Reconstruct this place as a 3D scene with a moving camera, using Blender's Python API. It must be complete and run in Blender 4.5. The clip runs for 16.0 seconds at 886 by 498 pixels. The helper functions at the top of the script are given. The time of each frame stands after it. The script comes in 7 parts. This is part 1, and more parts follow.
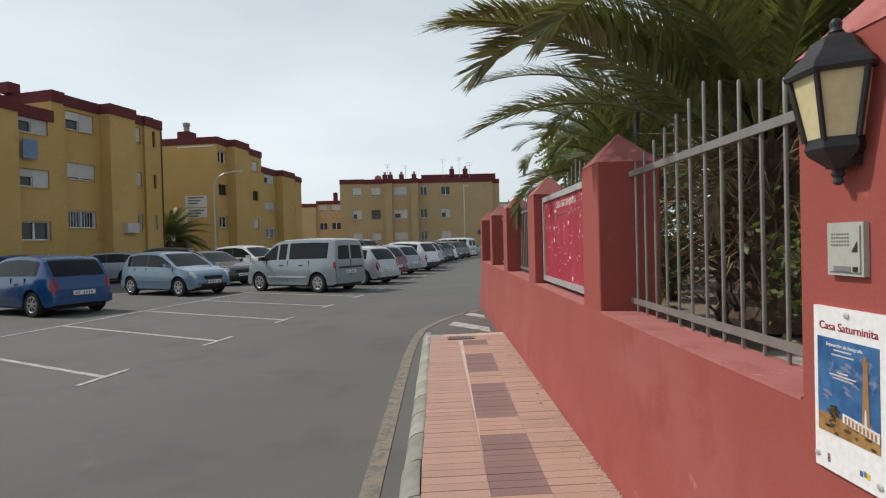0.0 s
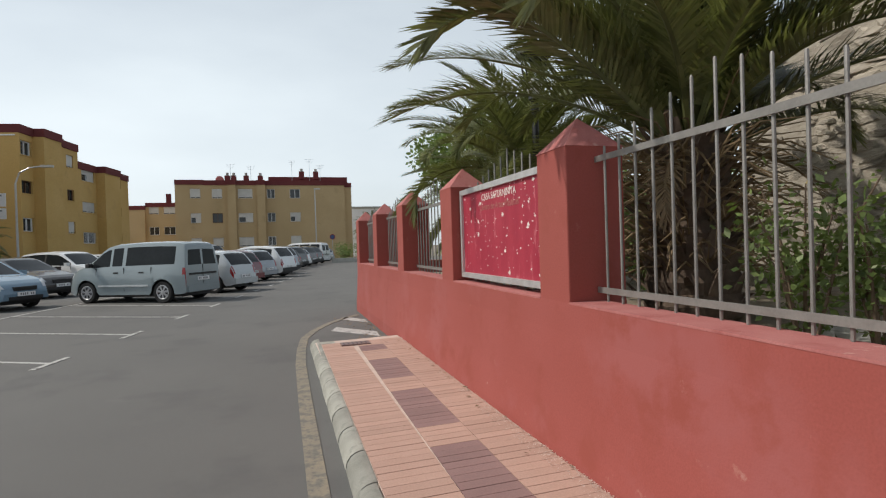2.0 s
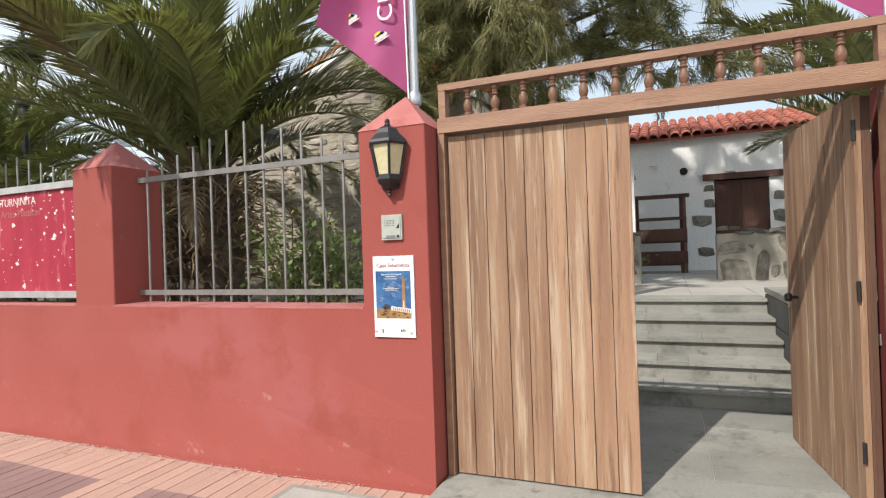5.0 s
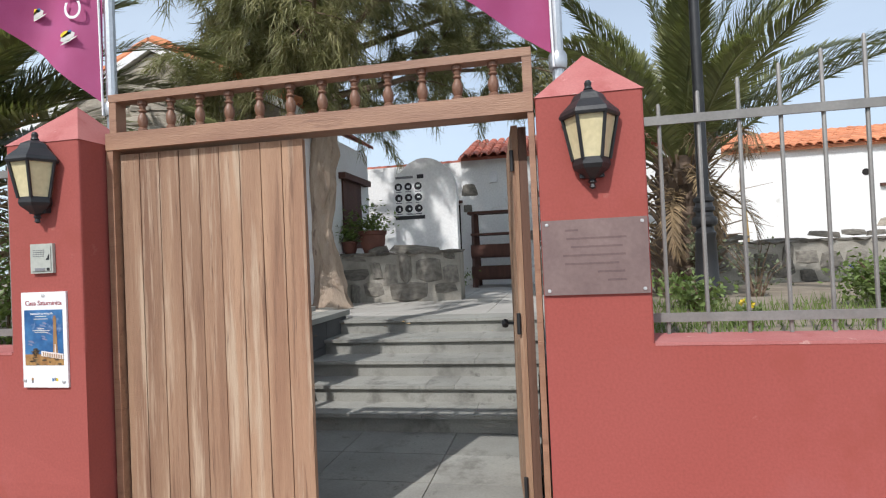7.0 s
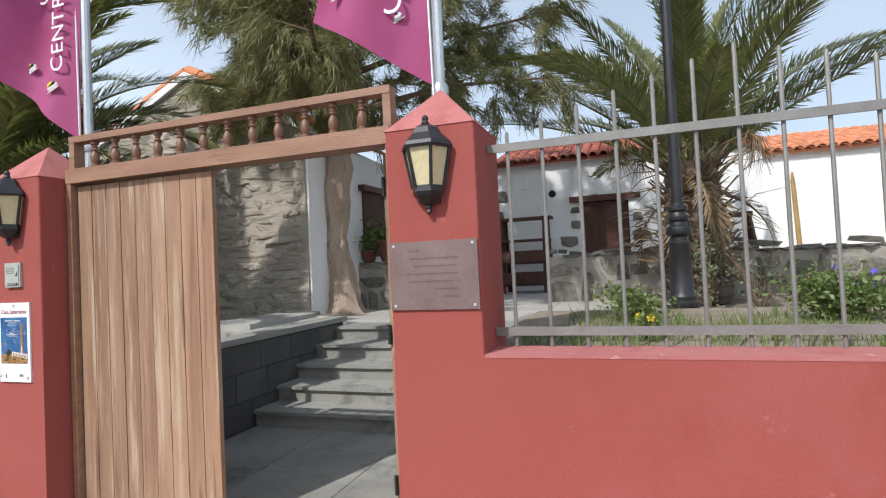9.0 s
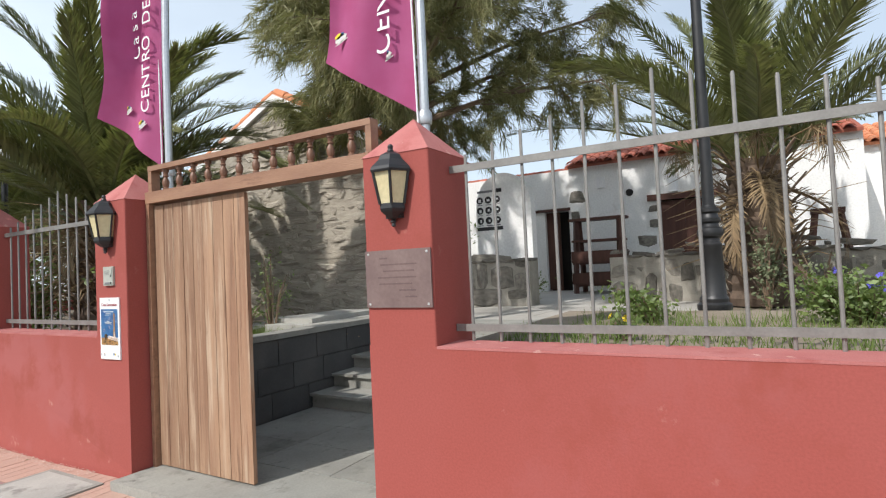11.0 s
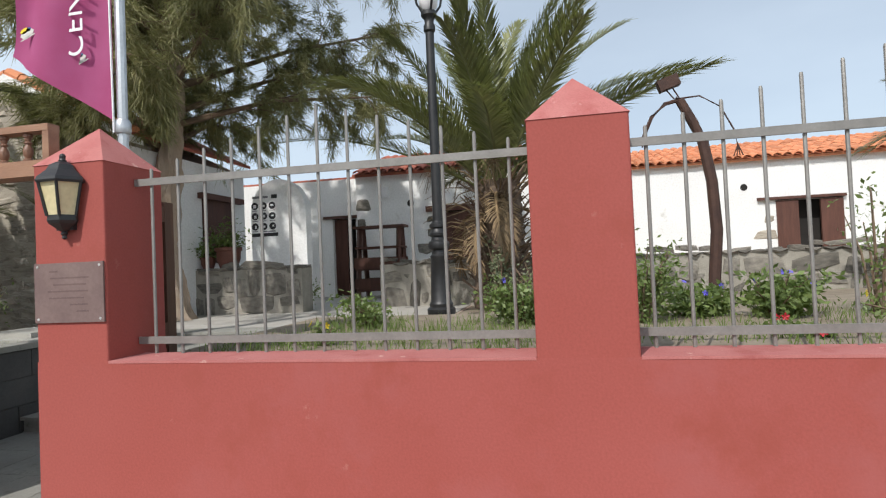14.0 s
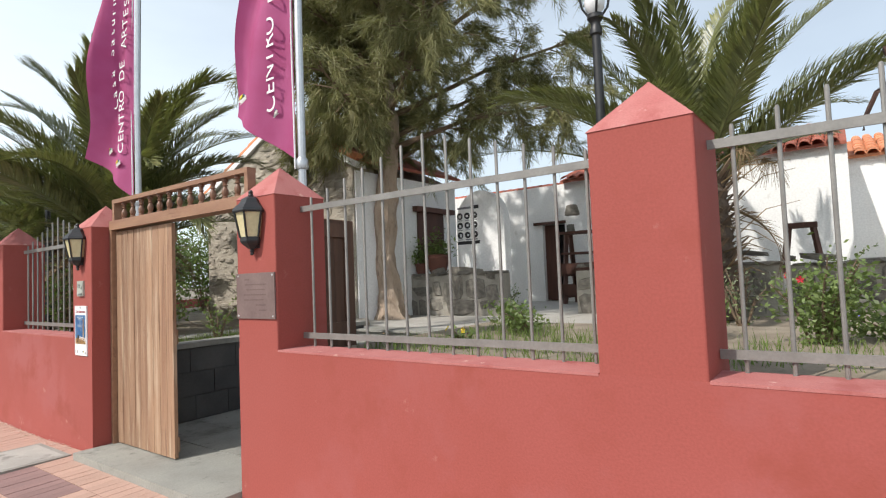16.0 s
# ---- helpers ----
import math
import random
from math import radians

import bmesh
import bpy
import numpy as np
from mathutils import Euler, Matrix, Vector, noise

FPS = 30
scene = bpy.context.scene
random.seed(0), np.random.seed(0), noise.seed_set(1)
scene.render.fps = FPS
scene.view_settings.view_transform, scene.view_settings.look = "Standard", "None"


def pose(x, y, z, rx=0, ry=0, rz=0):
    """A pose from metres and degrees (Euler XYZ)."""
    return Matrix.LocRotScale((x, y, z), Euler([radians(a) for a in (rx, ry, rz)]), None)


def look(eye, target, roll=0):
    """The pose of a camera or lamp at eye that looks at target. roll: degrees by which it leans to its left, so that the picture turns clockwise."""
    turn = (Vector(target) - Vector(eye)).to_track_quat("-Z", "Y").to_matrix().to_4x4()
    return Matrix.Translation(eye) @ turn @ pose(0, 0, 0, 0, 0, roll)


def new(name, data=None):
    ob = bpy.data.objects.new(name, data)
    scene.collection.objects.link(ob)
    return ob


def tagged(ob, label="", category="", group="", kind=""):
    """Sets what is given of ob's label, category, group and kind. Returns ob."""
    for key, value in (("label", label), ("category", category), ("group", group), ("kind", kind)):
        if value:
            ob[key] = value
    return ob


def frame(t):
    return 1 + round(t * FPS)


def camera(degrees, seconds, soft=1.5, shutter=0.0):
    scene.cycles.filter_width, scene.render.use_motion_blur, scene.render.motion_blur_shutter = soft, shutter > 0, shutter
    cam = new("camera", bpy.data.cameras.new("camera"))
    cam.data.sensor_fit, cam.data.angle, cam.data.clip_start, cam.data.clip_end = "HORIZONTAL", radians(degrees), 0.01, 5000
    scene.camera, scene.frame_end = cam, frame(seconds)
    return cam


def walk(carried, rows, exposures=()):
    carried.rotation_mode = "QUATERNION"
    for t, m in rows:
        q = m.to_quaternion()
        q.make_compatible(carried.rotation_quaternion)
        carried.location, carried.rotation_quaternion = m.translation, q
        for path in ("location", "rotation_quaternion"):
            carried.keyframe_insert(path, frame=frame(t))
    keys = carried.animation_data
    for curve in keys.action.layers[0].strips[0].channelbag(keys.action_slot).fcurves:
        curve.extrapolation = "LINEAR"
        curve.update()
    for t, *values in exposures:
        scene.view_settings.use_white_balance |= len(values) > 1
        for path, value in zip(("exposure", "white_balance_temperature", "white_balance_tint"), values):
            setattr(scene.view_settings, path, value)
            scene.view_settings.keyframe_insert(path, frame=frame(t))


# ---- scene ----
cam = camera(77.2, 16.0, soft=1.2)
PATH = [
    (0, (-0.112, 1.171, 1.459), (-0.065, 3.170, 1.434), -1.43),
    (0.5, (-0.222, 1.265, 1.460), (0.110, 3.238, 1.432), -1.49),
    (1, (-0.294, 1.452, 1.478), (0.186, 3.393, 1.444), -1.82),
    (1.5, (-0.430, 1.564, 1.461), (0.108, 3.490, 1.432), -2.02),
    (2, (-0.742, 1.699, 1.374), (-0.156, 3.611, 1.354), -1.78),
    (2.5, (-1.025, 1.867, 1.362), (-0.359, 3.753, 1.341), -1.59),
    (3, (-1.245, 1.924, 1.363), (-0.399, 3.736, 1.354), -1.32),
    (3.5, (-1.454, 1.807, 1.329), (-0.305, 3.443, 1.344), -0.85),
    (4, (-1.476, 1.585, 1.294), (0.037, 2.893, 1.322), -1.27),
    (4.5, (-1.600, 1.355, 1.321), (0.121, 2.374, 1.325), -2.01),
    (5, (-1.692, 1.174, 1.278), (0.160, 1.929, 1.288), -1.93),
    (5.2, (-1.691, 1.077, 1.281), (0.203, 1.720, 1.293), -1.91),
    (7.3, (-1.086, 0.099, 1.36), (0.875, 0.489, 1.391), -2.5),
    (7.5, (-1.049, -0.009, 1.369), (0.907, 0.407, 1.409), -2.5),
    (8, (-1.106, -0.176, 1.368), (0.84, 0.284, 1.413), -2.6),
    (8.5, (-1.172, -0.418, 1.381), (0.753, 0.12, 1.433), -2.6),
    (9, (-1.177, -0.689, 1.362), (0.713, -0.037, 1.419), -2.7),
    (9.2, (-1.168, -0.805, 1.375), (0.687, -0.059, 1.428), -2.8),
    (11.3, (-1.271, -1.592, 1.362), (0.451, -0.579, 1.426), -2.7),
    (11.5, (-1.26, -1.683, 1.367), (0.459, -0.664, 1.428), -2.7),
    (12, (-1.42, -1.897, 1.371), (0.413, -1.101, 1.438), -2.6),
    (12.5, (-1.439, -2.198, 1.376), (0.465, -1.587, 1.43), -2.8),
    (13, (-1.469, -2.329, 1.376), (0.484, -1.9, 1.425), -2.7),
    (13.5, (-1.384, -2.267, 1.361), (0.58, -1.895, 1.405), -2.4),
    (14, (-1.256, -2.187, 1.384), (0.703, -1.788, 1.435), -2.5),
    (14.5, (-1.17, -2.296, 1.384), (0.744, -1.722, 1.456), -2.8),
    (15, (-1.151, -2.432, 1.393), (0.664, -1.597, 1.477), -2.6),
    (15.5, (-1.153, -2.667, 1.38), (0.555, -1.631, 1.476), -2.4),
    (16, (-1.127, -2.909, 1.395), (0.487, -1.732, 1.494), -2.3),
]
walk(cam, [(t, look(e, g, r)) for t, e, g, r in PATH],
     [(0, -0.5, 6500, 10), (1, -0.47, 6500, 10), (2, -0.42, 6500, 10), (3, -0.32, 6500, 10), (4, 0.02, 6500, 10), (5, 0.2, 6450, 10), (7.5, -0.02, 5950, 11), (9, 0.02, 6000, 11), (12, 0.1, 6250, 10), (13, -0.08, 6200, 10), (14, -0.08, 6200, 10), (15, 0.05, 6300, 10), (16, 0.12, 6350, 10)])

# ---- light ----
SUN_DIR = Vector((0.951 * math.cos(radians(47)), -0.307 * math.cos(radians(47)), -math.sin(radians(47))))
world = bpy.data.worlds.new("sky")
scene.world = world
world.use_nodes = True
wn, wl = world.node_tree.nodes, world.node_tree.links
wn.clear()
sky = wn.new("ShaderNodeTexSky")
sky.sky_type, sky.sun_disc = "NISHITA", False
sky.sun_elevation, sky.sun_rotation = radians(47), math.atan2(-SUN_DIR.x, -SUN_DIR.y)
sky.air_density, sky.dust_density = 1.0, 2.0
wcoord = wn.new("ShaderNodeTexCoord")
wmap = wn.new("ShaderNodeMapping")
wmap.inputs["Scale"].default_value = (1.2, 1.2, 3.5)
cloud = wn.new("ShaderNodeTexNoise")
cloud.inputs["Scale"].default_value, cloud.inputs["Detail"].default_value = 1.6, 7
cramp = wn.new("ShaderNodeMapRange")
cramp.inputs["From Min"].default_value, cramp.inputs["From Max"].default_value = 0.3, 0.72
cramp.inputs["To Min"].default_value, cramp.inputs["To Max"].default_value = 0.68, 0.9
cmix = wn.new("ShaderNodeMix")
cmix.data_type = "RGBA"
cmix.inputs[7].default_value = (12.5, 13.7, 14.3, 1)
wbg = wn.new("ShaderNodeBackground")
wbg.inputs["Strength"].default_value = 0.1
wout = wn.new("ShaderNodeOutputWorld")
wl.new(wcoord.outputs["Generated"], wmap.inputs["Vector"])
wl.new(wmap.outputs["Vector"], cloud.inputs["Vector"])
wl.new(cloud.outputs["Fac"], cramp.inputs["Value"])
# the haze is whitest low in the sky and thins out overhead
wsep = wn.new("ShaderNodeSeparateXYZ")
wl.new(wcoord.outputs["Generated"], wsep.inputs["Vector"])
haze = wn.new("ShaderNodeMapRange")
haze.inputs["From Min"].default_value, haze.inputs["From Max"].default_value = 0.25, 0.9
haze.inputs["To Min"].default_value, haze.inputs["To Max"].default_value = 1.0, 0.35
wl.new(wsep.outputs["Z"], haze.inputs["Value"])
hmul = wn.new("ShaderNodeMath")
hmul.operation = "MULTIPLY"
wl.new(cramp.outputs["Result"], hmul.inputs[0])
wl.new(haze.outputs["Result"], hmul.inputs[1])
# and thicker towards the sun than away from it
wdot = wn.new("ShaderNodeVectorMath")
wdot.operation = "DOT_PRODUCT"
wdot.inputs[1].default_value = (-0.951, 0.307, 0.0)
wl.new(wcoord.outputs["Generated"], wdot.inputs[0])
side = wn.new("ShaderNodeMapRange")
side.inputs["From Min"].default_value, side.inputs["From Max"].default_value = -1.0, 0.3
side.inputs["To Min"].default_value, side.inputs["To Max"].default_value = 0.5, 1.0
wl.new(wdot.outputs["Value"], side.inputs["Value"])
hmul2 = wn.new("ShaderNodeMath")
hmul2.operation = "MULTIPLY"
wl.new(hmul.outputs[0], hmul2.inputs[0])
wl.new(side.outputs["Result"], hmul2.inputs[1])
wl.new(hmul2.outputs[0], cmix.inputs[0])
wl.new(sky.outputs["Color"], cmix.inputs[6])
wl.new(cmix.outputs[2], wbg.inputs["Color"])
wl.new(wbg.outputs["Background"], wout.inputs["Surface"])
sun = new("sun", bpy.data.lights.new("sun", "SUN"))
sun.data.energy, sun.data.angle, sun.data.color = 3.9, radians(0.6), (1.0, 0.94, 0.86)
sun.matrix_world = look((-20, 6, 22), Vector((-20, 6, 22)) + SUN_DIR)


# ---- materials ----
def mat(name, a, b=None, rough=0.8, scale=6.0, fine=60.0, bump=0.15, metal=0.0, island=0.0, wear=None, stretch=(1, 1, 1), spec=0.5, detail=6):
    """A surface of two tones: broad stains, fine grain, fine relief; island varies it piece by piece; wear is a third tone in patches."""
    m = bpy.data.materials.new(name)
    m.use_nodes = True
    n, l = m.node_tree.nodes, m.node_tree.links
    p = n["Principled BSDF"]
    p.inputs["Roughness"].default_value, p.inputs["Metallic"].default_value = rough, metal
    p.inputs["Specular IOR Level"].default_value = spec
    b = b or tuple(v * 0.8 for v in a)
    co = n.new("ShaderNodeTexCoord")
    mp = n.new("ShaderNodeMapping")
    mp.inputs["Scale"].default_value = stretch
    l.new(co.outputs["Object"], mp.inputs["Vector"])
    n1, n2 = n.new("ShaderNodeTexNoise"), n.new("ShaderNodeTexNoise")
    n1.inputs["Scale"].default_value, n1.inputs["Detail"].default_value = scale, detail
    n2.inputs["Scale"].default_value, n2.inputs["Detail"].default_value = fine, 3
    l.new(mp.outputs["Vector"], n1.inputs["Vector"])
    l.new(mp.outputs["Vector"], n2.inputs["Vector"])
    r = n.new("ShaderNodeMapRange")
    r.inputs["From Min"].default_value, r.inputs["From Max"].default_value = 0.32, 0.68
    l.new(n1.outputs["Fac"], r.inputs["Value"])
    mx = n.new("ShaderNodeMix")
    mx.data_type = "RGBA"
    mx.inputs[6].default_value, mx.inputs[7].default_value = (*a, 1), (*b, 1)
    l.new(r.outputs["Result"], mx.inputs[0])
    col = mx.outputs[2]
    g = n.new("ShaderNodeMapRange")
    g.inputs["To Min"].default_value, g.inputs["To Max"].default_value = 0.82, 1.18
    l.new(n2.outputs["Fac"], g.inputs["Value"])
    hs = n.new("ShaderNodeHueSaturation")
    l.new(col, hs.inputs["Color"])
    val = g.outputs["Result"]
    if island:
        oi = n.new("ShaderNodeObjectInfo")
        ge = n.new("ShaderNodeNewGeometry")
        ad = n.new("ShaderNodeMath")
        ad.operation = "ADD"
        l.new(oi.outputs["Random"], ad.inputs[0])
        l.new(ge.outputs["Random Per Island"], ad.inputs[1])
        fr = n.new("ShaderNodeMath")
        fr.operation = "FRACT"
        l.new(ad.outputs[0], fr.inputs[0])
        ir = n.new("ShaderNodeMapRange")
        ir.inputs["To Min"].default_value, ir.inputs["To Max"].default_value = 1 - island, 1 + island
        l.new(fr.outputs[0], ir.inputs["Value"])
        mu = n.new("ShaderNodeMath")
        mu.operation = "MULTIPLY"
        l.new(val, mu.inputs[0])
        l.new(ir.outputs["Result"], mu.inputs[1])
        val = mu.outputs[0]
    l.new(val, hs.inputs["Value"])
    col = hs.outputs["Color"]
    for colour, amount, size in (wear if wear and isinstance(wear[0][0], tuple) else [wear] if wear else []):
        w = n.new("ShaderNodeTexNoise")
        w.inputs["Scale"].default_value, w.inputs["Detail"].default_value, w.inputs["Roughness"].default_value = size, 8, 0.65
        l.new(mp.outputs["Vector"], w.inputs["Vector"])
        wr = n.new("ShaderNodeMapRange")
        wr.inputs["From Min"].default_value, wr.inputs["From Max"].default_value = 1 - amount - 0.06, 1 - amount + 0.06
        l.new(w.outputs["Fac"], wr.inputs["Value"])
        wm = n.new("ShaderNodeMix")
        wm.data_type = "RGBA"
        wm.inputs[7].default_value = (*colour, 1)
        l.new(wr.outputs["Result"], wm.inputs[0])
        l.new(col, wm.inputs[6])
        col = wm.outputs[2]
    l.new(col, p.inputs["Base Color"])
    if bump:
        ab = n.new("ShaderNodeMath")
        ab.operation = "ADD"
        l.new(n1.outputs["Fac"], ab.inputs[0])
        l.new(n2.outputs["Fac"], ab.inputs[1])
        bp = n.new("ShaderNodeBump")
        bp.inputs["Strength"].default_value, bp.inputs["Distance"].default_value = bump, 0.01
        l.new(ab.outputs[0], bp.inputs["Height"])
        l.new(bp.outputs["Normal"], p.inputs["Normal"])
    return m


RED = mat("red_wall_paint", (0.302, 0.066, 0.051), (0.325, 0.077, 0.063), 0.85, 1.3, 90, 0.07, wear=[((0.33, 0.088, 0.078), 0.42, 0.9), ((0.285, 0.062, 0.045), 0.4, 2.3), ((0.45, 0.2, 0.16), 0.28, 6), ((0.55, 0.36, 0.3), 0.24, 3.1)])
PINK = mat("faded_red_paint", (0.38, 0.12, 0.11), (0.43, 0.165, 0.15), 0.9, 5, 120, 0.15, wear=[((0.33, 0.09, 0.08), 0.4, 4), ((0.62, 0.42, 0.36), 0.31, 11)])
ASPHALT = mat("asphalt", (0.115, 0.112, 0.105), (0.135, 0.131, 0.122), 0.9, 0.3, 220, 0.25, wear=[((0.105, 0.102, 0.097), 0.42, 0.7), ((0.15, 0.145, 0.135), 0.3, 1.6)])
DUST = mat("dusty_ground", (0.2, 0.17, 0.13), (0.28, 0.24, 0.19), 0.95, 0.8, 40, 0.3)
CONCRETE = mat("concrete", (0.33, 0.32, 0.29), (0.42, 0.41, 0.37), 0.9, 3, 90, 0.25, wear=((0.22, 0.21, 0.19), 0.38, 5))
KERB = mat("kerb_concrete", (0.25, 0.245, 0.21), (0.35, 0.34, 0.295), 0.9, 4, 80, 0.6, island=0.24, wear=((0.2, 0.2, 0.17), 0.4, 6))
PAVER = mat("pink_paver", (0.425, 0.272, 0.212), (0.475, 0.312, 0.25), 0.9, 3, 80, 0.2, island=0.07, wear=[((0.5, 0.4, 0.32), 0.35, 2.5), ((0.33, 0.21, 0.165), 0.35, 1.3)])
PAVER_DARK = mat("dark_paver", (0.235, 0.145, 0.135), (0.29, 0.18, 0.165), 0.9, 4, 80, 0.2, island=0.07, wear=((0.36, 0.26, 0.23), 0.35, 4))
JOINT = mat("pale_joint", (0.6, 0.48, 0.41), (0.48, 0.37, 0.31), 0.95, 8, 80, 0.1)
YELLOW = mat("worn_yellow_paint", (0.27, 0.23, 0.165), (0.22, 0.195, 0.15), 0.85, 6, 60, 0.2, wear=[((0.15, 0.14, 0.12), 0.46, 9), ((0.13, 0.125, 0.115), 0.4, 30)])
WHITE_LINE = mat("road_white_paint", (0.5, 0.49, 0.46), (0.4, 0.39, 0.37), 0.85, 8, 60, 0.15, wear=[((0.17, 0.165, 0.155), 0.42, 12), ((0.2, 0.195, 0.18), 0.38, 3)])
SLATE = mat("grey_stone_slab", (0.235, 0.23, 0.205), (0.31, 0.305, 0.27), 0.85, 2.5, 70, 0.2, island=0.08, wear=[((0.17, 0.165, 0.145), 0.4, 3), ((0.13, 0.125, 0.11), 0.33, 9)])
DARK_STONE = mat("dark_grey_stone", (0.06, 0.06, 0.06), (0.09, 0.088, 0.084), 0.85, 3, 60, 0.2, island=0.1)
TERRACE = mat("terrace_paving", (0.38, 0.36, 0.325), (0.45, 0.43, 0.39), 0.9, 0.9, 60, 0.15, island=0.05)
WHITEWASH = mat("whitewash", (0.84, 0.84, 0.82), (0.79, 0.78, 0.76), 0.9, 1.2, 30, 0.2, wear=((0.6, 0.58, 0.54), 0.3, 2))
STONE = mat("rubble_stone", (0.31, 0.27, 0.215), (0.47, 0.42, 0.345), 0.92, 2.5, 14, 1.0, island=0.22, stretch=(1, 1, 2.4), wear=((0.17, 0.15, 0.12), 0.38, 3))
STONE_GREY = mat("basalt_stone", (0.115, 0.105, 0.09), (0.235, 0.215, 0.18), 0.9, 4, 40, 0.6, island=0.4)
MORTAR = mat("lime_mortar", (0.34, 0.3, 0.24), (0.44, 0.395, 0.32), 0.95, 5, 28, 1.0, stretch=(1, 1, 3), wear=((0.2, 0.175, 0.14), 0.4, 4))
MORTAR_DARK = mat("grey_mortar", (0.27, 0.25, 0.21), (0.36, 0.335, 0.285), 0.95, 6, 50, 0.8)
ROOF_OLD = mat("old_red_tile", (0.3, 0.085, 0.055), (0.4, 0.13, 0.08), 0.85, 5, 40, 0.3, island=0.25)
ROOF_NEW = mat("orange_tile", (0.55, 0.2, 0.09), (0.62, 0.26, 0.13), 0.85, 5, 40, 0.3, island=0.18)
WOOD = mat("oiled_hardwood", (0.42, 0.258, 0.156), (0.28, 0.153, 0.09), 0.62, 1.8, 60, 0.6, island=0.16, stretch=(7, 7, 0.35), wear=[((0.215, 0.115, 0.068), 0.4, 4), ((0.5, 0.365, 0.25), 0.42, 2.6), ((0.17, 0.09, 0.055), 0.33, 9)])
WOOD_RED = mat("reddish_hardwood", (0.33, 0.185, 0.11), (0.25, 0.13, 0.078), 0.55, 3, 40, 0.25, island=0.1, stretch=(5, 0.7, 5), wear=((0.2, 0.1, 0.06), 0.36, 4))
WOOD_TURNED = mat("turned_hardwood", (0.21, 0.105, 0.062), (0.16, 0.08, 0.048), 0.5, 6, 60, 0.25)
WOOD_BACK = mat("brown_back_wood", (0.15, 0.075, 0.045), (0.1, 0.05, 0.032), 0.7, 2.5, 32, 0.3, island=0.15, stretch=(6, 6, 0.5))
WOOD_DARK = mat("dark_brown_wood", (0.075, 0.03, 0.02), (0.11, 0.045, 0.03), 0.7, 3, 30, 0.25, island=0.15, stretch=(5, 5, 0.7))
FENCE = mat("grey_fence_paint", (0.2, 0.19, 0.175), (0.25, 0.24, 0.22), 0.5, 9, 90, 0.1, metal=0.25)
GALV = mat("galvanised_steel", (0.55, 0.56, 0.57), (0.48, 0.49, 0.5), 0.35, 8, 60, 0.05, metal=0.8)
ALU = mat("aluminium_frame", (0.62, 0.62, 0.61), (0.5, 0.5, 0.49), 0.45, 10, 80, 0.08, metal=0.5)
IRON = mat("black_cast_iron", (0.014, 0.014, 0.015), (0.022, 0.022, 0.022), 0.45, 12, 90, 0.1)
RUST = mat("rusted_steel", (0.055, 0.03, 0.024), (0.085, 0.045, 0.032), 0.75, 10, 60, 0.2, metal=0.3)
CREAM = mat("cream_lamp_glass", (0.62, 0.53, 0.3), (0.68, 0.6, 0.37), 0.25, 5, 40, 0.02)
PLASTIC = mat("light_grey_plastic", (0.42, 0.43, 0.38), (0.37, 0.38, 0.33), 0.5, 8, 60, 0.02)
WHITE_PANEL = mat("white_panel", (0.8, 0.8, 0.8), (0.76, 0.76, 0.76), 0.4, 5, 60, 0.01)
BLACK = mat("black_ink", (0.02, 0.02, 0.022), None, 0.6, 8, 60, 0)
GREY_INK = mat("grey_ink", (0.2, 0.2, 0.21), None, 0.6, 8, 60, 0)
RED_INK = mat("dark_red_ink", (0.3, 0.02, 0.03), None, 0.6, 8, 60, 0)
SKYBLUE = mat("blue_print", (0.018, 0.075, 0.21), (0.06, 0.18, 0.36), 0.4, 14, 60, 0, wear=((0.26, 0.33, 0.45), 0.38, 12))
SAND_PRINT = mat("sand_print", (0.26, 0.12, 0.04), (0.42, 0.25, 0.09), 0.4, 30, 90, 0, wear=((0.12, 0.1, 0.05), 0.4, 40))
PRINT_DARK = mat("dark_print", (0.05, 0.04, 0.025), (0.1, 0.06, 0.03), 0.4, 60, 200, 0, wear=((0.3, 0.2, 0.08), 0.36, 60))
PRINT_CLOUD = mat("cloud_print", (0.14, 0.2, 0.32), (0.24, 0.2, 0.28), 0.4, 40, 120, 0)
TAN_PRINT = mat("tan_print", (0.38, 0.22, 0.09), (0.26, 0.14, 0.06), 0.4, 20, 60, 0)
PLAQUE_TEXT = mat("engraved_metal", (0.145, 0.097, 0.09), (0.18, 0.122, 0.112), 0.65, 5, 60, 0.05, metal=0.35)
PLAQUE = mat("dull_metal_plaque", (0.185, 0.125, 0.115), (0.235, 0.165, 0.15), 0.6, 5, 60, 0.08, metal=0.35)
BB_RED = mat("crimson_board", (0.3, 0.012, 0.035), (0.38, 0.03, 0.055), 0.6, 3, 60, 0.05, wear=((0.55, 0.16, 0.18), 0.36, 9), stretch=(1, 1.5, 0.45))
TORN = mat("torn_white_paper", (0.75, 0.72, 0.68), (0.65, 0.55, 0.5), 0.8, 12, 60, 0.05)
FLAG = mat("magenta_cloth", (0.44, 0.075, 0.2), (0.52, 0.12, 0.28), 0.75, 4, 300, 0.05)
FROND = mat("palm_leaf", (0.235, 0.24, 0.1), (0.145, 0.16, 0.06), 0.36, 3, 20, 0, island=0.4)
FROND_DRY = mat("dry_palm_leaf", (0.27, 0.19, 0.1), (0.18, 0.12, 0.06), 0.7, 4, 20, 0, island=0.25)
PALM_TRUNK = mat("palm_trunk", (0.12, 0.085, 0.06), (0.22, 0.155, 0.11), 0.95, 8, 40, 0.6, island=0.35)
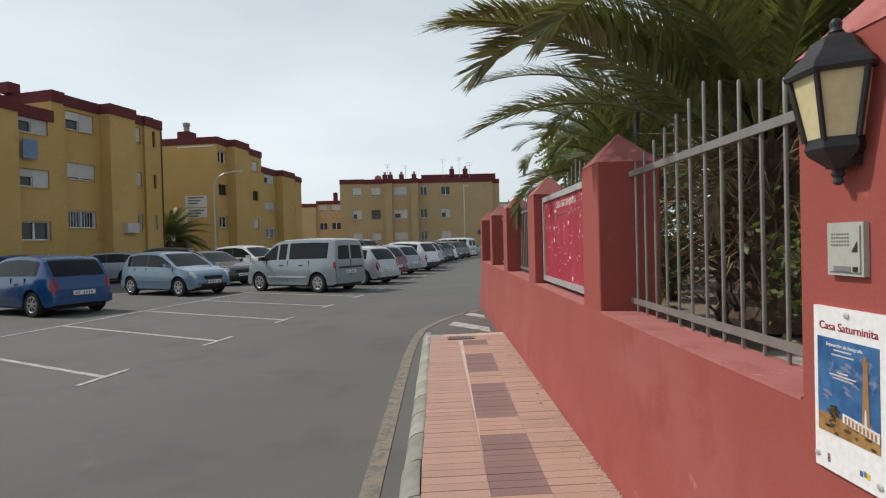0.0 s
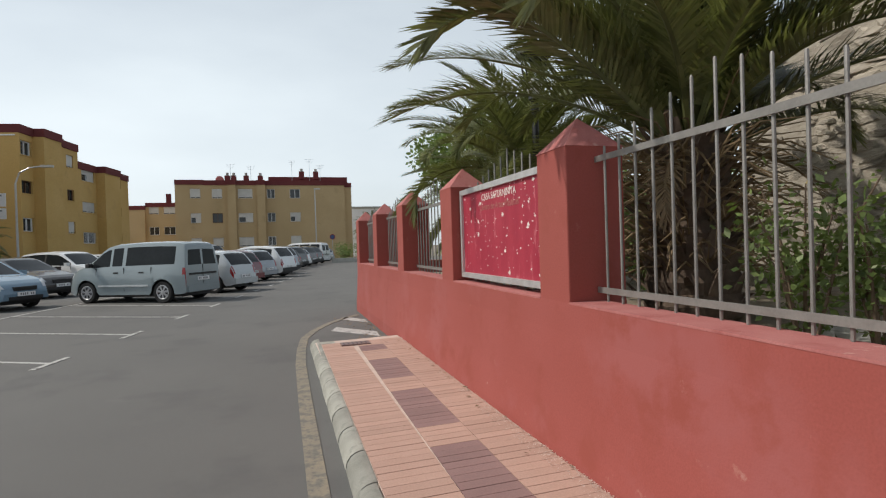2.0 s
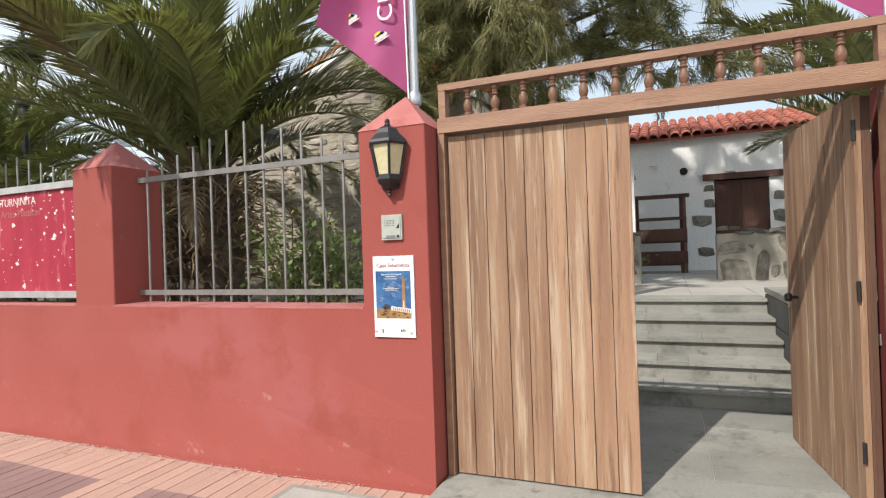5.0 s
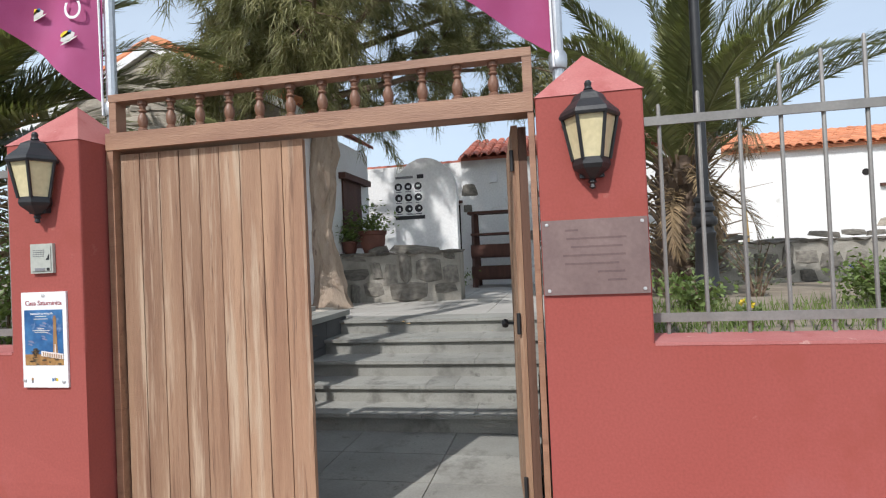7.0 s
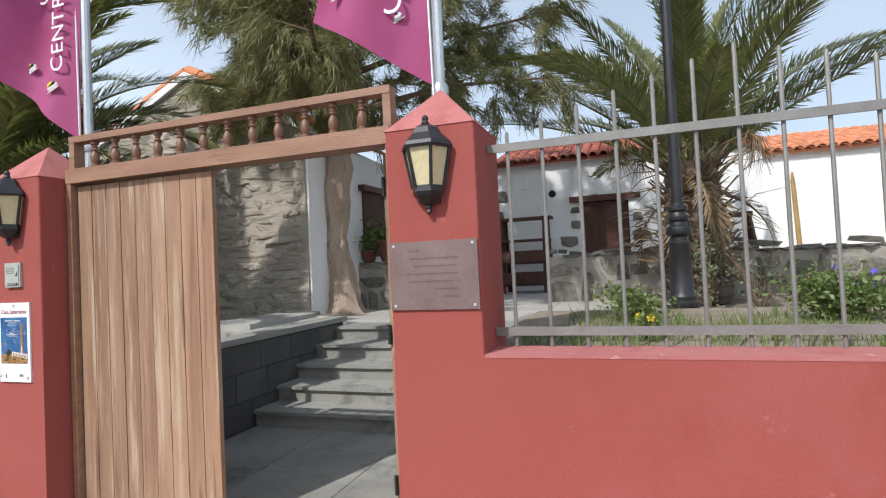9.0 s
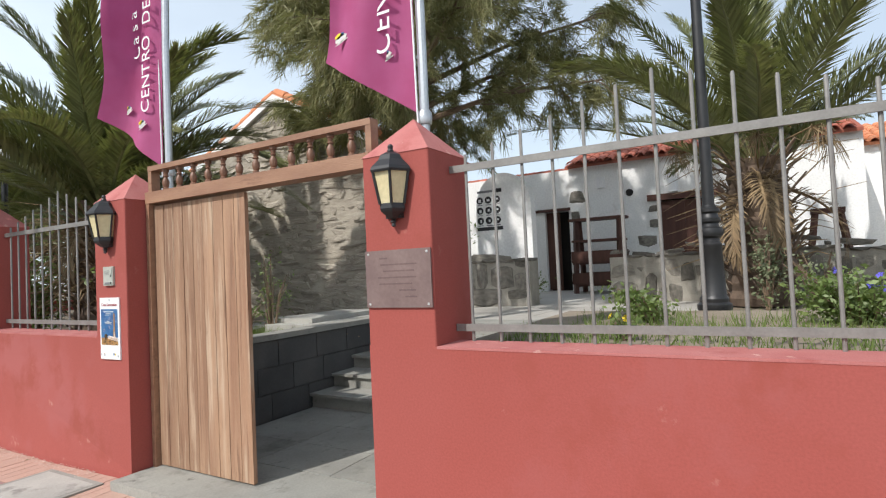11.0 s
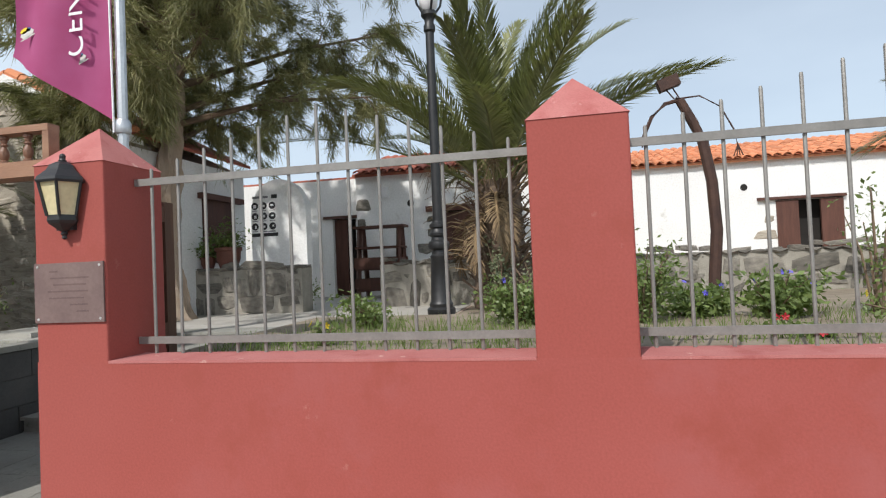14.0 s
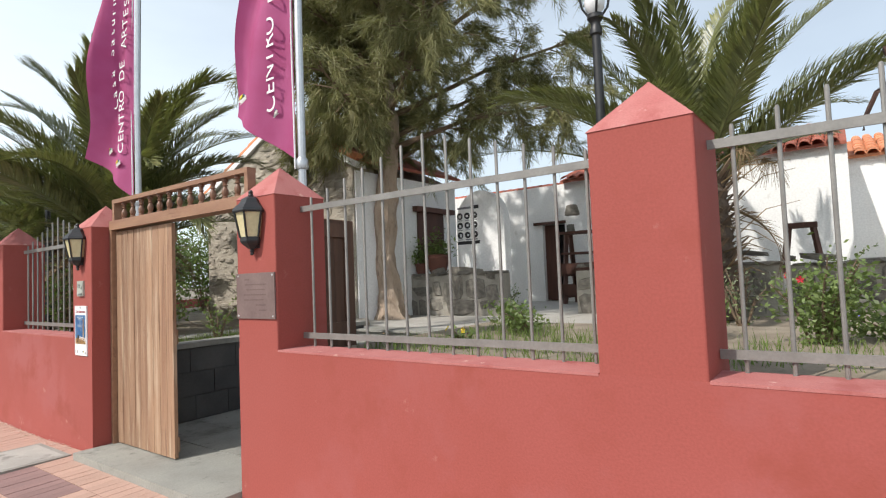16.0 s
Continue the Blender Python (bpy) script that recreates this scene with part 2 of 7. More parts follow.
BARK = mat("pale_bark", (0.44, 0.345, 0.26), (0.34, 0.255, 0.185), 0.9, 4, 34, 1.0, stretch=(2.2, 2.2, 0.6), wear=[((0.19, 0.135, 0.1), 0.38, 6), ((0.55, 0.45, 0.36), 0.36, 3)])
NEEDLE = mat("casuarina_needles", (0.29, 0.27, 0.12), (0.19, 0.185, 0.078), 0.6, 1.5, 12, 0, island=0.35)
LEAF = mat("bush_leaf", (0.12, 0.175, 0.05), (0.18, 0.23, 0.075), 0.5, 6, 30, 0, island=0.4)
LEAF_GREY = mat("grey_green_leaf", (0.13, 0.16, 0.08), (0.18, 0.2, 0.11), 0.6, 6, 30, 0, island=0.3)
GRASS = mat("grass", (0.13, 0.19, 0.045), (0.17, 0.21, 0.06), 0.7, 4, 30, 0, island=0.35)
TWIG = mat("twig", (0.2, 0.14, 0.09), (0.13, 0.09, 0.06), 0.9, 10, 60, 0.2)
BLOOM_Y = mat("yellow_flower", (0.8, 0.6, 0.02), None, 0.6, 9, 40, 0)
BLOOM_V = mat("violet_flower", (0.14, 0.12, 0.6), None, 0.6, 9, 40, 0)
BLOOM_R = mat("red_flower", (0.5, 0.02, 0.04), None, 0.6, 9, 40, 0)
SOIL = mat("garden_soil", (0.2, 0.16, 0.115), (0.28, 0.235, 0.175), 0.95, 4, 40, 0.5)
CLAY = mat("clay_pot", (0.17, 0.068, 0.046), (0.12, 0.05, 0.035), 0.85, 6, 40, 0.15)
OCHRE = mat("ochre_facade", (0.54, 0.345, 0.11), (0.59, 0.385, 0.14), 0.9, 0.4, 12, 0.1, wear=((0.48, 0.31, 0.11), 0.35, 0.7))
# paler, greyer ochre for the two farthest blocks
OCHRE_PALE = mat("pale_ochre_facade", (0.46, 0.33, 0.17), (0.51, 0.37, 0.2), 0.9, 0.4, 12, 0.1, wear=((0.4, 0.29, 0.15), 0.35, 0.7))
MAROON = mat("maroon_parapet", (0.13, 0.025, 0.026), (0.16, 0.035, 0.034), 0.9, 0.8, 12, 0.1)
SHUTTER = mat("white_roller_shutter", (0.62, 0.6, 0.56), (0.54, 0.52, 0.48), 0.7, 2, 14, 0.05, island=0.12)
WINDOW_DARK = mat("dark_window_glass", (0.03, 0.033, 0.035), (0.045, 0.05, 0.055), 0.12, 1, 8, 0)
BROWN_FRAME = mat("brown_frame", (0.1, 0.05, 0.03), None, 0.6, 5, 30, 0)
TYRE = mat("tyre_rubber", (0.018, 0.018, 0.018), None, 0.85, 12, 60, 0.1)
RIM = mat("alloy_rim", (0.5, 0.5, 0.51), (0.42, 0.42, 0.43), 0.35, 12, 60, 0, metal=0.25)
DISC_BLUE = mat("dull_blue_sign", (0.04, 0.08, 0.2), (0.06, 0.1, 0.22), 0.6, 12, 60, 0)
CAR_GLASS = mat("tinted_car_glass", (0.016, 0.019, 0.021), (0.022, 0.025, 0.027), 0.04, 2, 10, 0, spec=0.14)
TRIM = mat("black_trim", (0.02, 0.02, 0.021), None, 0.6, 12, 60, 0)
LIGHT_RED = mat("red_tail_lens", (0.32, 0.012, 0.015), None, 0.15, 12, 60, 0)
LIGHT_CLEAR = mat("clear_headlamp", (0.62, 0.64, 0.65), (0.5, 0.52, 0.53), 0.1, 12, 60, 0)
# near-black colour painted in for the shade inside openings
UNLIT = mat("unlit_interior_paint", (0.02, 0.017, 0.015), None, 0.9, 5, 30, 0)


def let_light_through(m, colour, amount):
    """Leaves glow a little when the sun stands behind them."""
    n, l = m.node_tree.nodes, m.node_tree.links
    t = n.new("ShaderNodeBsdfTranslucent")
    t.inputs["Color"].default_value = (*colour, 1)
    x = n.new("ShaderNodeMixShader")
    x.inputs["Fac"].default_value = amount
    l.new(n["Principled BSDF"].outputs["BSDF"], x.inputs[1])
    l.new(t.outputs["BSDF"], x.inputs[2])
    l.new(x.outputs["Shader"], n["Material Output"].inputs["Surface"])


let_light_through(FROND, (0.19, 0.22, 0.05), 0.28)
let_light_through(NEEDLE, (0.24, 0.26, 0.08), 0.3)
let_light_through(LEAF, (0.2, 0.3, 0.05), 0.3)
let_light_through(GRASS, (0.16, 0.28, 0.05), 0.3)
let_light_through(FLAG, (0.6, 0.08, 0.28), 0.35)


def paint(name, c, metal=0.0):
    m = mat(name, c, tuple(v * 0.94 for v in c), 0.2, 2, 300, 0, metal=metal, spec=0.5)
    m.node_tree.nodes["Principled BSDF"].inputs["Coat Weight"].default_value = 0.5
    return m


# ---- building tools ----
rnd = random.Random(7)


def box(bm, x0, x1, y0, y1, z0, z1, m=None):
    v = [bm.verts.new((m @ Vector(c)) if m else c) for c in ((x0, y0, z0), (x1, y0, z0), (x1, y1, z0), (x0, y1, z0), (x0, y0, z1), (x1, y0, z1), (x1, y1, z1), (x0, y1, z1))]
    for f in ((3, 2, 1, 0), (4, 5, 6, 7), (0, 1, 5, 4), (1, 2, 6, 5), (2, 3, 7, 6), (3, 0, 4, 7)):
        bm.faces.new([v[i] for i in f])
    return v


def bevelled(bm, width=0.006, segments=1):
    edges = [e for e in bm.edges if len(e.link_faces) == 2 and e.calc_face_angle(0) > 0.6]
    bmesh.ops.bevel(bm, geom=edges, offset=width, segments=segments, affect="EDGES", profile=0.6)
    return bm


def block(x0, x1, y0, y1, z0, z1, bevel=0.006, m=None, segments=1):
    bm = bmesh.new()
    box(bm, x0, x1, y0, y1, z0, z1, m)
    if bevel:
        bevelled(bm, bevel, segments)
    return bm


def tube(bm, pts, radii, seg=8, cap=True):
    pts = [Vector(p) for p in pts]
    rings = []
    for i, p in enumerate(pts):
        d = (pts[min(i + 1, len(pts) - 1)] - pts[max(i - 1, 0)]).normalized()
        a = d.orthogonal().normalized() if abs(d.z) < 0.95 else Vector((1, 0, 0))
        a = (a - d * a.dot(d)).normalized()
        b = d.cross(a)
        r = radii[i] if isinstance(radii, (list, tuple)) else radii
        rings.append([bm.verts.new(p + (a * math.cos(k * math.tau / seg) + b * math.sin(k * math.tau / seg)) * r) for k in range(seg)])
    for r0, r1 in zip(rings, rings[1:]):
        for k in range(seg):
            bm.faces.new((r0[k], r0[(k + 1) % seg], r1[(k + 1) % seg], r1[k]))
    if cap:
        bm.faces.new(rings[0][::-1])
        bm.faces.new(rings[-1])
    return bm


def lathe(bm, profile, seg=12, at=(0, 0, 0), turn=0.0, m=None, caps=True):
    rings = []
    for r, z in profile:
        ring = []
        for k in range(seg):
            c = Vector((at[0] + r * math.cos(turn + k * math.tau / seg), at[1] + r * math.sin(turn + k * math.tau / seg), at[2] + z))
            ring.append(bm.verts.new(m @ c if m else c))
        rings.append(ring)
    for r0, r1 in zip(rings, rings[1:]):
        for k in range(seg):
            bm.faces.new((r0[k], r0[(k + 1) % seg], r1[(k + 1) % seg], r1[k]))
    if caps:
        bm.faces.new(rings[0][::-1])
        bm.faces.new(rings[-1])
    return bm


def prism(bm, poly, axis, lo, hi, m=None):
    """A flat polygon, given in the two other axes, pulled along one axis."""
    def at(u, v, w):
        c = Vector({"x": (w, u, v), "y": (u, w, v), "z": (u, v, w)}[axis])
        return m @ c if m else c
    a = [bm.verts.new(at(u, v, lo)) for u, v in poly]
    b = [bm.verts.new(at(u, v, hi)) for u, v in poly]
    bm.faces.new(a[::-1])
    bm.faces.new(b)
    for i in range(len(poly)):
        j = (i + 1) % len(poly)
        bm.faces.new((a[i], a[j], b[j], b[i]))
    return a, b


def mesh_of(name, bm, material, smooth=False):
    bmesh.ops.recalc_face_normals(bm, faces=bm.faces)
    me = bpy.data.meshes.new(name)
    bm.to_mesh(me)
    bm.free()
    me.materials.append(material)
    if smooth:
        me.polygons.foreach_set("use_smooth", [True] * len(me.polygons))
        me.set_sharp_from_angle(angle=radians(35))
    return me


def part(name, bm, material, parent=None, label="", smooth=False, m=None):
    """Links a bmesh, or a mesh that is already made, as one object under a thing or a part."""
    ob = new(name, bm if isinstance(bm, bpy.types.Mesh) else mesh_of(name, bm, material, smooth))
    if parent:
        ob.parent = parent
    if m:
        ob.matrix_basis = m
    return tagged(ob, label)


def thing(name, label, category, m=None, group="", kind=""):
    ob = new(name)
    ob.empty_display_size = 0.1
    if m:
        ob.matrix_basis = m
    return tagged(ob, label, category, group, kind)


def setting(name, bm, material, label, category, m=None, smooth=False):
    return tagged(part(name, bm, material, None, "", smooth, m), label, category, "", "structure")


def raw_mesh(name, verts, faces, material, smooth=False):
    me = bpy.data.meshes.new(name)
    me.from_pydata(verts, [], faces)
    me.materials.append(material)
    if smooth:
        me.polygons.foreach_set("use_smooth", [True] * len(me.polygons))
    return me


def writing(name, text, size, material, m, parent, extrude=0.0008, align="CENTER"):
    cu = bpy.data.curves.new(name, "FONT")
    cu.body, cu.size, cu.align_x, cu.align_y, cu.extrude = text, size, align, "CENTER", extrude
    cu.materials.append(material)
    ob = new(name, cu)
    dg = bpy.context.evaluated_depsgraph_get()
    me = bpy.data.meshes.new_from_object(ob.evaluated_get(dg))
    bpy.data.objects.remove(ob)
    me.name = name
    ob = part(name, me, material, parent)
    ob.matrix_basis = m
    return ob


# A sign's plane on a wall that faces -x: its own x runs along -y, its own y runs up.
FACE = Matrix(((0, 0, -1, 0), (-1, 0, 0, 0), (0, 1, 0, 0), (0, 0, 0, 1)))


def on_face(x, y, z):
    return Matrix.Translation((x, y, z)) @ FACE


# ---- ground, road, pavement ----
ROAD = -0.12
TERR = 0.74
bm = bmesh.new()
box(bm, -700, 700, -700, 700, -0.6, -0.16)
setting("ground", bm, DUST, "dusty bare ground reaching to the horizon", "ground")
bm = bmesh.new()
box(bm, -45, 30, -25, 66, -0.15, ROAD)
setting("road", bm, ASPHALT, "worn grey asphalt road and open car park", "road")


def strip(bm, pts, width, z):
    """A painted band along a line on the ground."""
    pts = [Vector((*p, z)) for p in pts]
    rows = []
    for i, p in enumerate(pts):
        d = (pts[min(i + 1, len(pts) - 1)] - pts[max(i - 1, 0)]).normalized()
        s = Vector((-d.y, d.x, 0)) * width / 2
        rows.append((bm.verts.new(p - s), bm.verts.new(p + s), bm.verts.new(p + s - Vector((0, 0, 0.004))), bm.verts.new(p - s - Vector((0, 0, 0.004)))))
    for a, b in zip(rows, rows[1:]):
        bm.faces.new((a[0], a[1], b[1], b[0]))
        bm.faces.new((a[1], a[2], b[2], b[1]))
        bm.faces.new((a[3], a[0], b[0], b[3]))
    return bm


bend = [(-0.53, -8.0), (-0.53, 4.7), (-0.49, 7.2), (-0.45, 9.0), (-0.39, 10.1), (-0.29, 11.1), (-0.06, 11.95), (0.27, 12.75), (0.64, 13.35), (0.98, 13.8)]
part("yellow_line", strip(bmesh.new(), bend, 0.13, ROAD + 0.006), YELLOW)
tagged(bpy.data.objects["yellow_line"], "worn yellow painted kerb line on asphalt", "road marking", "", "structure")
for corners in ([(0.2, 11.7), (0.9, 10.75), (0.93, 11.25), (0.34, 12.1)], [(0.56, 13.15), (0.99, 12.5), (1.0, 12.95), (0.68, 13.5)]):
    bm = bmesh.new()
    prism(bm, corners, "z", ROAD, ROAD + 0.006)
    tagged(part("white_stripe", bm, WHITE_LINE), "worn white painted stripe on asphalt", "road marking", "white stripes by the wall", "structure")

# parking bays, set at a slant to the road
STALL = Vector((-0.86, 0.51, 0)).normalized()
ROW = Vector((0.19, 0.98, 0)).normalized()
HEAD = Vector((-4.2, 8.16, 0))
for k in range(12):
    p = HEAD + ROW * (2.5 * k)
    e = p + STALL * 4.9
    bm = strip(bmesh.new(), [p.xy, ((p + e) / 2).xy, e.xy], 0.08, ROAD + 0.006)
    tagged(part("bay_line", bm, WHITE_LINE), "thin white parking bay line on asphalt", "road marking", "parking bay lines", "structure")
    bm = strip(bmesh.new(), [(p - ROW * 0.42).xy, (p + ROW * 0.42).xy], 0.08, ROAD + 0.0075)
    tagged(part("bay_mark", bm, WHITE_LINE), "short white mark across a bay line end", "road marking", "parking bay marks", "structure")
a, b = HEAD + STALL * 4.9 - ROW * 6, HEAD + STALL * 4.9 + ROW * 30
part("row_line", strip(bmesh.new(), [a.xy, b.xy], 0.08, ROAD + 0.0075), WHITE_LINE)
tagged(bpy.data.objects["row_line"], "long white line between two parking rows", "road marking", "", "structure")

# pavement: bed, kerb stones, ribbed pavers in three columns
bm = bmesh.new()
prism(bm, [(-0.2, -0.14), (1.04, -0.14), (1.04, 0.0165), (-0.2, -0.0058)], "y", -8, 9.9)
pavement = setting("pavement", bm, JOINT, "narrow pavement of pink ribbed pavers with dark squares", "pavement")
bm = bmesh.new()
prism(bm, [(-0.30, -0.13), (-0.19, -0.13), (-0.19, -0.001), (-0.21, 0.001), (-0.25, -0.008), (-0.285, -0.03), (-0.31, -0.065), (-0.325, -0.13)], "y", 0.008, 0.522)
bevelled(bm, 0.012, 2)
kerb_mesh = mesh_of("kerb_stone", bm, KERB, True)
for k in range(33):
    y = -7.3 + k * 0.53
    part("kerb_stone", kerb_mesh, KERB, pavement, m=pose(-0.018 if y < 4.5 else 0.014 * (y - 4.5) - 0.018, y, 0, rz=rnd.uniform(-0.6, 0.6) - (0.8 if y > 4.5 else 0)))
bm = block(-0.18, 1.0, 9.72, 9.92, -0.13, -0.001, 0.01)
part("end_kerb", bm, KERB, pavement)
bm = bmesh.new()
prism(bm, [(0, 0), (0.402, 0), (0.402, 0.094), (0, 0.094)], "z", -0.02, 0)
bevelled(bm, 0.004)
paver_pink = mesh_of("paver", bm, PAVER)
bm = bmesh.new()
prism(bm, [(0, 0), (0.345, 0), (0.345, 0.094), (0, 0.094)], "z", -0.02, 0)
bevelled(bm, 0.004)
paver_mid = mesh_of("paver", bm, PAVER)
paver_dark = paver_mid.copy()
paver_dark.materials[0] = PAVER_DARK
bm = bmesh.new()
prism(bm, [(0, 0), (0.38, 0), (0.38, 0.094), (0, 0.094)], "z", -0.02, 0)
bevelled(bm, 0.004)
paver_wall = mesh_of("paver", bm, PAVER)
DARKS = [(4.34 - 1.4 * k, 5.3 - 1.4 * k) for k in range(9)] + [(5.71, 6.83), (7.28, 8.34), (8.88, 9.3)]


def paver_row(y, rest):
    dark = any(a <= y + 0.05 <= b for a, b in DARKS)
    drift = 0.0 if y < 4.5 else 0.027 * (y - 4.5)
    for x, me in ((-0.2, paver_pink), (0.205, paver_dark if dark else paver_mid), (0.553, paver_wall)):
        m = pose(x + drift * (1.0 if x > 0 else 0.52), y, 0.018 * (x + 0.185) + rnd.uniform(-0.0015, 0.001), ry=-1.03)
        if rest is None:
            part("paver", me, PAVER, pavement, m=m)
        else:
            rest[dark and x == 0.205].append(m)


for k in range(97):
    paver_row(0.0 + k * 0.1, None)
rest = {True: [], False: []}
for k in range(80):
    paver_row(-8 + k * 0.1, rest)
for dark, places in rest.items():
    bm = bmesh.new()
    for i, m in enumerate(places):
        box(bm, 0, 0.33 if dark else 0.38, 0, 0.094, -0.02, 0, m)
    tagged(part("far_pavers", bm, PAVER_DARK if dark else PAVER, pavement), "", "", "", "stuff")
bm = block(0.12, 0.52, 9.38, 9.6, -0.02, 0.022, 0.003)
drain = thing("drain_cover", "small grey cast drain cover set in the pavement", "drain cover")
part("plate", bm, PLAQUE, drain)
for k in range(6):
    part("slot", block(0.155 + k * 0.06, 0.167 + k * 0.06, 9.41, 9.57, 0.021, 0.024, 0), TRIM, drain)
manhole = thing("manhole_cover", "grey rectangular utility cover in the pavement beside the gate", "manhole cover")
part("plate", block(0.12, 0.78, 2.5, 3.1, -0.02, 0.029, 0.004), CONCRETE, manhole)
part("rim", block(0.08, 0.82, 2.46, 3.14, -0.02, 0.027, 0.003), SLATE, manhole)

# ---- boundary wall ----
LEFTM = pose(0.932, 2.325, 0, rz=-0.9)
RIGHTM = pose(1.0, 0, 0)


def pillar(m, y, low=0.0):
    p = thing("wall_pillar", "square red painted masonry pillar with a faded pyramid cap", "pillar", m @ pose(0, y, 0), "pillars of the boundary wall")
    bm = bmesh.new()
    box(bm, 0, 0.4, 0, 0.4, 0.988, 1.945)
    bmesh.ops.bevel(bm, geom=[e for e in bm.edges if abs(e.verts[0].co.z - e.verts[1].co.z) > 0.5], offset=0.01, segments=2, affect="EDGES", profile=0.5)
    part("shaft", bm, RED, p)
    part("pier", block(0.241, 0.4, 0, 0.4, low - 0.02, 0.988, 0), RED, p)
    bm = bmesh.new()
    v = [bm.verts.new(c) for c in ((-0.004, -0.004, 1.945), (0.404, -0.004, 1.945), (0.404, 0.404, 1.945), (-0.004, 0.404, 1.945), (0.2, 0.2, 2.16))]
    bm.faces.new(v[3::-1])
    for i in range(4):
        bm.faces.new((v[i], v[(i + 1) % 4], v[4]))
    bevelled(bm, 0.012, 2)
    part("cap", bm, PINK, p, "faded pink pyramid cap")
    return p


def low_wall(name, m, y0, y1, low):
    bm = bmesh.new()
    # the foot leans out a little, more so towards the far end
    rows = []
    for k in range(13):
        y = y0 + (y1 - y0) * k / 12
        foot = (0.0 if y < 0.5 else 0.045) if "left" in name else 0.0
        rows.append([bm.verts.new((x, y, z)) for x, z in ((-foot, low - 0.02), (-foot, 0.06), (-foot * 0.4, 0.4), (0, 0.8), (0, 0.988), (0.24, 0.988), (0.24, low - 0.02))])
    for a, b in zip(rows, rows[1:]):
        for k in range(7):
            bm.faces.new((a[k], a[(k + 1) % 7], b[(k + 1) % 7], b[k]))
    bm.faces.new(rows[0])
    bm.faces.new(rows[-1])
    return setting(name, bm, RED, "low red painted masonry boundary wall", "wall", m)


def coping(w, y0, y1):
    part("coping", block(-0.002, 0.242, y0 + 0.001, y1 - 0.001, 0.98, 0.992, 0.003), PINK, w, "faded pink top of the wall")


def fence(m, y0, y1):
    f = thing("fence_panel", "grey painted iron fence panel with peaked bars on the wall", "fence", m @ pose(0.2, y0, 0), "fence panels")
    n, w = 13, y1 - y0
    for z, nm in ((1.86, "top_rail"), (1.06, "bottom_rail")):
        part(nm, block(-0.006, 0.006, 0.004, w - 0.004, z - 0.018, z + 0.018, 0.002), FENCE, f)
    for k in range(n):
        y = 0.09 + k * (w - 0.18) / (n - 1)
        top = 1.93 + 0.24 * (1 - abs(k - 6) / 6)
        bm = bmesh.new()
        tube(bm, [(0.012 + rnd.uniform(-0.001, 0.001), y, 0.985), (0.012, y, top - 0.01), (0.012, y, top)], [0.0083, 0.0083, 0.0055], 8)
        part("bar", bm, FENCE, f, smooth=True)
    return f


LP = [0.0, 2.37, 4.76, 7.16, 9.45, 11.9]
for y in LP:
    pillar(LEFTM, y, 0.0 if y < 7 else ROAD)
WL = low_wall("wall_left", LEFTM, 0, LP[-1] + 0.4, ROAD)
for i, (a, b) in enumerate(zip(LP, LP[1:])):
    coping(WL, a + 0.4, b)
    fence(LEFTM, a + 0.4, b)
RP = [-0.095, -2.49, -4.89, -7.29]
for y in RP:
    pillar(RIGHTM, y)
WR = low_wall("wall_right", RIGHTM, RP[-1], RP[0] + 0.4, 0.0)
for i, (a, b) in enumerate(zip(RP[1:], RP)):
    coping(WR, a + 0.4, b)
    fence(RIGHTM, a + 0.4, b)
low_wall("wall_corner", LEFTM @ pose(0.402, 12.3, 0, rz=-90), 0, 9, ROAD)

bm = bmesh.new()
tube(bm, [(-0.0005, 1.02, 0.02), (-0.0005, 1.035, 0.12), (-0.0005, 1.02, 0.2), (-0.0005, 1.05, 0.33), (-0.0005, 1.04, 0.42), (-0.0005, 1.07, 0.5)], [0.003, 0.0025, 0.0025, 0.002, 0.002, 0.001], 4)
part("crack", bm, RUST, WL, "thin dark crack")

# billboard between two pillars
bb = thing("notice_board", "crimson notice board with torn paper scraps in an aluminium frame", "notice board", LEFTM @ pose(0.1, 2.78, 0))
BW = 1.96
part("panel", block(0.01, 0.03, 0.03, BW - 0.03, 1.07, 1.86, 0), BB_RED, bb)
for nm, y0, y1, z0, z1 in (("frame_top", 0, BW, 1.85, 1.9), ("frame_bottom", 0, BW, 1.03, 1.08), ("frame_side", 0, 0.05, 1.08, 1.85), ("frame_side", BW - 0.05, BW, 1.08, 1.85)):
    part(nm, block(-0.012, 0.05, y0, y1, z0, z1, 0.004), ALU, bb)
for k in range(150):
    bm = bmesh.new()
    s = rnd.choice((0.003, 0.004, 0.006, 0.007, 0.008, 0.01, 0.012, 0.022))
    n = rnd.randint(4, 6)
    y, z = rnd.uniform(0.1, BW - 0.1), 1.84 - abs(rnd.gauss(0, 0.36))
    if z < 1.1:
        z = 1.1 + rnd.random() * 0.15
    prism(bm, [(y + s * rnd.uniform(0.6, 1.7) * math.cos(a * math.tau / n), z + s * rnd.uniform(0.3, 1.3) * math.sin(a * math.tau / n)) for a in range(n)], "x", 0.0086, 0.0098)
    part("paper_scrap", bm, TORN, bb)
writing("lettering", "CASA SATURNINITA", 0.085, TORN, on_face(0.008, BW * 0.5, 1.78), bb)
writing("lettering", "Centro de Artes Plásticas", 0.085, PINK, on_face(0.008, BW * 0.5, 1.69), bb)


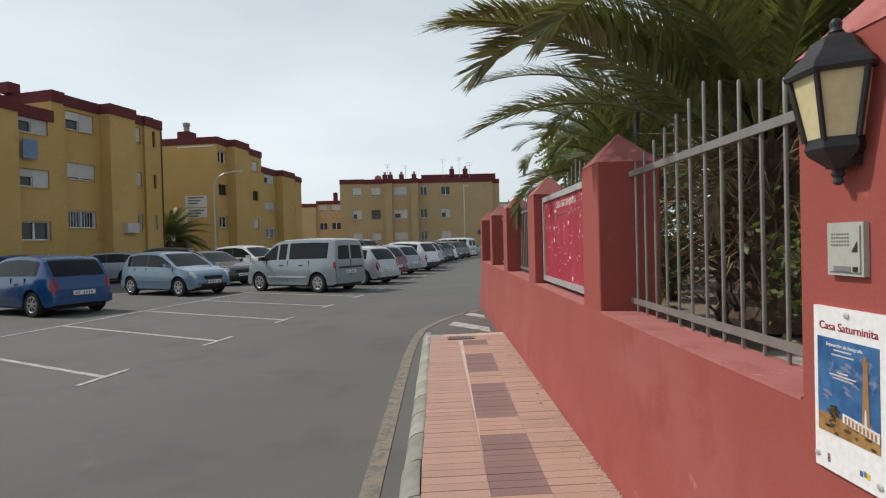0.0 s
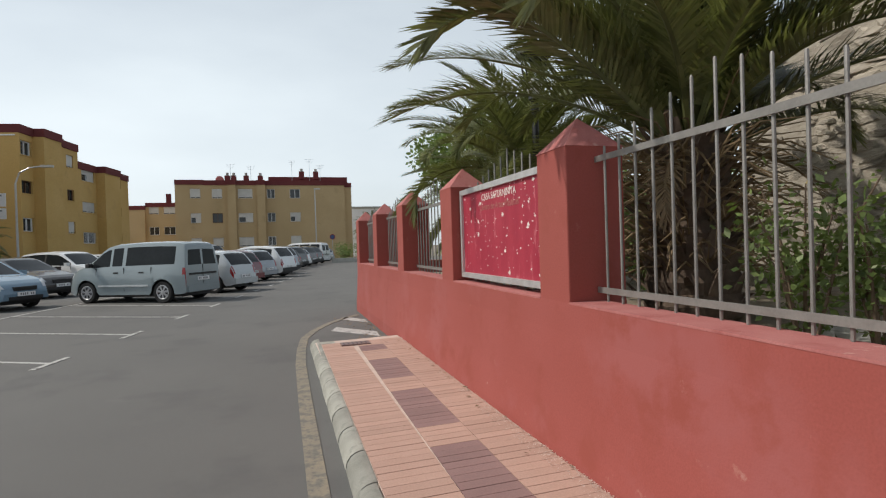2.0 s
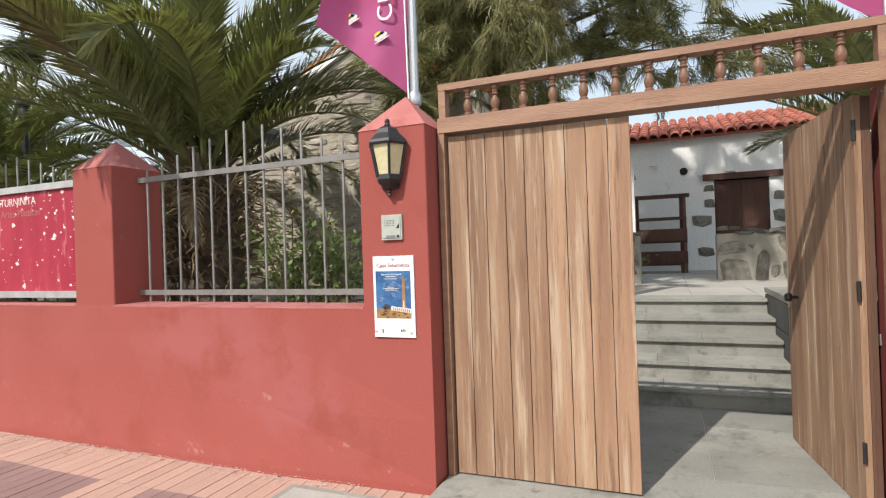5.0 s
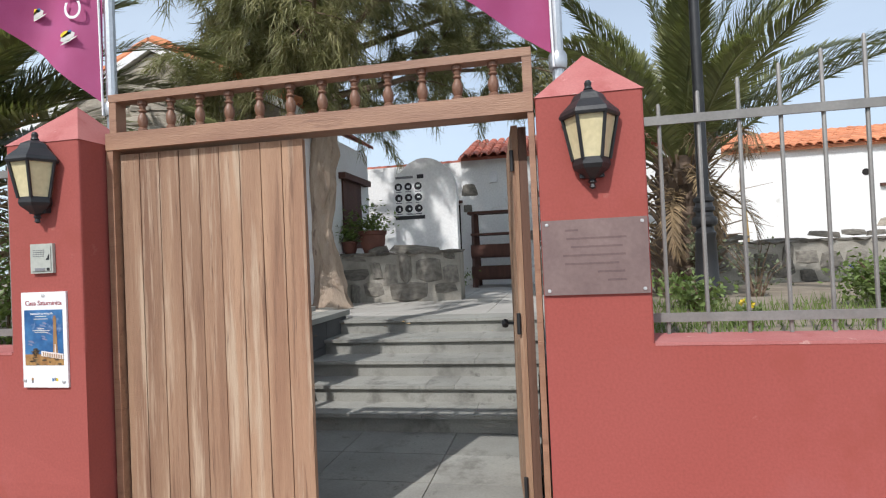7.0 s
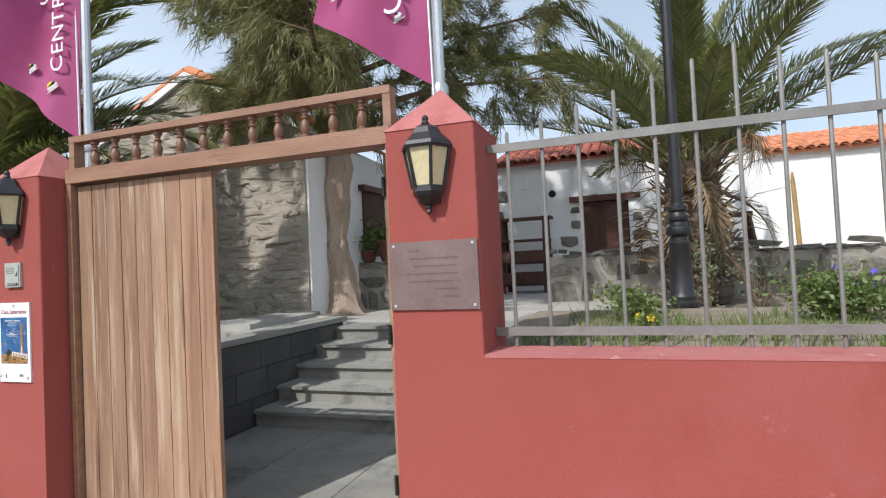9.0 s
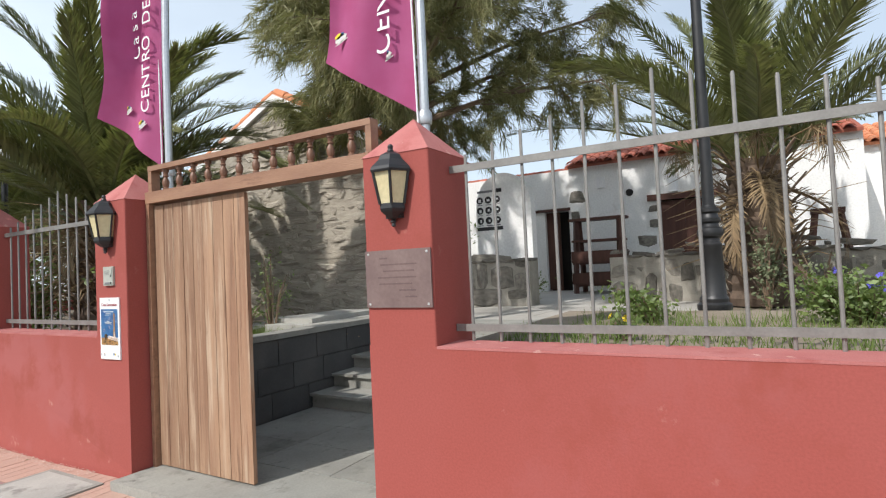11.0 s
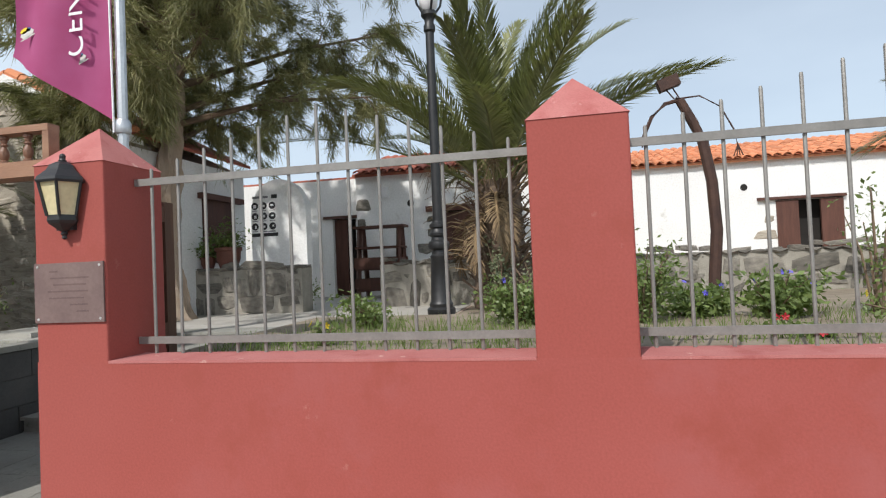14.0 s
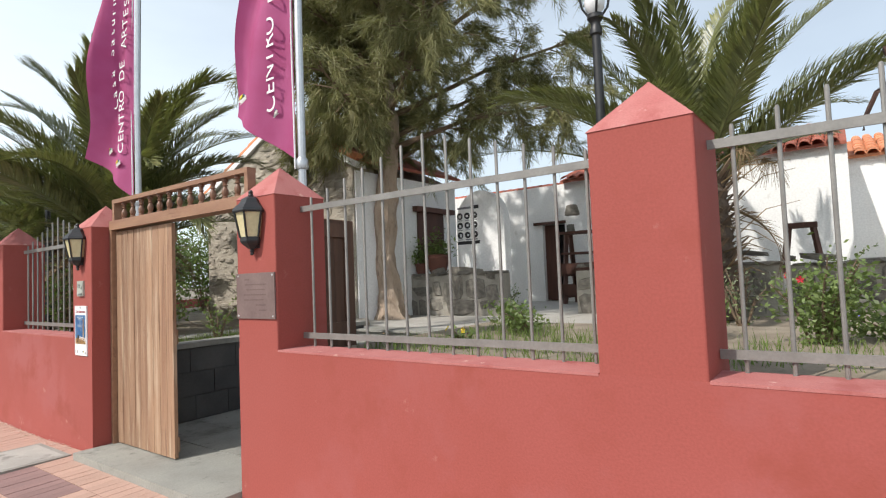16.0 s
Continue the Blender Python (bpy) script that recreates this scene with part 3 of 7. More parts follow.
# wall lanterns
def lantern(y, x):
    m = Matrix.Translation((x - 0.026, y, 0.0)) @ Matrix.Diagonal((0.9, 0.9, 1, 1))
    t = thing("wall_lantern", "black hexagonal wall lantern with cream glass panes", "wall lamp", m, "lanterns on the gate pillars")
    part("roof", lathe(bmesh.new(), [(0.122, 1.842), (0.126, 1.852), (0.118, 1.868), (0.075, 1.905), (0.06, 1.93), (0.03, 1.945), (0.014, 1.95)], 6, turn=math.pi / 6), IRON, t)
    part("finial", lathe(bmesh.new(), [(0.012, 1.946), (0.02, 1.952), (0.014, 1.962), (0.016, 1.975), (0.01, 1.985), (0.002, 1.988)], 10), IRON, t, smooth=True)
    part("base", lathe(bmesh.new(), [(0.004, 1.575), (0.014, 1.582), (0.01, 1.594), (0.018, 1.602), (0.012, 1.612), (0.035, 1.625), (0.07, 1.65), (0.078, 1.665), (0.074, 1.69)], 6, turn=math.pi / 6), IRON, t)
    for k in range(6):
        a, b = math.pi / 6 + k * math.pi / 3, math.pi / 6 + (k + 1) * math.pi / 3
        bm = bmesh.new()
        tube(bm, [(0.076 * math.cos(a), 0.076 * math.sin(a), 1.685), (0.112 * math.cos(a), 0.112 * math.sin(a), 1.846)], 0.008, 6)
        part("post", bm, IRON, t)
        bm = bmesh.new()
        q = [Vector((r * math.cos(c), r * math.sin(c), z)) for r, c, z in ((0.072, a, 1.688), (0.072, b, 1.688), (0.106, b, 1.844), (0.106, a, 1.844))]
        o = [bm.verts.new(v) for v in q]
        i = [bm.verts.new(Vector((v.x * 0.95, v.y * 0.95, v.z))) for v in q]
        bm.faces.new(o)
        bm.faces.new(i[::-1])
        for j in range(4):
            bm.faces.new((o[j], i[j], i[(j + 1) % 4], o[(j + 1) % 4]))
        part("pane", bm, CREAM, t)
    part("bracket", block(0.0, 0.03, -0.05, 0.05, 1.62, 1.8, 0.004), IRON, t)
    return t


lantern(2.525, 0.93)
lantern(0.105, 1.0)

# things on the gate pillars
ic = thing("intercom", "light grey plastic door intercom on the red pillar", "intercom", Matrix.Translation((0.013, 0, 0)))
part("housing", block(0.907, 0.934, 2.468, 2.588, 1.35, 1.483, 0.006, segments=2), PLASTIC, ic)
part("face_plate", block(0.903, 0.908, 2.476, 2.58, 1.36, 1.473, 0.002), PLASTIC, ic)
for r in range(4):
    for c in range(7):
        part("speaker_hole", block(0.9015, 0.9035, 2.51 + c * 0.009, 2.514 + c * 0.009, 1.425 + r * 0.009, 1.429 + r * 0.009, 0), GREY_INK, ic)
part("call_button", block(0.9, 0.904, 2.482, 2.495, 1.362, 1.374, 0.001), TRIM, ic)
part("name_strip", block(0.901, 0.904, 2.505, 2.56, 1.362, 1.374, 0.001), GREY_INK, ic)
bm = bmesh.new()
prism(bm, [(2.482, 1.41), (2.5, 1.41), (2.482, 1.436)], "x", 0.9014, 0.904)
part("mark", bm, TRIM, ic)

po = thing("poster_panel", "white exhibition poster panel with a lighthouse picture on the pillar", "poster", Matrix.Translation((0.008, 0, 0)))
part("board", block(0.916, 0.934, 2.41, 2.65, 0.835, 1.265, 0.003), WHITE_PANEL, po)
PX = 0.9145
part("picture_sky", block(PX, 0.9175, 2.43, 2.635, 0.985, 1.185, 0), SKYBLUE, po)
part("picture_ground", block(PX, 0.9175, 2.43, 2.635, 0.935, 0.985, 0), SAND_PRINT, po)
pr = random.Random(4)


def printed(name, poly, mt, lift):
    bm = bmesh.new()
    prism(bm, poly, "x", PX - lift, PX + 0.0004)
    part(name, bm, mt, po)


for k in range(9):
    y, z, w = pr.uniform(2.5, 2.61), 1.125 - 0.012 * k, pr.uniform(0.012, 0.024)
    printed("picture_cloud", [(y + w * math.cos(q) * pr.uniform(0.7, 1.1), z + 0.0045 * math.sin(q) * pr.uniform(0.6, 1.3) + 0.25 * w * math.cos(q)) for q in np.linspace(0, 5.6, 9)], PRINT_CLOUD, 0.0006)
printed("picture_tower", [(2.459, 0.985), (2.483, 0.985), (2.478, 1.135), (2.4805, 1.137), (2.4805, 1.146), (2.477, 1.148), (2.477, 1.158), (2.466, 1.158), (2.466, 1.148), (2.462, 1.146), (2.462, 1.137), (2.464, 1.135)], TAN_PRINT, 0.0012)
printed("picture_light", [(2.467, 0.985), (2.475, 0.985), (2.473, 1.03), (2.469, 1.03)], TORN, 0.0018)
printed("picture_house", [(2.43, 0.962), (2.545, 0.978), (2.545, 1.0), (2.43, 0.986)], TORN, 0.0022)
for k in range(9):
    y, z = 2.437 + k * 0.0118, 0.965 + k * 0.0016
    printed("picture_arch", [(y, z), (y + 0.0055, z + 0.0008), (y + 0.0055, z + 0.017), (y, z + 0.0162)], TAN_PRINT, 0.003)
for k in range(14):
    q, l = k * 0.45, pr.uniform(0.012, 0.024)
    printed("picture_palm", [(2.577, 0.995), (2.577 + l * math.cos(q), 0.995 + l * 0.8 * math.sin(q)), (2.577 + l * math.cos(q + 0.25), 0.995 + l * 0.8 * math.sin(q + 0.25))], PRINT_DARK, 0.0026)
for k in range(12):
    y, z, w = pr.uniform(2.445, 2.62), pr.uniform(0.94, 0.972), pr.uniform(0.006, 0.016)
    printed("picture_shade", [(y + w * math.cos(q) * pr.uniform(0.7, 1), z + 0.004 * math.sin(q)) for q in np.linspace(0, 5.6, 8)], PRINT_DARK, 0.0006)
writing("title", "Casa Saturninita", 0.03, RED_INK, on_face(0.9152, 2.53, 1.215), po)
writing("subtitle", "Exposición de fotografía", 0.0125, WHITE_PANEL, on_face(PX - 0.0005, 2.54, 1.168), po)
for z, w in ((1.156, 0.06), (1.144, 0.075), (1.1, 0.035), (1.092, 0.09), (1.084, 0.07)):
    part("text_line", block(PX - 0.001, PX + 0.0005, 2.545 - w / 2, 2.545 + w / 2, z - 0.0016, z + 0.0016, 0), SHUTTER, po)
for y, z in ((2.64, 0.868), (2.432, 0.862), (2.53, 1.25)):
    part("stand_off", lathe(bmesh.new(), [(0.0085, 0), (0.0085, 0.004), (0.005, 0.006)], 12, m=on_face(0.9165, y, z)), ALU, po, smooth=True)
for y, z, mt in ((2.6, 0.872, TAN_PRINT), (2.6, 0.862, GREY_INK), (2.49, 0.87, SKYBLUE), (2.478, 0.872, GREY_INK), (2.468, 0.87, BLOOM_Y)):
    part("emblem", block(0.9155, 0.9165, y - 0.005, y + 0.005, z - 0.007, z + 0.007, 0), mt, po)

pl = thing("memorial_plaque", "dull engraved metal plaque screwed to the red pillar", "plaque")
part("plate", block(0.99, 0.9985, -0.088, 0.302, 1.178, 1.465, 0.002), PLAQUE, pl)
for y in (-0.068, 0.282):
    for z in (1.195, 1.448):
        part("screw", lathe(bmesh.new(), [(0.007, 0), (0.006, 0.003), (0.002, 0.0035)], 10, m=on_face(0.9905, y, z)), ALU, pl)
for k, (y, w) in enumerate(((0.19, 0.05), (0.1, 0.22), (0.1, 0.19), (0.11, 0.23), (0.12, 0.2), (0.05, 0.1), (0.03, 0.07))):
    part("engraved_line", block(0.9892, 0.991, y - w / 2, y + w / 2, 1.42 - k * 0.032, 1.428 - k * 0.032, 0), PLAQUE_TEXT, pl)


# ---- gate ----
th = tagged(part("gate_threshold", block(0.78, 1.42, 0.315, 2.31, -0.02, 0.075, 0.01), SLATE), "worn grey stone threshold slab under the gate", "threshold", "", "structure")
GX = 1.12


def baluster_mesh():
    return mesh_of("baluster", lathe(bmesh.new(), [(0.022, 0), (0.022, 0.02), (0.015, 0.025), (0.02, 0.036), (0.024, 0.055), (0.022, 0.074), (0.014, 0.09), (0.012, 0.096), (0.019, 0.102), (0.019, 0.107), (0.012, 0.112), (0.016, 0.122), (0.015, 0.13), (0.023, 0.134), (0.023, 0.152)], 10), WOOD_TURNED, True)


gf = thing("wooden_gateway", "hardwood gate surround with a turned baluster crest above", "gate frame")
part("lintel", block(GX - 0.05, GX + 0.07, 0.315, 2.31, 1.915, 1.995, 0.006), WOOD_RED, gf)
part("top_rail", block(GX - 0.025, GX + 0.045, 0.315, 2.31, 2.15, 2.185, 0.005), WOOD_RED, gf)
for y0 in (0.315, 2.272):
    part("crest_post", block(GX - 0.022, GX + 0.042, y0, y0 + 0.038, 1.995, 2.15, 0.003), WOOD_RED, gf)
for y0, y1 in ((0.314, 0.338), (2.276, 2.312)):
    part("jamb", block(GX - 0.045, GX + 0.065, y0, y1, 0.075, 1.915, 0.005), WOOD_RED, gf)
bal = baluster_mesh()
for k in range(12):
    part("baluster", bal, WOOD_TURNED, gf, m=pose(GX + 0.01, 0.475 + k * 0.1525, 1.997))


def leaf(name, m, width, label):
    """A boarded gate leaf; its own x is thickness, y runs from the hinge."""
    t = thing(name, label, "gate", m)
    n = 9
    w = width / n
    for k in range(n):
        bm = block(-0.028 + rnd.uniform(-0.0015, 0.0015), 0.0, k * w + 0.0022, (k + 1) * w - 0.0022, 0.085, 1.898, 0.004)
        part("plank", bm, WOOD, t)
    # the open leaf's back is a darker brown than its front
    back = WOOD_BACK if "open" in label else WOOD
    for z in (0.12, 0.95, 1.75):
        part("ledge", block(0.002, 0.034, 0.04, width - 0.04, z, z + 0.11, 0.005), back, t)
    if "open" in label:
        for k in range(n):
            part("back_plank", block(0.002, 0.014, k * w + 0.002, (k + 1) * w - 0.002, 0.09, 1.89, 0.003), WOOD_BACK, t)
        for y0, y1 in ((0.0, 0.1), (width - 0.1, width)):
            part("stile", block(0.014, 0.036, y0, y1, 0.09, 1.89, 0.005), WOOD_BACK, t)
    for z in (0.3, 1.0, 1.7) if "open" in label else ():
        part("hinge", lathe(bmesh.new(), [(0.009, 0), (0.009, 0.09)], 10, at=(-0.03, -0.004, z)), IRON, t, smooth=True)
    return t


leaf("gate_leaf", Matrix.Translation((GX + 0.02, 2.268, 0)) @ Matrix.Diagonal((1, -1, 1, 1)), 0.936, "closed boarded hardwood gate leaf with weathered planks")
rl = leaf("gate_leaf", pose(1.22, 0.39, 0, rz=-84), 0.99, "open boarded hardwood gate leaf swung inwards")
part("knob", lathe(bmesh.new(), [(0.008, 0), (0.008, 0.03), (0.022, 0.035), (0.026, 0.05), (0.02, 0.065), (0.004, 0.07)], 12, m=pose(-0.028, 0.8, 0.95, ry=-90)), IRON, rl, smooth=True)

# ---- sunken entry court and steps ----
bm = block(1.42, 2.76, 0.3, 2.4, -0.05, 0.07, 0)
court = setting("court_floor", bm, JOINT, "grey slab floor of the sunken entry court", "floor")
for i in range(3):
    for j in range(3):
        x, y = 1.42 + i * 0.45, 0.3 + j * 0.7
        part("slab", block(x + 0.003, x + 0.447, y + 0.003, y + 0.697, 0.06, 0.08, 0.003), SLATE, court)
stairs = setting("steps", block(2.8, 4.3, 0.34, 2.42, -0.05, 0.1, 0), SLATE, "five worn grey stone steps rising to the terrace", "steps")
SX = [2.74, 3.06, 3.38, 3.72, 4.12]
SZ = [0.08 + 0.134 * k for k in range(6)]
for k in range(5):
    x0 = SX[k]
    x1 = SX[k + 1] + 0.03 if k < 4 else 4.5
    part("riser", block(x0 + 0.02, x1 + 0.02, 0.36, 2.42, SZ[k] - 0.06, SZ[k + 1] - 0.028, 0.002), SLATE, stairs)
    cuts = [0.36, 0.36 + rnd.uniform(0.5, 0.8), 1.3 + rnd.uniform(-0.1, 0.25), 2.42]
    for a, b in zip(cuts, cuts[1:]):
        part("tread", block(x0 - 0.012, x1, a + 0.0015, b - 0.0015, SZ[k + 1] - 0.028, SZ[k + 1], 0.006), SLATE, stairs)
# side walls of the court
wl_ = setting("court_wall_left", block(1.345, 4.3, 2.42, 2.58, -0.05, 0.79, 0), DARK_STONE, "dark stone retaining wall beside the steps", "wall")
wr_ = setting("court_wall_right", block(1.4, 4.3, 0.16, 0.34, -0.05, 0.79, 0), DARK_STONE, "dark stone retaining wall beside the steps", "wall")
for w, y0 in ((wl_, 2.42), (wr_, 0.16)):
    for r in range(3):
        x = 1.35 - 0.2 * r
        while x < 4.2:
            ln = rnd.uniform(0.35, 0.55)
            xa, xb = max(x, 1.42), min(x + ln, 4.29)
            if xb - xa > 0.05:
                yy = y0 - 0.01 if y0 > 1 else y0 + 0.165
                part("block", block(xa + 0.004, xb - 0.004, yy, yy + 0.03, 0.085 + r * 0.235, 0.31 + r * 0.235, 0.004), DARK_STONE, w)
            x += ln
    part("coping", block(1.36, 4.35, y0 - 0.03, y0 + 0.19, 0.79, 0.84, 0.008), SLATE, w)

# ---- terrace and garden ground ----
bm = bmesh.new()
box(bm, 4.3, 14, -16, 16.0, -0.05, TERR - 0.02)
box(bm, 1.2, 3.9, -16, 0.17, -0.05, TERR + 0.16)
box(bm, 3.9, 4.3, -16, 0.17, -0.05, TERR - 0.03)
box(bm, 1.2, 4.3, 2.57, 14.2, -0.05, TERR - 0.03)
setting("garden_ground", bm, SOIL, "raised garden ground behind the boundary wall", "ground")
terrace = setting("terrace", block(4.3, 11.0, -0.9, 5.0, TERR - 0.04, TERR - 0.012, 0), JOINT, "grey paved terrace in front of the houses", "paving")
for x in np.arange(4.42, 10.9, 0.62):
    for y in np.arange(-0.88, 4.9, 0.62):
        part("slab", block(x + 0.003, min(x + 0.617, 10.98), y + 0.003, min(y + 0.617, 4.98), TERR - 0.02, TERR + rnd.uniform(-0.001, 0.001), 0.003), TERRACE, terrace)
path2 = setting("garden_path", block(1.6, 5.0, 3.9, 4.5, TERR - 0.05, TERR + 0.002, 0.01), CONCRETE, "pale concrete strip beside the stone house", "paving")


# ---- houses ----
def stone_mesh(seed, lx, ly, lz, jag=0.16, square=0.55):
    """A rough stone: a box cut into a small grid, pushed about and rounded."""
    r = random.Random(seed)
    bm = bmesh.new()
    bmesh.ops.create_icosphere(bm, subdivisions=1, radius=1)
    for v in bm.verts:
        c = v.co
        q = Vector([math.copysign(abs(a) ** square, a) for a in c])
        v.co = Vector((q.x * lx, q.y * ly, q.z * lz)) * (1 + r.uniform(-jag, jag))
    return bm


STONES = [mesh_of("stone", stone_mesh(s, 0.5, 0.5, 0.5, 0.28), STONE) for s in range(11)]
STONES_GREY = [mesh_of("stone", stone_mesh(s + 20, 0.5, 0.5, 0.5, 0.2, 0.4), STONE_GREY) for s in range(9)]


def stone_face(parent, meshes, x, y0, y1, z0, z1, size, flat, inside=None, limit=300, fill=1.0, deep=0.1):
    """Courses of rough stones that stand proud of a wall facing -x; past the limit they are joined."""
    made = 0
    z = z0
    far = bmesh.new()
    while z < z1 - 0.02:
        h = size * flat * rnd.uniform(0.65, 1.4)
        y = y0 + rnd.uniform(0, size * 0.4)
        while y < y1 - 0.04:
            w = min(size * rnd.choice((0.45, 0.7, 0.9, 1.1, 1.4, 2.0)) * rnd.uniform(0.85, 1.15), y1 - y)
            hh = min(h * rnd.choice((0.6, 0.85, 1.0, 1.1, 1.5)), z1 - z)
            if inside is None or inside(y + w / 2, z + h):
                me = meshes[rnd.randrange(len(meshes))]
                m = Matrix.Translation((x + rnd.uniform(0.0, 0.035), y + w / 2, z + h / 2 + rnd.uniform(-0.25, 0.25) * h)) @ Matrix.Rotation(rnd.uniform(-0.16, 0.16), 4, "X") @ Matrix.Diagonal((deep, w * 1.02 * fill, hh * 1.04 * fill, 1))
                if made < limit:
                    part("stone", me, STONE, parent, m=m)
                else:
                    v = [far.verts.new(m @ q.co) for q in me.vertices]
                    for f in me.polygons:
                        far.faces.new([v[k] for k in f.vertices])
                made += 1
            y += w
        z += h
    if made > limit:
        tagged(part("stone_rest", far, meshes[0].materials[0], parent), kind="stuff")
    else:
        far.free()
    return made


def barrel_tiles(parent, material, x0, z0, y0, y1, slope, rows, pitch=0.2, run=0.36, m=Matrix.Identity(4)):
    """Half-round clay tiles in courses, rising along +x from the eave."""
    bm = bmesh.new()
    seg = 7
    rings = []
    for u, r in ((0, 0.095), (0.42, 0.08)):
        rings.append([bm.verts.new((u, -r * math.cos(k * math.pi / (seg - 1)), r * 0.75 * math.sin(k * math.pi / (seg - 1)))) for k in range(seg)])
    inner = [bm.verts.new((0, v.co.y * 0.84, v.co.z * 0.84)) for v in rings[0]]
    for k in range(seg - 1):
        bm.faces.new((rings[0][k], rings[0][k + 1], rings[1][k + 1], rings[1][k]))
        bm.faces.new((rings[0][k], inner[k], inner[k + 1], rings[0][k + 1]))
    me = mesh_of("roof_tile", bm, material, True)
    n = int((y1 - y0) / pitch)
    for r in range(rows):
        for k in range(n):
            p = m @ Matrix.Translation((x0 + r * run * math.cos(slope), y0 + (k + 0.5) * pitch + rnd.uniform(-0.006, 0.006), z0 + r * run * math.sin(slope) + rnd.uniform(0, 0.008))) @ Matrix.Rotation(-slope + rnd.uniform(-0.02, 0.02), 4, "Y")
            part("roof_tile", me, material, parent, m=p)


# stone gable house
gh = thing("stone_house", "old rubble stone house with a gable and tiled roof", "house")
GP = [(3.36, TERR - 0.05), (7.5, TERR - 0.05), (7.5, 3.1), (5.25, 4.16), (3.36, 3.2)]
bm = bmesh.new()
prism(bm, GP, "x", 5.12, 5.6)
prism(bm, [(3.36, TERR - 0.05), (7.5, TERR - 0.05), (7.5, 3.04), (5.25, 4.1), (3.36, 3.14)], "x", 5.6, 7.9)
part("wall", bm, MORTAR, gh)
part("side_wall", block(5.15, 7.9, 3.33, 3.358, TERR - 0.04, 3.14, 0), WHITEWASH, gh, "whitewashed side wall")
inside = lambda y, z: z < 3.1 + (1.06 / 2.25 * (7.5 - y) if y > 5.25 else 0.1 + 0.96 / 1.89 * (y - 3.36)) - 0.05
stone_face(gh, STONES, 5.132, 3.38, 7.5, TERR - 0.03, 4.1, 0.3, 0.3, inside, 300)
for sgn, ya, za, yb, zb in ((1, 3.24, 3.16, 5.25, 4.18), (-1, 7.6, 3.08, 5.25, 4.18)):
    bm = bmesh.new()
    prism(bm, [(ya, za), (yb, zb), (yb, zb + 0.11), (ya, za + 0.11)], "x", 5.06, 5.3)
    part("verge", bm, WHITEWASH, gh, "white plastered verge")
    bm = bmesh.new()
    prism(bm, [(ya, za + 0.1), (yb, zb + 0.1), (yb, zb + 0.15), (ya, za + 0.15)], "x", 5.1, 8.0)
    part("roof", bm, ROOF_OLD, gh)
    for k in range(9):
        u = k / 9
        y, z = ya + (yb - ya) * u, za + 0.14 + (zb - za) * u
        bm = bmesh.new()
        lathe(bm, [(0.085, 0), (0.07, 0.26)], 8, m=Matrix.Translation((5.15, y, z + 0.01)) @ Matrix.Rotation(-sgn * (math.pi / 2 - math.atan2(zb - za, abs(yb - ya))), 4, "X"))
        part("verge_tile", bm, ROOF_NEW, gh, smooth=True)
sw = part("side_window", block(6.66, 7.44, 3.3, 3.329, 1.55, 2.58, 0.004), WOOD_DARK, gh, "dark wooden shuttered window")
part("window_lintel", block(6.55, 7.72, 3.22, 3.329, 2.58, 2.67, 0.01), WOOD_DARK, gh)


# white house with the old red roof
hc = thing("white_house", "low whitewashed house with an old red tiled roof", "house")
X = 10.4


def pierced(bm, x0, x1, y0, y1, z0, z1, holes):
    """A wall facing -x, cut by openings (y0, y1, z0, z1) that go through it."""
    ys = sorted({y0, y1, *[v for h in holes for v in h[:2]]})
    zs = sorted({z0, z1, *[v for h in holes for v in h[2:]]})
    for a, b in zip(ys, ys[1:]):
        for c, d in zip(zs, zs[1:]):
            if not any(h[0] <= (a + b) / 2 <= h[1] and h[2] <= (c + d) / 2 <= h[3] for h in holes):
                box(bm, x0, x1, a, b, c, d)
    bmesh.ops.remove_doubles(bm, verts=bm.verts, dist=1e-5)


bm = bmesh.new()
pierced(bm, X, X + 0.4, -3.0, 2.1, TERR - 0.05, 3.36, [(-0.62, 0.32, 1.36, 2.5)])
box(bm, X + 0.4, X + 3.6, -3.0, 2.1, TERR - 0.05, 3.36)
part("wall", bm, WHITEWASH, hc)
# dark sheet over solid mass; the room's shade is in its colour
part("dark_backing", block(X + 0.3, X + 0.399, -0.62, 0.32, 1.36, 2.5, 0), UNLIT, hc)
sh = part("shutter", block(X + 0.03, X + 0.08, -0.15, 0.3, 1.38, 2.48, 0.006), WOOD_DARK, hc)
part("shutter", block(X + 0.03, X + 0.08, -0.6, -0.155, 1.38, 2.48, 0.006), WOOD_DARK, hc)
part("window_lintel", block(X - 0.06, X + 0.1, -0.85, 0.52, 2.5, 2.62, 0.01), WOOD_DARK, hc)
for y, z, w, h_ in ((0.55, 1.72, 0.42, 0.24), (0.42, 2.05, 0.2, 0.2), (-0.85, 1.75, 0.42, 0.26), (-0.78, 2.15, 0.2, 0.2), (0.5, 1.1, 0.35, 0.2), (1.95, 2.75, 0.34, 0.3), (2.0, 2.35, 0.2, 0.2), (0.42, 2.35, 0.18, 0.14)):
    part("quoin_stone", STONES_GREY[rnd.randrange(7)], STONE_GREY, hc, m=Matrix.Translation((X + 0.02, y, z)) @ Matrix.Diagonal((0.1, w, h_, 1)))
# flat dark disc on the wall, the hole's shade painted in
part("vent_hole", lathe(bmesh.new(), [(0.075, 0), (0.075, 0.006)], 16, m=on_face(X - 0.001, 0.86, 2.72)), UNLIT, hc)
for y, z in ((1.42, 3.0), (0.02, 2.78)):
    part("wall_box", block(X - 0.06, X, y - 0.08, y + 0.08, z - 0.13, z + 0.1, 0.01), WHITE_PANEL, hc)
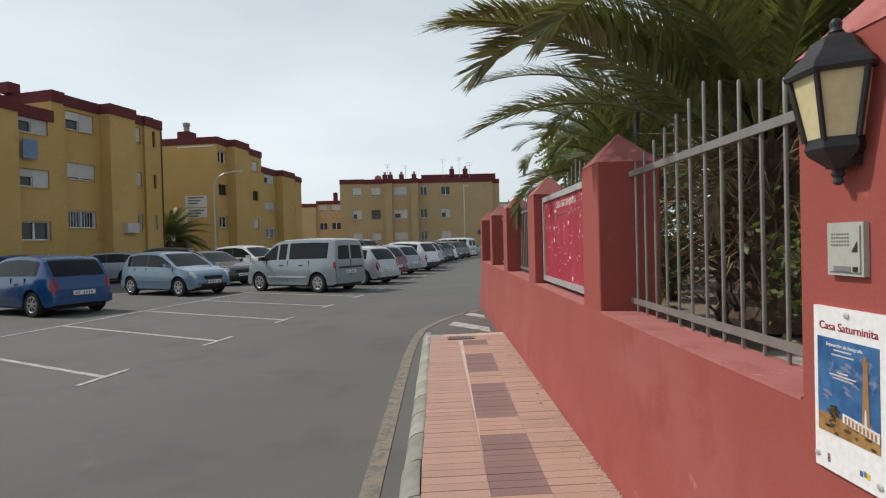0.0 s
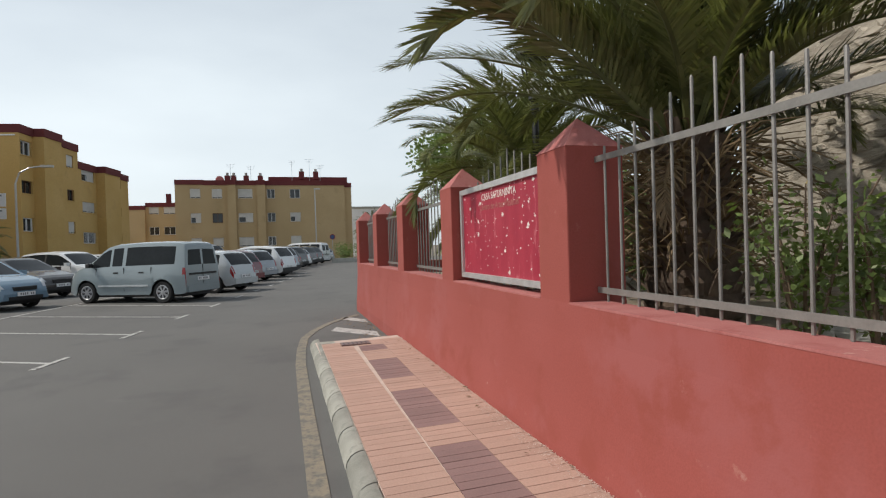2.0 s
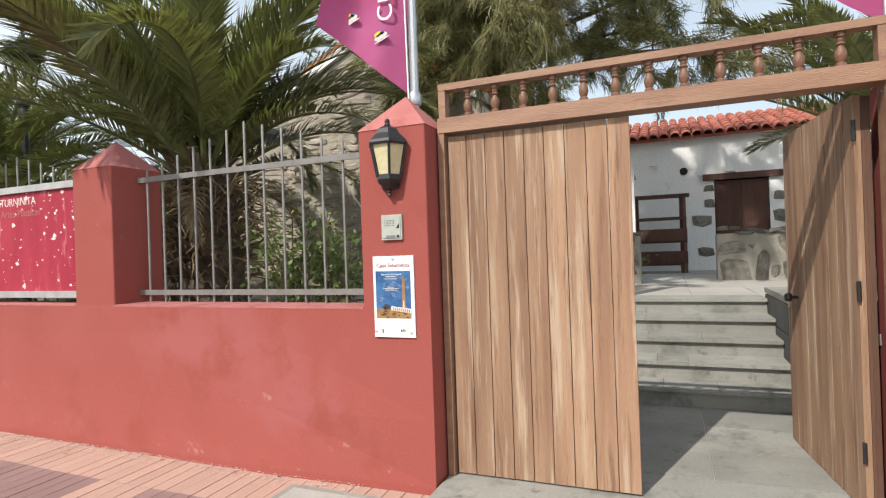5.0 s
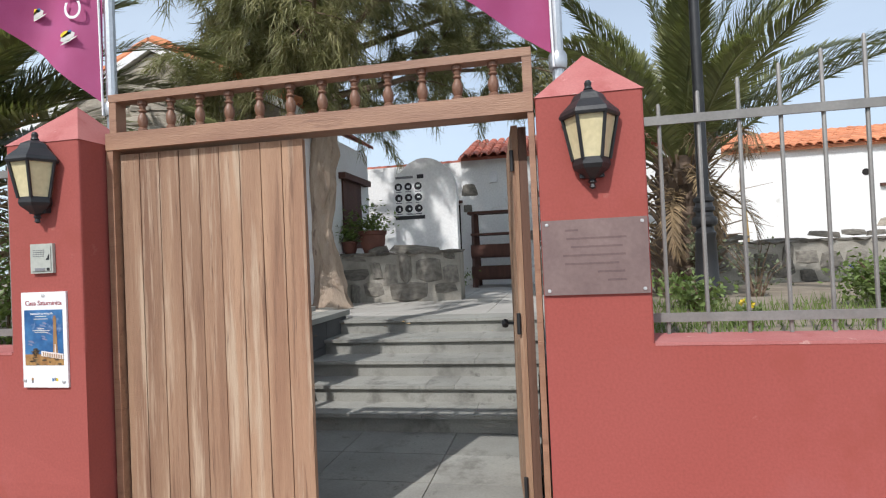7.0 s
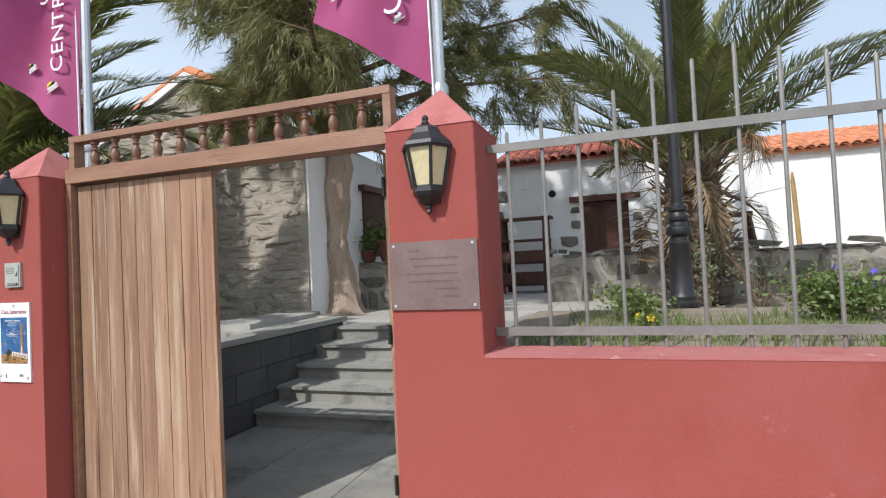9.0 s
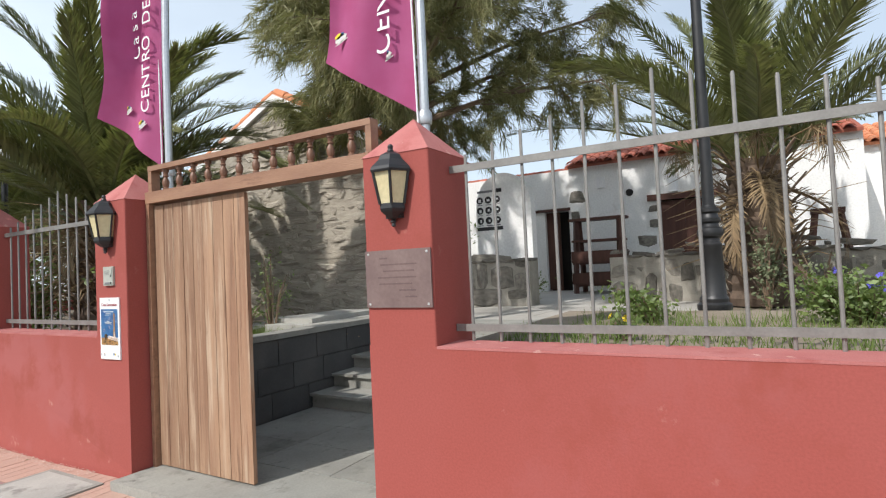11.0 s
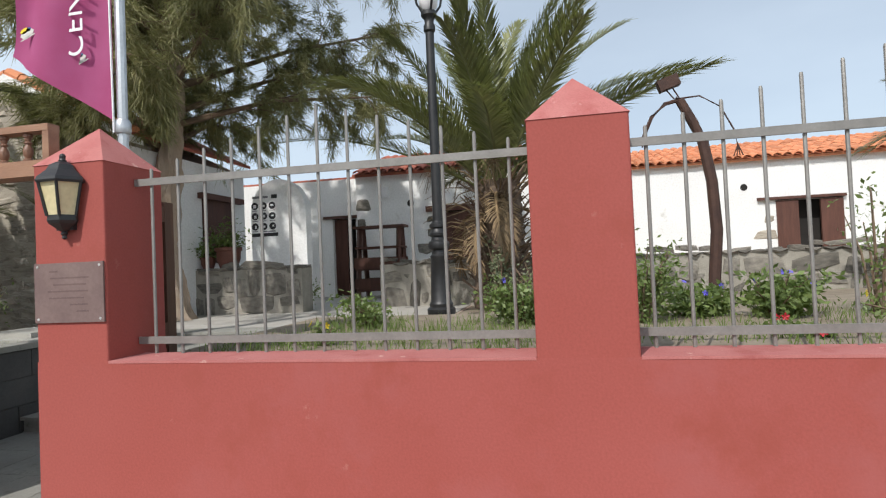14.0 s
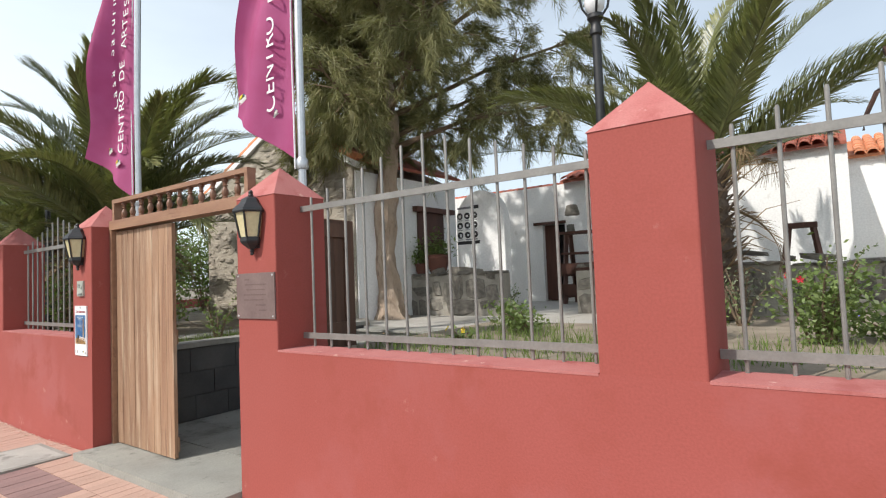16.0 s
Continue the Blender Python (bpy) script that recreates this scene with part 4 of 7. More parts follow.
part("socket_box", block(X - 0.04, X, 0.78, 0.95, 0.98, 1.13, 0.01), WHITE_PANEL, hc)
bm = bmesh.new()
prism(bm, [(X - 0.12, 3.34), (X + 1.9, 4.0), (X + 1.9, 4.06), (X - 0.12, 3.4)], "y", -3.0, 2.14)
part("roof", bm, ROOF_OLD, hc)
barrel_tiles(hc, ROOF_OLD, X - 0.2, 3.4, -2.9, 2.18, math.atan2(0.66, 2.02), 7)

# courtyard wall with the dark door
cw = setting("court_wall_white", bmesh.new(), WHITEWASH, "whitewashed yard wall with a dark doorway", "wall")
bm = bmesh.new()
pierced(bm, 10.5, 10.85, 2.1, 8.0, TERR - 0.05, 3.36, [(2.17, 2.72, TERR - 0.05, 2.48)])
bmesh.ops.recalc_face_normals(bm, faces=bm.faces)
bm.to_mesh(cw.data)
bm.free()
# sheet closing the opening, painted dark for the shade beyond the door
part("doorway", block(10.8, 10.849, 2.17, 2.72, TERR, 2.48, 0), UNLIT, cw)
part("door_lintel", block(10.44, 10.6, 2.08, 2.92, 2.48, 2.54, 0.01), WOOD_DARK, cw)
part("door_leaf", block(10.62, 10.66, 2.42, 2.72, TERR + 0.02, 2.47, 0.005), WOOD_DARK, cw)
for k in range(30):
    bm = bmesh.new()
    lathe(bm, [(0.07, 0), (0.06, 0.22)], 6, m=pose(10.66, 2.15 + k * 0.2, 3.37, rx=-90))
    part("coping_tile", bm, ROOF_OLD, cw, smooth=True)

# long white house with the orange roof
hr = thing("white_house", "long whitewashed house with a new orange tiled roof", "house")
X2 = 12.2
bm = bmesh.new()
pierced(bm, X2, X2 + 0.4, -17.0, -3.0, TERR - 0.05, 3.36, [(-8.3, -6.98, 1.36, 2.46)])
box(bm, X2 + 0.4, X2 + 4, -17.0, -3.0, TERR - 0.05, 3.36)
part("wall", bm, WHITEWASH, hr)
# no room behind: this sheet's dark colour stands for its shade
part("dark_backing", block(X2 + 0.3, X2 + 0.399, -8.3, -6.98, 1.36, 2.46, 0), UNLIT, hr)
part("shutter", block(X2 - 0.03, X2 + 0.03, -7.42, -6.98, 1.38, 2.44, 0.006), WOOD_DARK, hr)
part("shutter", block(X2 - 0.03, X2 + 0.03, -8.3, -7.86, 1.38, 2.44, 0.006), WOOD_DARK, hr)
part("window_lintel", block(X2 - 0.08, X2 + 0.1, -8.35, -6.6, 2.46, 2.52, 0.01), WOOD_DARK, hr)
for y, z, w, h_ in ((-6.72, 1.7, 0.5, 0.26), (-6.85, 2.05, 0.22, 0.2)):
    part("quoin_stone", STONES[rnd.randrange(7)], STONE, hr, m=Matrix.Translation((X2 + 0.02, y, z)) @ Matrix.Diagonal((0.1, w, h_, 1)))
# again a flat disc coloured dark like a shaded hole
part("vent_hole", lathe(bmesh.new(), [(0.075, 0), (0.075, 0.006)], 16, m=on_face(X2 - 0.001, -6.35, 2.78)), UNLIT, hr)
bm = bmesh.new()
prism(bm, [(X2 - 0.12, 3.34), (X2 + 2.2, 4.02), (X2 + 2.2, 4.08), (X2 - 0.12, 3.4)], "y", -17.0, -2.96)
part("roof", bm, ROOF_NEW, hr)
barrel_tiles(hr, ROOF_NEW, X2 - 0.2, 3.4, -11.3, -2.96, math.atan2(0.68, 2.32), 7, 0.2, 0.38)
pole = thing("yellow_pole", "weathered yellow wooden pole leaning on the white wall", "pole")
bm = bmesh.new()
tube(bm, [(12.0, -3.9, TERR + 0.6), (12.1, -3.87, 2.75), (12.1, -3.87, 2.95)], [0.05, 0.045, 0.015], 8)
part("shaft", bm, mat("ochre_wood", (0.38, 0.26, 0.09), (0.3, 0.2, 0.07), 0.8, 4, 30, 0.2), pole)

# stone planter walls
def planter(name, x0, x1, y0, y1, top, label, limit):
    w = setting(name, block(x0, x1, y0, y1, TERR - 0.05, top - 0.02, 0), MORTAR_DARK, label, "wall")
    stone_face(w, STONES_GREY, x0 + 0.004, y0, y1, TERR - 0.03, top, 0.36, 0.7, None, limit, 0.95, 0.075)
    for k in range(int((y1 - y0) / 0.25)):
        part("cap_stone", STONES_GREY[k % 7], STONE_GREY, w, m=Matrix.Translation(((x0 + x1) / 2 - 0.05, y0 + 0.125 + k * 0.25, top - 0.02)) @ Matrix.Diagonal((x1 - x0 + 0.02, 0.31, 0.055, 1)))
    return w


planter("planter_wall_1", 6.45, 6.8, 1.55, 3.37, 1.45, "basalt stone planter wall in front of the white panel", 120)
planter("planter_wall_2", 7.1, 7.45, -2.2, 0.54, 1.42, "basalt stone planter wall below the shuttered window", 120)
planter("planter_wall_3", 8.4, 8.75, -12.0, -2.2, 1.38, "long basalt stone planter wall before the long white house", 260)
bm = bmesh.new()
box(bm, 8.74, 12.2, -16, -2.2, TERR - 0.1, 1.25)
setting("planter_soil", bm, SOIL, "dry soil behind the long planter wall", "ground")

# white arched information panel
st = thing("information_panel", "white arched panel with black pictogram signs", "sign")
arch = [(1.62, TERR), (2.56, TERR), (2.56, 2.3)] + [(2.09 + math.cos(a) * 0.47, 2.3 + math.sin(a) * 0.53) for a in np.linspace(0.05, math.pi - 0.05, 18)] + [(1.62, 2.3)]
bm = bmesh.new()
prism(bm, arch, "x", 6.81, 7.0)
bevelled(bm, 0.02, 2)
part("panel", bm, WHITEWASH, st)
PANEL = 6.81
for r in range(3):
    for c in range(3):
        y, z = 2.49 - c * 0.15, 2.42 - r * 0.165
        part("pictogram", lathe(bmesh.new(), [(0.058, 0), (0.058, 0.004)], 18, m=on_face(PANEL, y, z)), BLACK, st)
        part("pictogram_shape", block(PANEL - 0.008, PANEL - 0.004, y - 0.026, y + 0.024 - 0.01 * r, z - 0.02 + 0.012 * (c - 1), z + 0.02 - 0.006 * ((r + c) % 2), 0), WHITE_PANEL, st)
        part("text_bar", block(PANEL - 0.003, PANEL + 0.001, y - 0.045, y + 0.045, z - 0.082, z - 0.07, 0), GREY_INK, st)
for y0, y1, z0, z1, mt in ((2.1, 2.2, 2.53, 2.59, BLACK), (2.26, 2.53, 2.54, 2.575, GREY_INK), (2.1, 2.55, 1.93, 1.985, BLACK), (2.14, 2.36, 2.0, 2.012, GREY_INK)):
    part("text_bar", block(PANEL - 0.006, PANEL + 0.001, y0, y1, z0, z1, 0), mt, st)


# wooden rack tables
def rack(m):
    t = thing("wooden_rack", "dark slanted wooden rack on the terrace", "rack", m, "wooden racks")
    for y in (0.06, 0.9):
        for x0, x1 in ((0.0, 0.2), (0.62, 0.4)):
            bm = bmesh.new()
            tube(bm, [(x0, y, 0), (x1, y, 1.42)], 0.055, 4)
            part("leg", bm, WOOD_DARK, t)
        part("foot", block(0.0, 0.62, y - 0.03, y + 0.03, 0.12, 0.2, 0.006), WOOD_DARK, t)
    part("top_board", block(0.1, 0.5, -0.06, 1.02, 1.42, 1.47, 0.008), WOOD_DARK, t)
    for z in (0.14, 0.56, 1.0):
        part("shelf", block(0.04, 0.56, 0.0, 0.96, z, z + 0.04, 0.006), WOOD_DARK, t)
        if z < 0.9:
            part("trough_board", block(-0.02, 0.02, 0.0, 0.96, z + 0.04, z + 0.26, 0.008), WOOD_DARK, t)
            part("trough_board", block(0.56, 0.6, 0.0, 0.96, z + 0.04, z + 0.26, 0.008), WOOD_DARK, t)
            for y0 in (0.02, 0.9):
                part("trough_end", block(0.02, 0.56, y0, y0 + 0.04, z + 0.04, z + 0.24, 0.006), WOOD_DARK, t)
    return t


rack(pose(9.4, 0.86, TERR))
rk = thing("wooden_frame_stand", "dark wooden trestle frame on the planter", "stand", pose(9.2, -2.33, 1.23))
for y in (-0.26, 0.26):
    for x0 in (-0.14, 0.14):
        bm = bmesh.new()
        tube(bm, [(x0, y, 0), (x0 * 0.4, y * 0.62, 0.72)], 0.045, 4)
        part("leg", bm, WOOD_DARK, rk)
part("head", block(-0.12, 0.12, -0.22, 0.22, 0.7, 0.78, 0.012), WOOD_DARK, rk)

# lamp posts
def lamp_post(m, mirror=1):
    t = thing("lamp_post", "black ornate cast iron lamp post with a glass lantern", "street lamp", m, "garden lamp posts")
    part("base", lathe(bmesh.new(), [(0.155, 0), (0.155, 0.05), (0.13, 0.065), (0.14, 0.09), (0.14, 0.13), (0.115, 0.15), (0.118, 0.18), (0.1, 0.21), (0.094, 0.4), (0.084, 0.62), (0.09, 0.63), (0.09, 0.65), (0.075, 0.665), (0.072, 0.7), (0.1, 0.72), (0.108, 0.75), (0.1, 0.785), (0.075, 0.8), (0.07, 0.83), (0.088, 0.845), (0.09, 0.87), (0.075, 0.885), (0.068, 0.915), (0.086, 0.93), (0.086, 0.955), (0.064, 0.97), (0.052, 0.99)], 16), IRON, t, smooth=True)
    part("shaft", lathe(bmesh.new(), [(0.05, 0.93), (0.042, 2.86), (0.058, 2.88), (0.058, 2.93), (0.044, 2.96), (0.05, 3.0), (0.078, 3.03), (0.078, 3.07)], 14), IRON, t, smooth=True)
    for k in range(4):
        a = k * math.pi / 2 + 0.5
        c, s = math.cos(a), math.sin(a)
        bm = bmesh.new()
        tube(bm, [(0.05 * c, 0.05 * s, 3.04), (0.12 * c, 0.12 * s, 3.14), (0.2 * c, 0.2 * s, 3.54), (0.12 * c, 0.12 * s, 3.64)], 0.012, 6)
        part("rib", bm, IRON, t)
    part("globe", lathe(bmesh.new(), [(0.05, 3.08), (0.09, 3.13), (0.1, 3.21), (0.07, 3.28), (0.02, 3.31)], 12), WHITE_PANEL, t, smooth=True)
    part("hood", lathe(bmesh.new(), [(0.24, 3.6), (0.2, 3.67), (0.1, 3.74), (0.06, 3.78), (0.03, 3.86), (0.01, 3.92)], 12), IRON, t, smooth=True)
    return t


lamp_post(pose(4.08, -1.06, TERR + 0.07))
part("plinth", block(3.9, 4.26, -1.24, -0.88, TERR - 0.05, TERR + 0.07, 0.02), CONCRETE, bpy.data.objects["lamp_post"], m=bpy.data.objects["lamp_post"].matrix_basis.inverted())

# iron sculpture
sc = thing("iron_sculpture", "rusted steel figure sculpture bent like a bow", "sculpture")
bm = bmesh.new()
SQ = 4.5
curve = [(SQ, -3.66, TERR), (SQ, -3.66, 0.94), (SQ, -3.67, 1.15), (SQ, -3.71, 1.58), (SQ, -3.69, 2.06), (SQ, -3.63, 2.44), (SQ, -3.55, 2.64), (SQ, -3.44, 2.87), (SQ, -3.4, 2.9)]
tube(bm, curve, [0.055, 0.055, 0.055, 0.055, 0.052, 0.05, 0.048, 0.045, 0.02], 10)
tube(bm, [(SQ, -3.45, 2.88), (SQ, -3.3, 2.85), (SQ, -3.17, 2.73), (SQ, -3.08, 2.53), (SQ, -3.07, 2.44)], [0.018, 0.02, 0.02, 0.018, 0.01], 6)
tube(bm, [(SQ, -3.42, 2.89), (SQ, -3.62, 2.9), (SQ, -3.8, 2.78), (SQ, -3.91, 2.55), (SQ, -3.94, 2.38)], 0.008, 6)
for d in (-0.03, -0.01, 0.01, 0.03):
    tube(bm, [(SQ, -3.94, 2.4), (SQ, -3.94 + d * 1.4, 2.29)], 0.006, 5)
tube(bm, [(SQ, -3.39, 2.89), (SQ, -3.31, 3.0)], 0.007, 5)
tube(bm, [(SQ, -3.44, 2.89), (SQ, -3.38, 3.0)], 0.007, 5)
box(bm, -0.05, 0.05, -0.1, 0.1, -0.055, 0.055, pose(SQ, -3.34, 3.05, rx=-18))
part("figure", bm, RUST, sc, smooth=True)


# ---- plants ----
def frond_mesh(name, length, droop, material, seed, leaflets=100, lean=0.55, blade=0.155):
    """A feather leaf: a bowed rib and two ranks of narrow bent leaflets set in a V."""
    r = random.Random(seed)
    verts, faces = [], []
    pts, p = [], Vector((0, 0, 0))
    n = 26
    sway = r.uniform(-0.25, 0.25)
    for i in range(n + 1):
        pts.append(p.copy())
        a = lean - droop * (i / n) ** 1.5
        b = sway * (i / n) ** 2
        p = p + Vector((math.cos(a) * math.cos(b), math.sin(b), math.sin(a))) * length / n
    for i in range(n):
        w = 0.026 * (1 - i / n) + 0.004
        k = len(verts)
        for q, ww in ((pts[i], w), (pts[i + 1], w * 0.95)):
            verts += [(q.x, q.y - ww, q.z), (q.x, q.y, q.z - ww), (q.x, q.y + ww, q.z), (q.x, q.y, q.z + ww * 0.6)]
        for j in range(4):
            faces.append((k + j, k + (j + 1) % 4, k + 4 + (j + 1) % 4, k + 4 + j))
    for i in range(leaflets):
        u = 0.14 + 0.86 * (i + r.uniform(-0.3, 0.3)) / leaflets
        f = min(u, 0.999) * n
        j = min(int(f), n - 1)
        q = pts[j].lerp(pts[j + 1], f - j)
        d = (pts[j + 1] - pts[j]).normalized()
        side0 = d.cross(Vector((0, 0, 1))).normalized()
        up = side0.cross(d).normalized()
        ln = length * blade * float(np.interp(u, (0.12, 0.3, 0.55, 0.85, 1.0), (0.45, 0.95, 1.0, 0.75, 0.5)))
        for s in (-1, 1):
            sweep = float(np.interp(u, (0.1, 0.5, 1.0), (0.45, 0.75, 1.2))) + r.uniform(-0.13, 0.13)
            lift = r.uniform(0.25, 0.75)
            out = ((side0 * s * math.cos(lift) + up * math.sin(lift)) * math.cos(sweep) + d * math.sin(sweep)).normalized()
            l1 = ln * r.uniform(0.82, 1.1)
            mid = q + out * l1 * 0.5
            tip = q + out * l1 + Vector((0, 0, -l1 * r.uniform(0.05, 0.3)))
            wide = out.cross(up).normalized() * (0.006 + 0.066 * blade * min(length, 2.6) / 2.4) * (0.85 - 0.3 * u)
            k = len(verts)
            verts += [tuple(q - wide * 0.35), tuple(q + wide * 0.35), tuple(mid + wide), tuple(mid - wide), tuple(tip)]
            faces += [(k, k + 1, k + 2, k + 3), (k + 3, k + 2, k + 4)]
    return raw_mesh(name, verts, faces, material)


def palm(x, y, z, trunk, length, seed, count, label, steep=1.42, low=-0.15, radius=0.2, dry=8, stiff=1.0, fruit=0, street=False, blade=0.155):
    """A date palm: stubby trunk, crown of fronds from steep ones in the middle to low ones outside."""
    r = random.Random(seed)
    t = thing("palm_tree", label, "palm tree", pose(x, y, z), "palms in the garden")
    bm = bmesh.new()
    n = max(6, int(trunk / 0.09))
    prof = []
    for i in range(n + 1):
        u = i / n
        prof.append((radius * (1.1 - 0.25 * u + (0.06 if i % 2 else -0.03)), u * trunk))
    lathe(bm, prof, 12)
    part("trunk", bm, PALM_TRUNK, t)
    # old leaf bases in a spiral, each a thick upturned wedge
    bm = bmesh.new()
    m = int(trunk * 85)
    for i in range(m):
        a, zz = i * 2.39996 + r.uniform(-0.5, 0.5), (0.06 + 0.94 * i / m + r.uniform(-0.03, 0.03)) * trunk
        rr = radius * (1.1 - 0.25 * zz / trunk)
        c, s = math.cos(a), math.sin(a)
        p = Vector((c * rr * 0.9, s * rr * 0.9, zz))
        o = Vector((c, s, r.uniform(0.3, 1.8))).normalized() * r.uniform(0.1, 0.38) * (0.6 + radius)
        w = Vector((-s, c, 0)) * r.uniform(0.03, 0.05)
        th = Vector((-c * 0.4, -s * 0.4, 0.05)).normalized() * 0.03
        v = [bm.verts.new(q) for q in (p - w, p + w, p + o + w * 0.45, p + o - w * 0.45, p + th - w, p + th + w, p + o + th * 0.5 + w * 0.4, p + o + th * 0.5 - w * 0.4)]
        for q in ((0, 1, 2, 3), (7, 6, 5, 4), (0, 3, 7, 4), (1, 5, 6, 2), (3, 2, 6, 7)):
            bm.faces.new([v[k] for k in q])
    tagged(part("leaf_stub", bm, PALM_TRUNK, t), kind="stuff")
    # thin dead stalks round the trunk's upper half
    bm = bmesh.new()
    for i in range(int((230 if street and radius > 0.3 else 50) * trunk)):
        a, zz = r.uniform(0, math.tau), r.uniform(0.25, 1.0) * trunk
        c, s_ = math.cos(a), math.sin(a)
        rr, ln = radius * 0.95, r.uniform(0.3, 0.85)
        rise = r.uniform(-0.5, 0.9)
        side = r.uniform(-0.35, 0.35)
        e1 = Vector(((c - s_ * side * 0.4) * (rr + ln * 0.45), (s_ + c * side * 0.4) * (rr + ln * 0.45), zz + ln * 0.45 * rise + 0.04))
        e2 = Vector(((c - s_ * side) * (rr + ln * 0.85), (s_ + c * side) * (rr + ln * 0.85), zz + ln * 0.75 * rise - ln * 0.12))
        tube(bm, [(c * rr, s_ * rr, zz), e1, e2], [0.012, 0.008, 0.003], 4)
    tagged(part("dry_stalk", bm, FROND_DRY, t), kind="stuff")
    kinds = [frond_mesh("frond", length * s, d * stiff, FROND, seed * 9 + i, 150, lean=0.0, blade=blade) for i, (s, d) in enumerate(((1, 0.75), (1.06, 1.0), (0.95, 1.25), (0.9, 0.6), (1.0, 1.5)))]
    for i in range(count):
        u = (i + 0.5) / count
        az = i * 2.39996 + r.uniform(-0.25, 0.25)
        tilt = steep + (low - steep) * u ** 0.85 + r.uniform(-0.12, 0.12)
        if street and math.cos(az) < -0.3 and u > 0.72:
            continue
        if street and math.cos(az) > 0.1 and u > 0.5 and i % 2:
            continue
        if street and math.sin(az) < -0.4 and u > 0.78:
            continue
        me = kinds[r.choice((0, 1, 3))] if u < 0.4 else kinds[r.choice((0, 1, 2, 4))]
        m = Matrix.Translation((0, 0, trunk - 0.25 * u)) @ Matrix.Rotation(az, 4, "Z") @ Matrix.Rotation(-tilt, 4, "Y") @ Matrix.Rotation(r.uniform(-0.5, 0.5), 4, "X") @ Matrix.Translation((radius * 0.35, 0, 0))
        part("frond", me, FROND, t, m=m)
    dk = [frond_mesh("dry_frond", length * 0.4, 1.5, FROND_DRY, seed * 5 + i, 50, lean=0.0, blade=0.24) for i in range(2)]
    for i in range(dry):
        m = Matrix.Translation((0, 0, trunk - r.uniform(0.02, 0.3))) @ Matrix.Rotation(r.uniform(0, math.tau), 4, "Z") @ Matrix.Rotation(r.uniform(0.0, 0.7), 4, "Y") @ Matrix.Translation((radius * 0.6, 0, 0))
        part("dry_frond", dk[i % 2], FROND_DRY, t, m=m)
    # spent fruit stalks: an arching stem with a broom of strings at its end
    for i in range(fruit):
        az = i * math.tau / max(fruit, 1) + r.uniform(-0.4, 0.4)
        bm = bmesh.new()
        e = Vector((0.75, 0, 0.3)) * r.uniform(0.8, 1.1)
        tube(bm, [(0.1, 0, -0.1), (0.45, 0, 0.25), tuple(e)], [0.018, 0.014, 0.008], 5)
        for k in range(46):
            o = e + Vector((r.uniform(-0.12, 0.3), r.gauss(0, 0.13), -r.uniform(0.08, 0.38)))
            tube(bm, [tuple(e), tuple(e.lerp(o, 0.5) + Vector((0.05, 0, 0.06))), tuple(o)], [0.004, 0.0035, 0.0025], 3, False)
        part("fruit_stalk", bm, FROND_DRY, t, m=Matrix.Translation((0, 0, trunk - 0.1)) @ Matrix.Rotation(az, 4, "Z"))
    return t


palm(6.5, -1.42, TERR, 1.75, 2.85, 3, 31, "date palm with upright green fronds and a shaggy trunk", 1.46, 0.48, 0.36, 6, stiff=0.68, fruit=6, blade=0.15)
palm(2.5, 5.4, TERR, 1.4, 2.6, 5, 72, "large date palm leaning its fronds over the street wall", 1.42, 0.42, 0.34, 4, stiff=1.2, street=True)
palm(2.9, 9.3, TERR, 1.7, 2.12, 8, 50, "date palm with grey green arching fronds near the board", 1.3, 0.05, 0.26, 6, stiff=1.35, street=True)


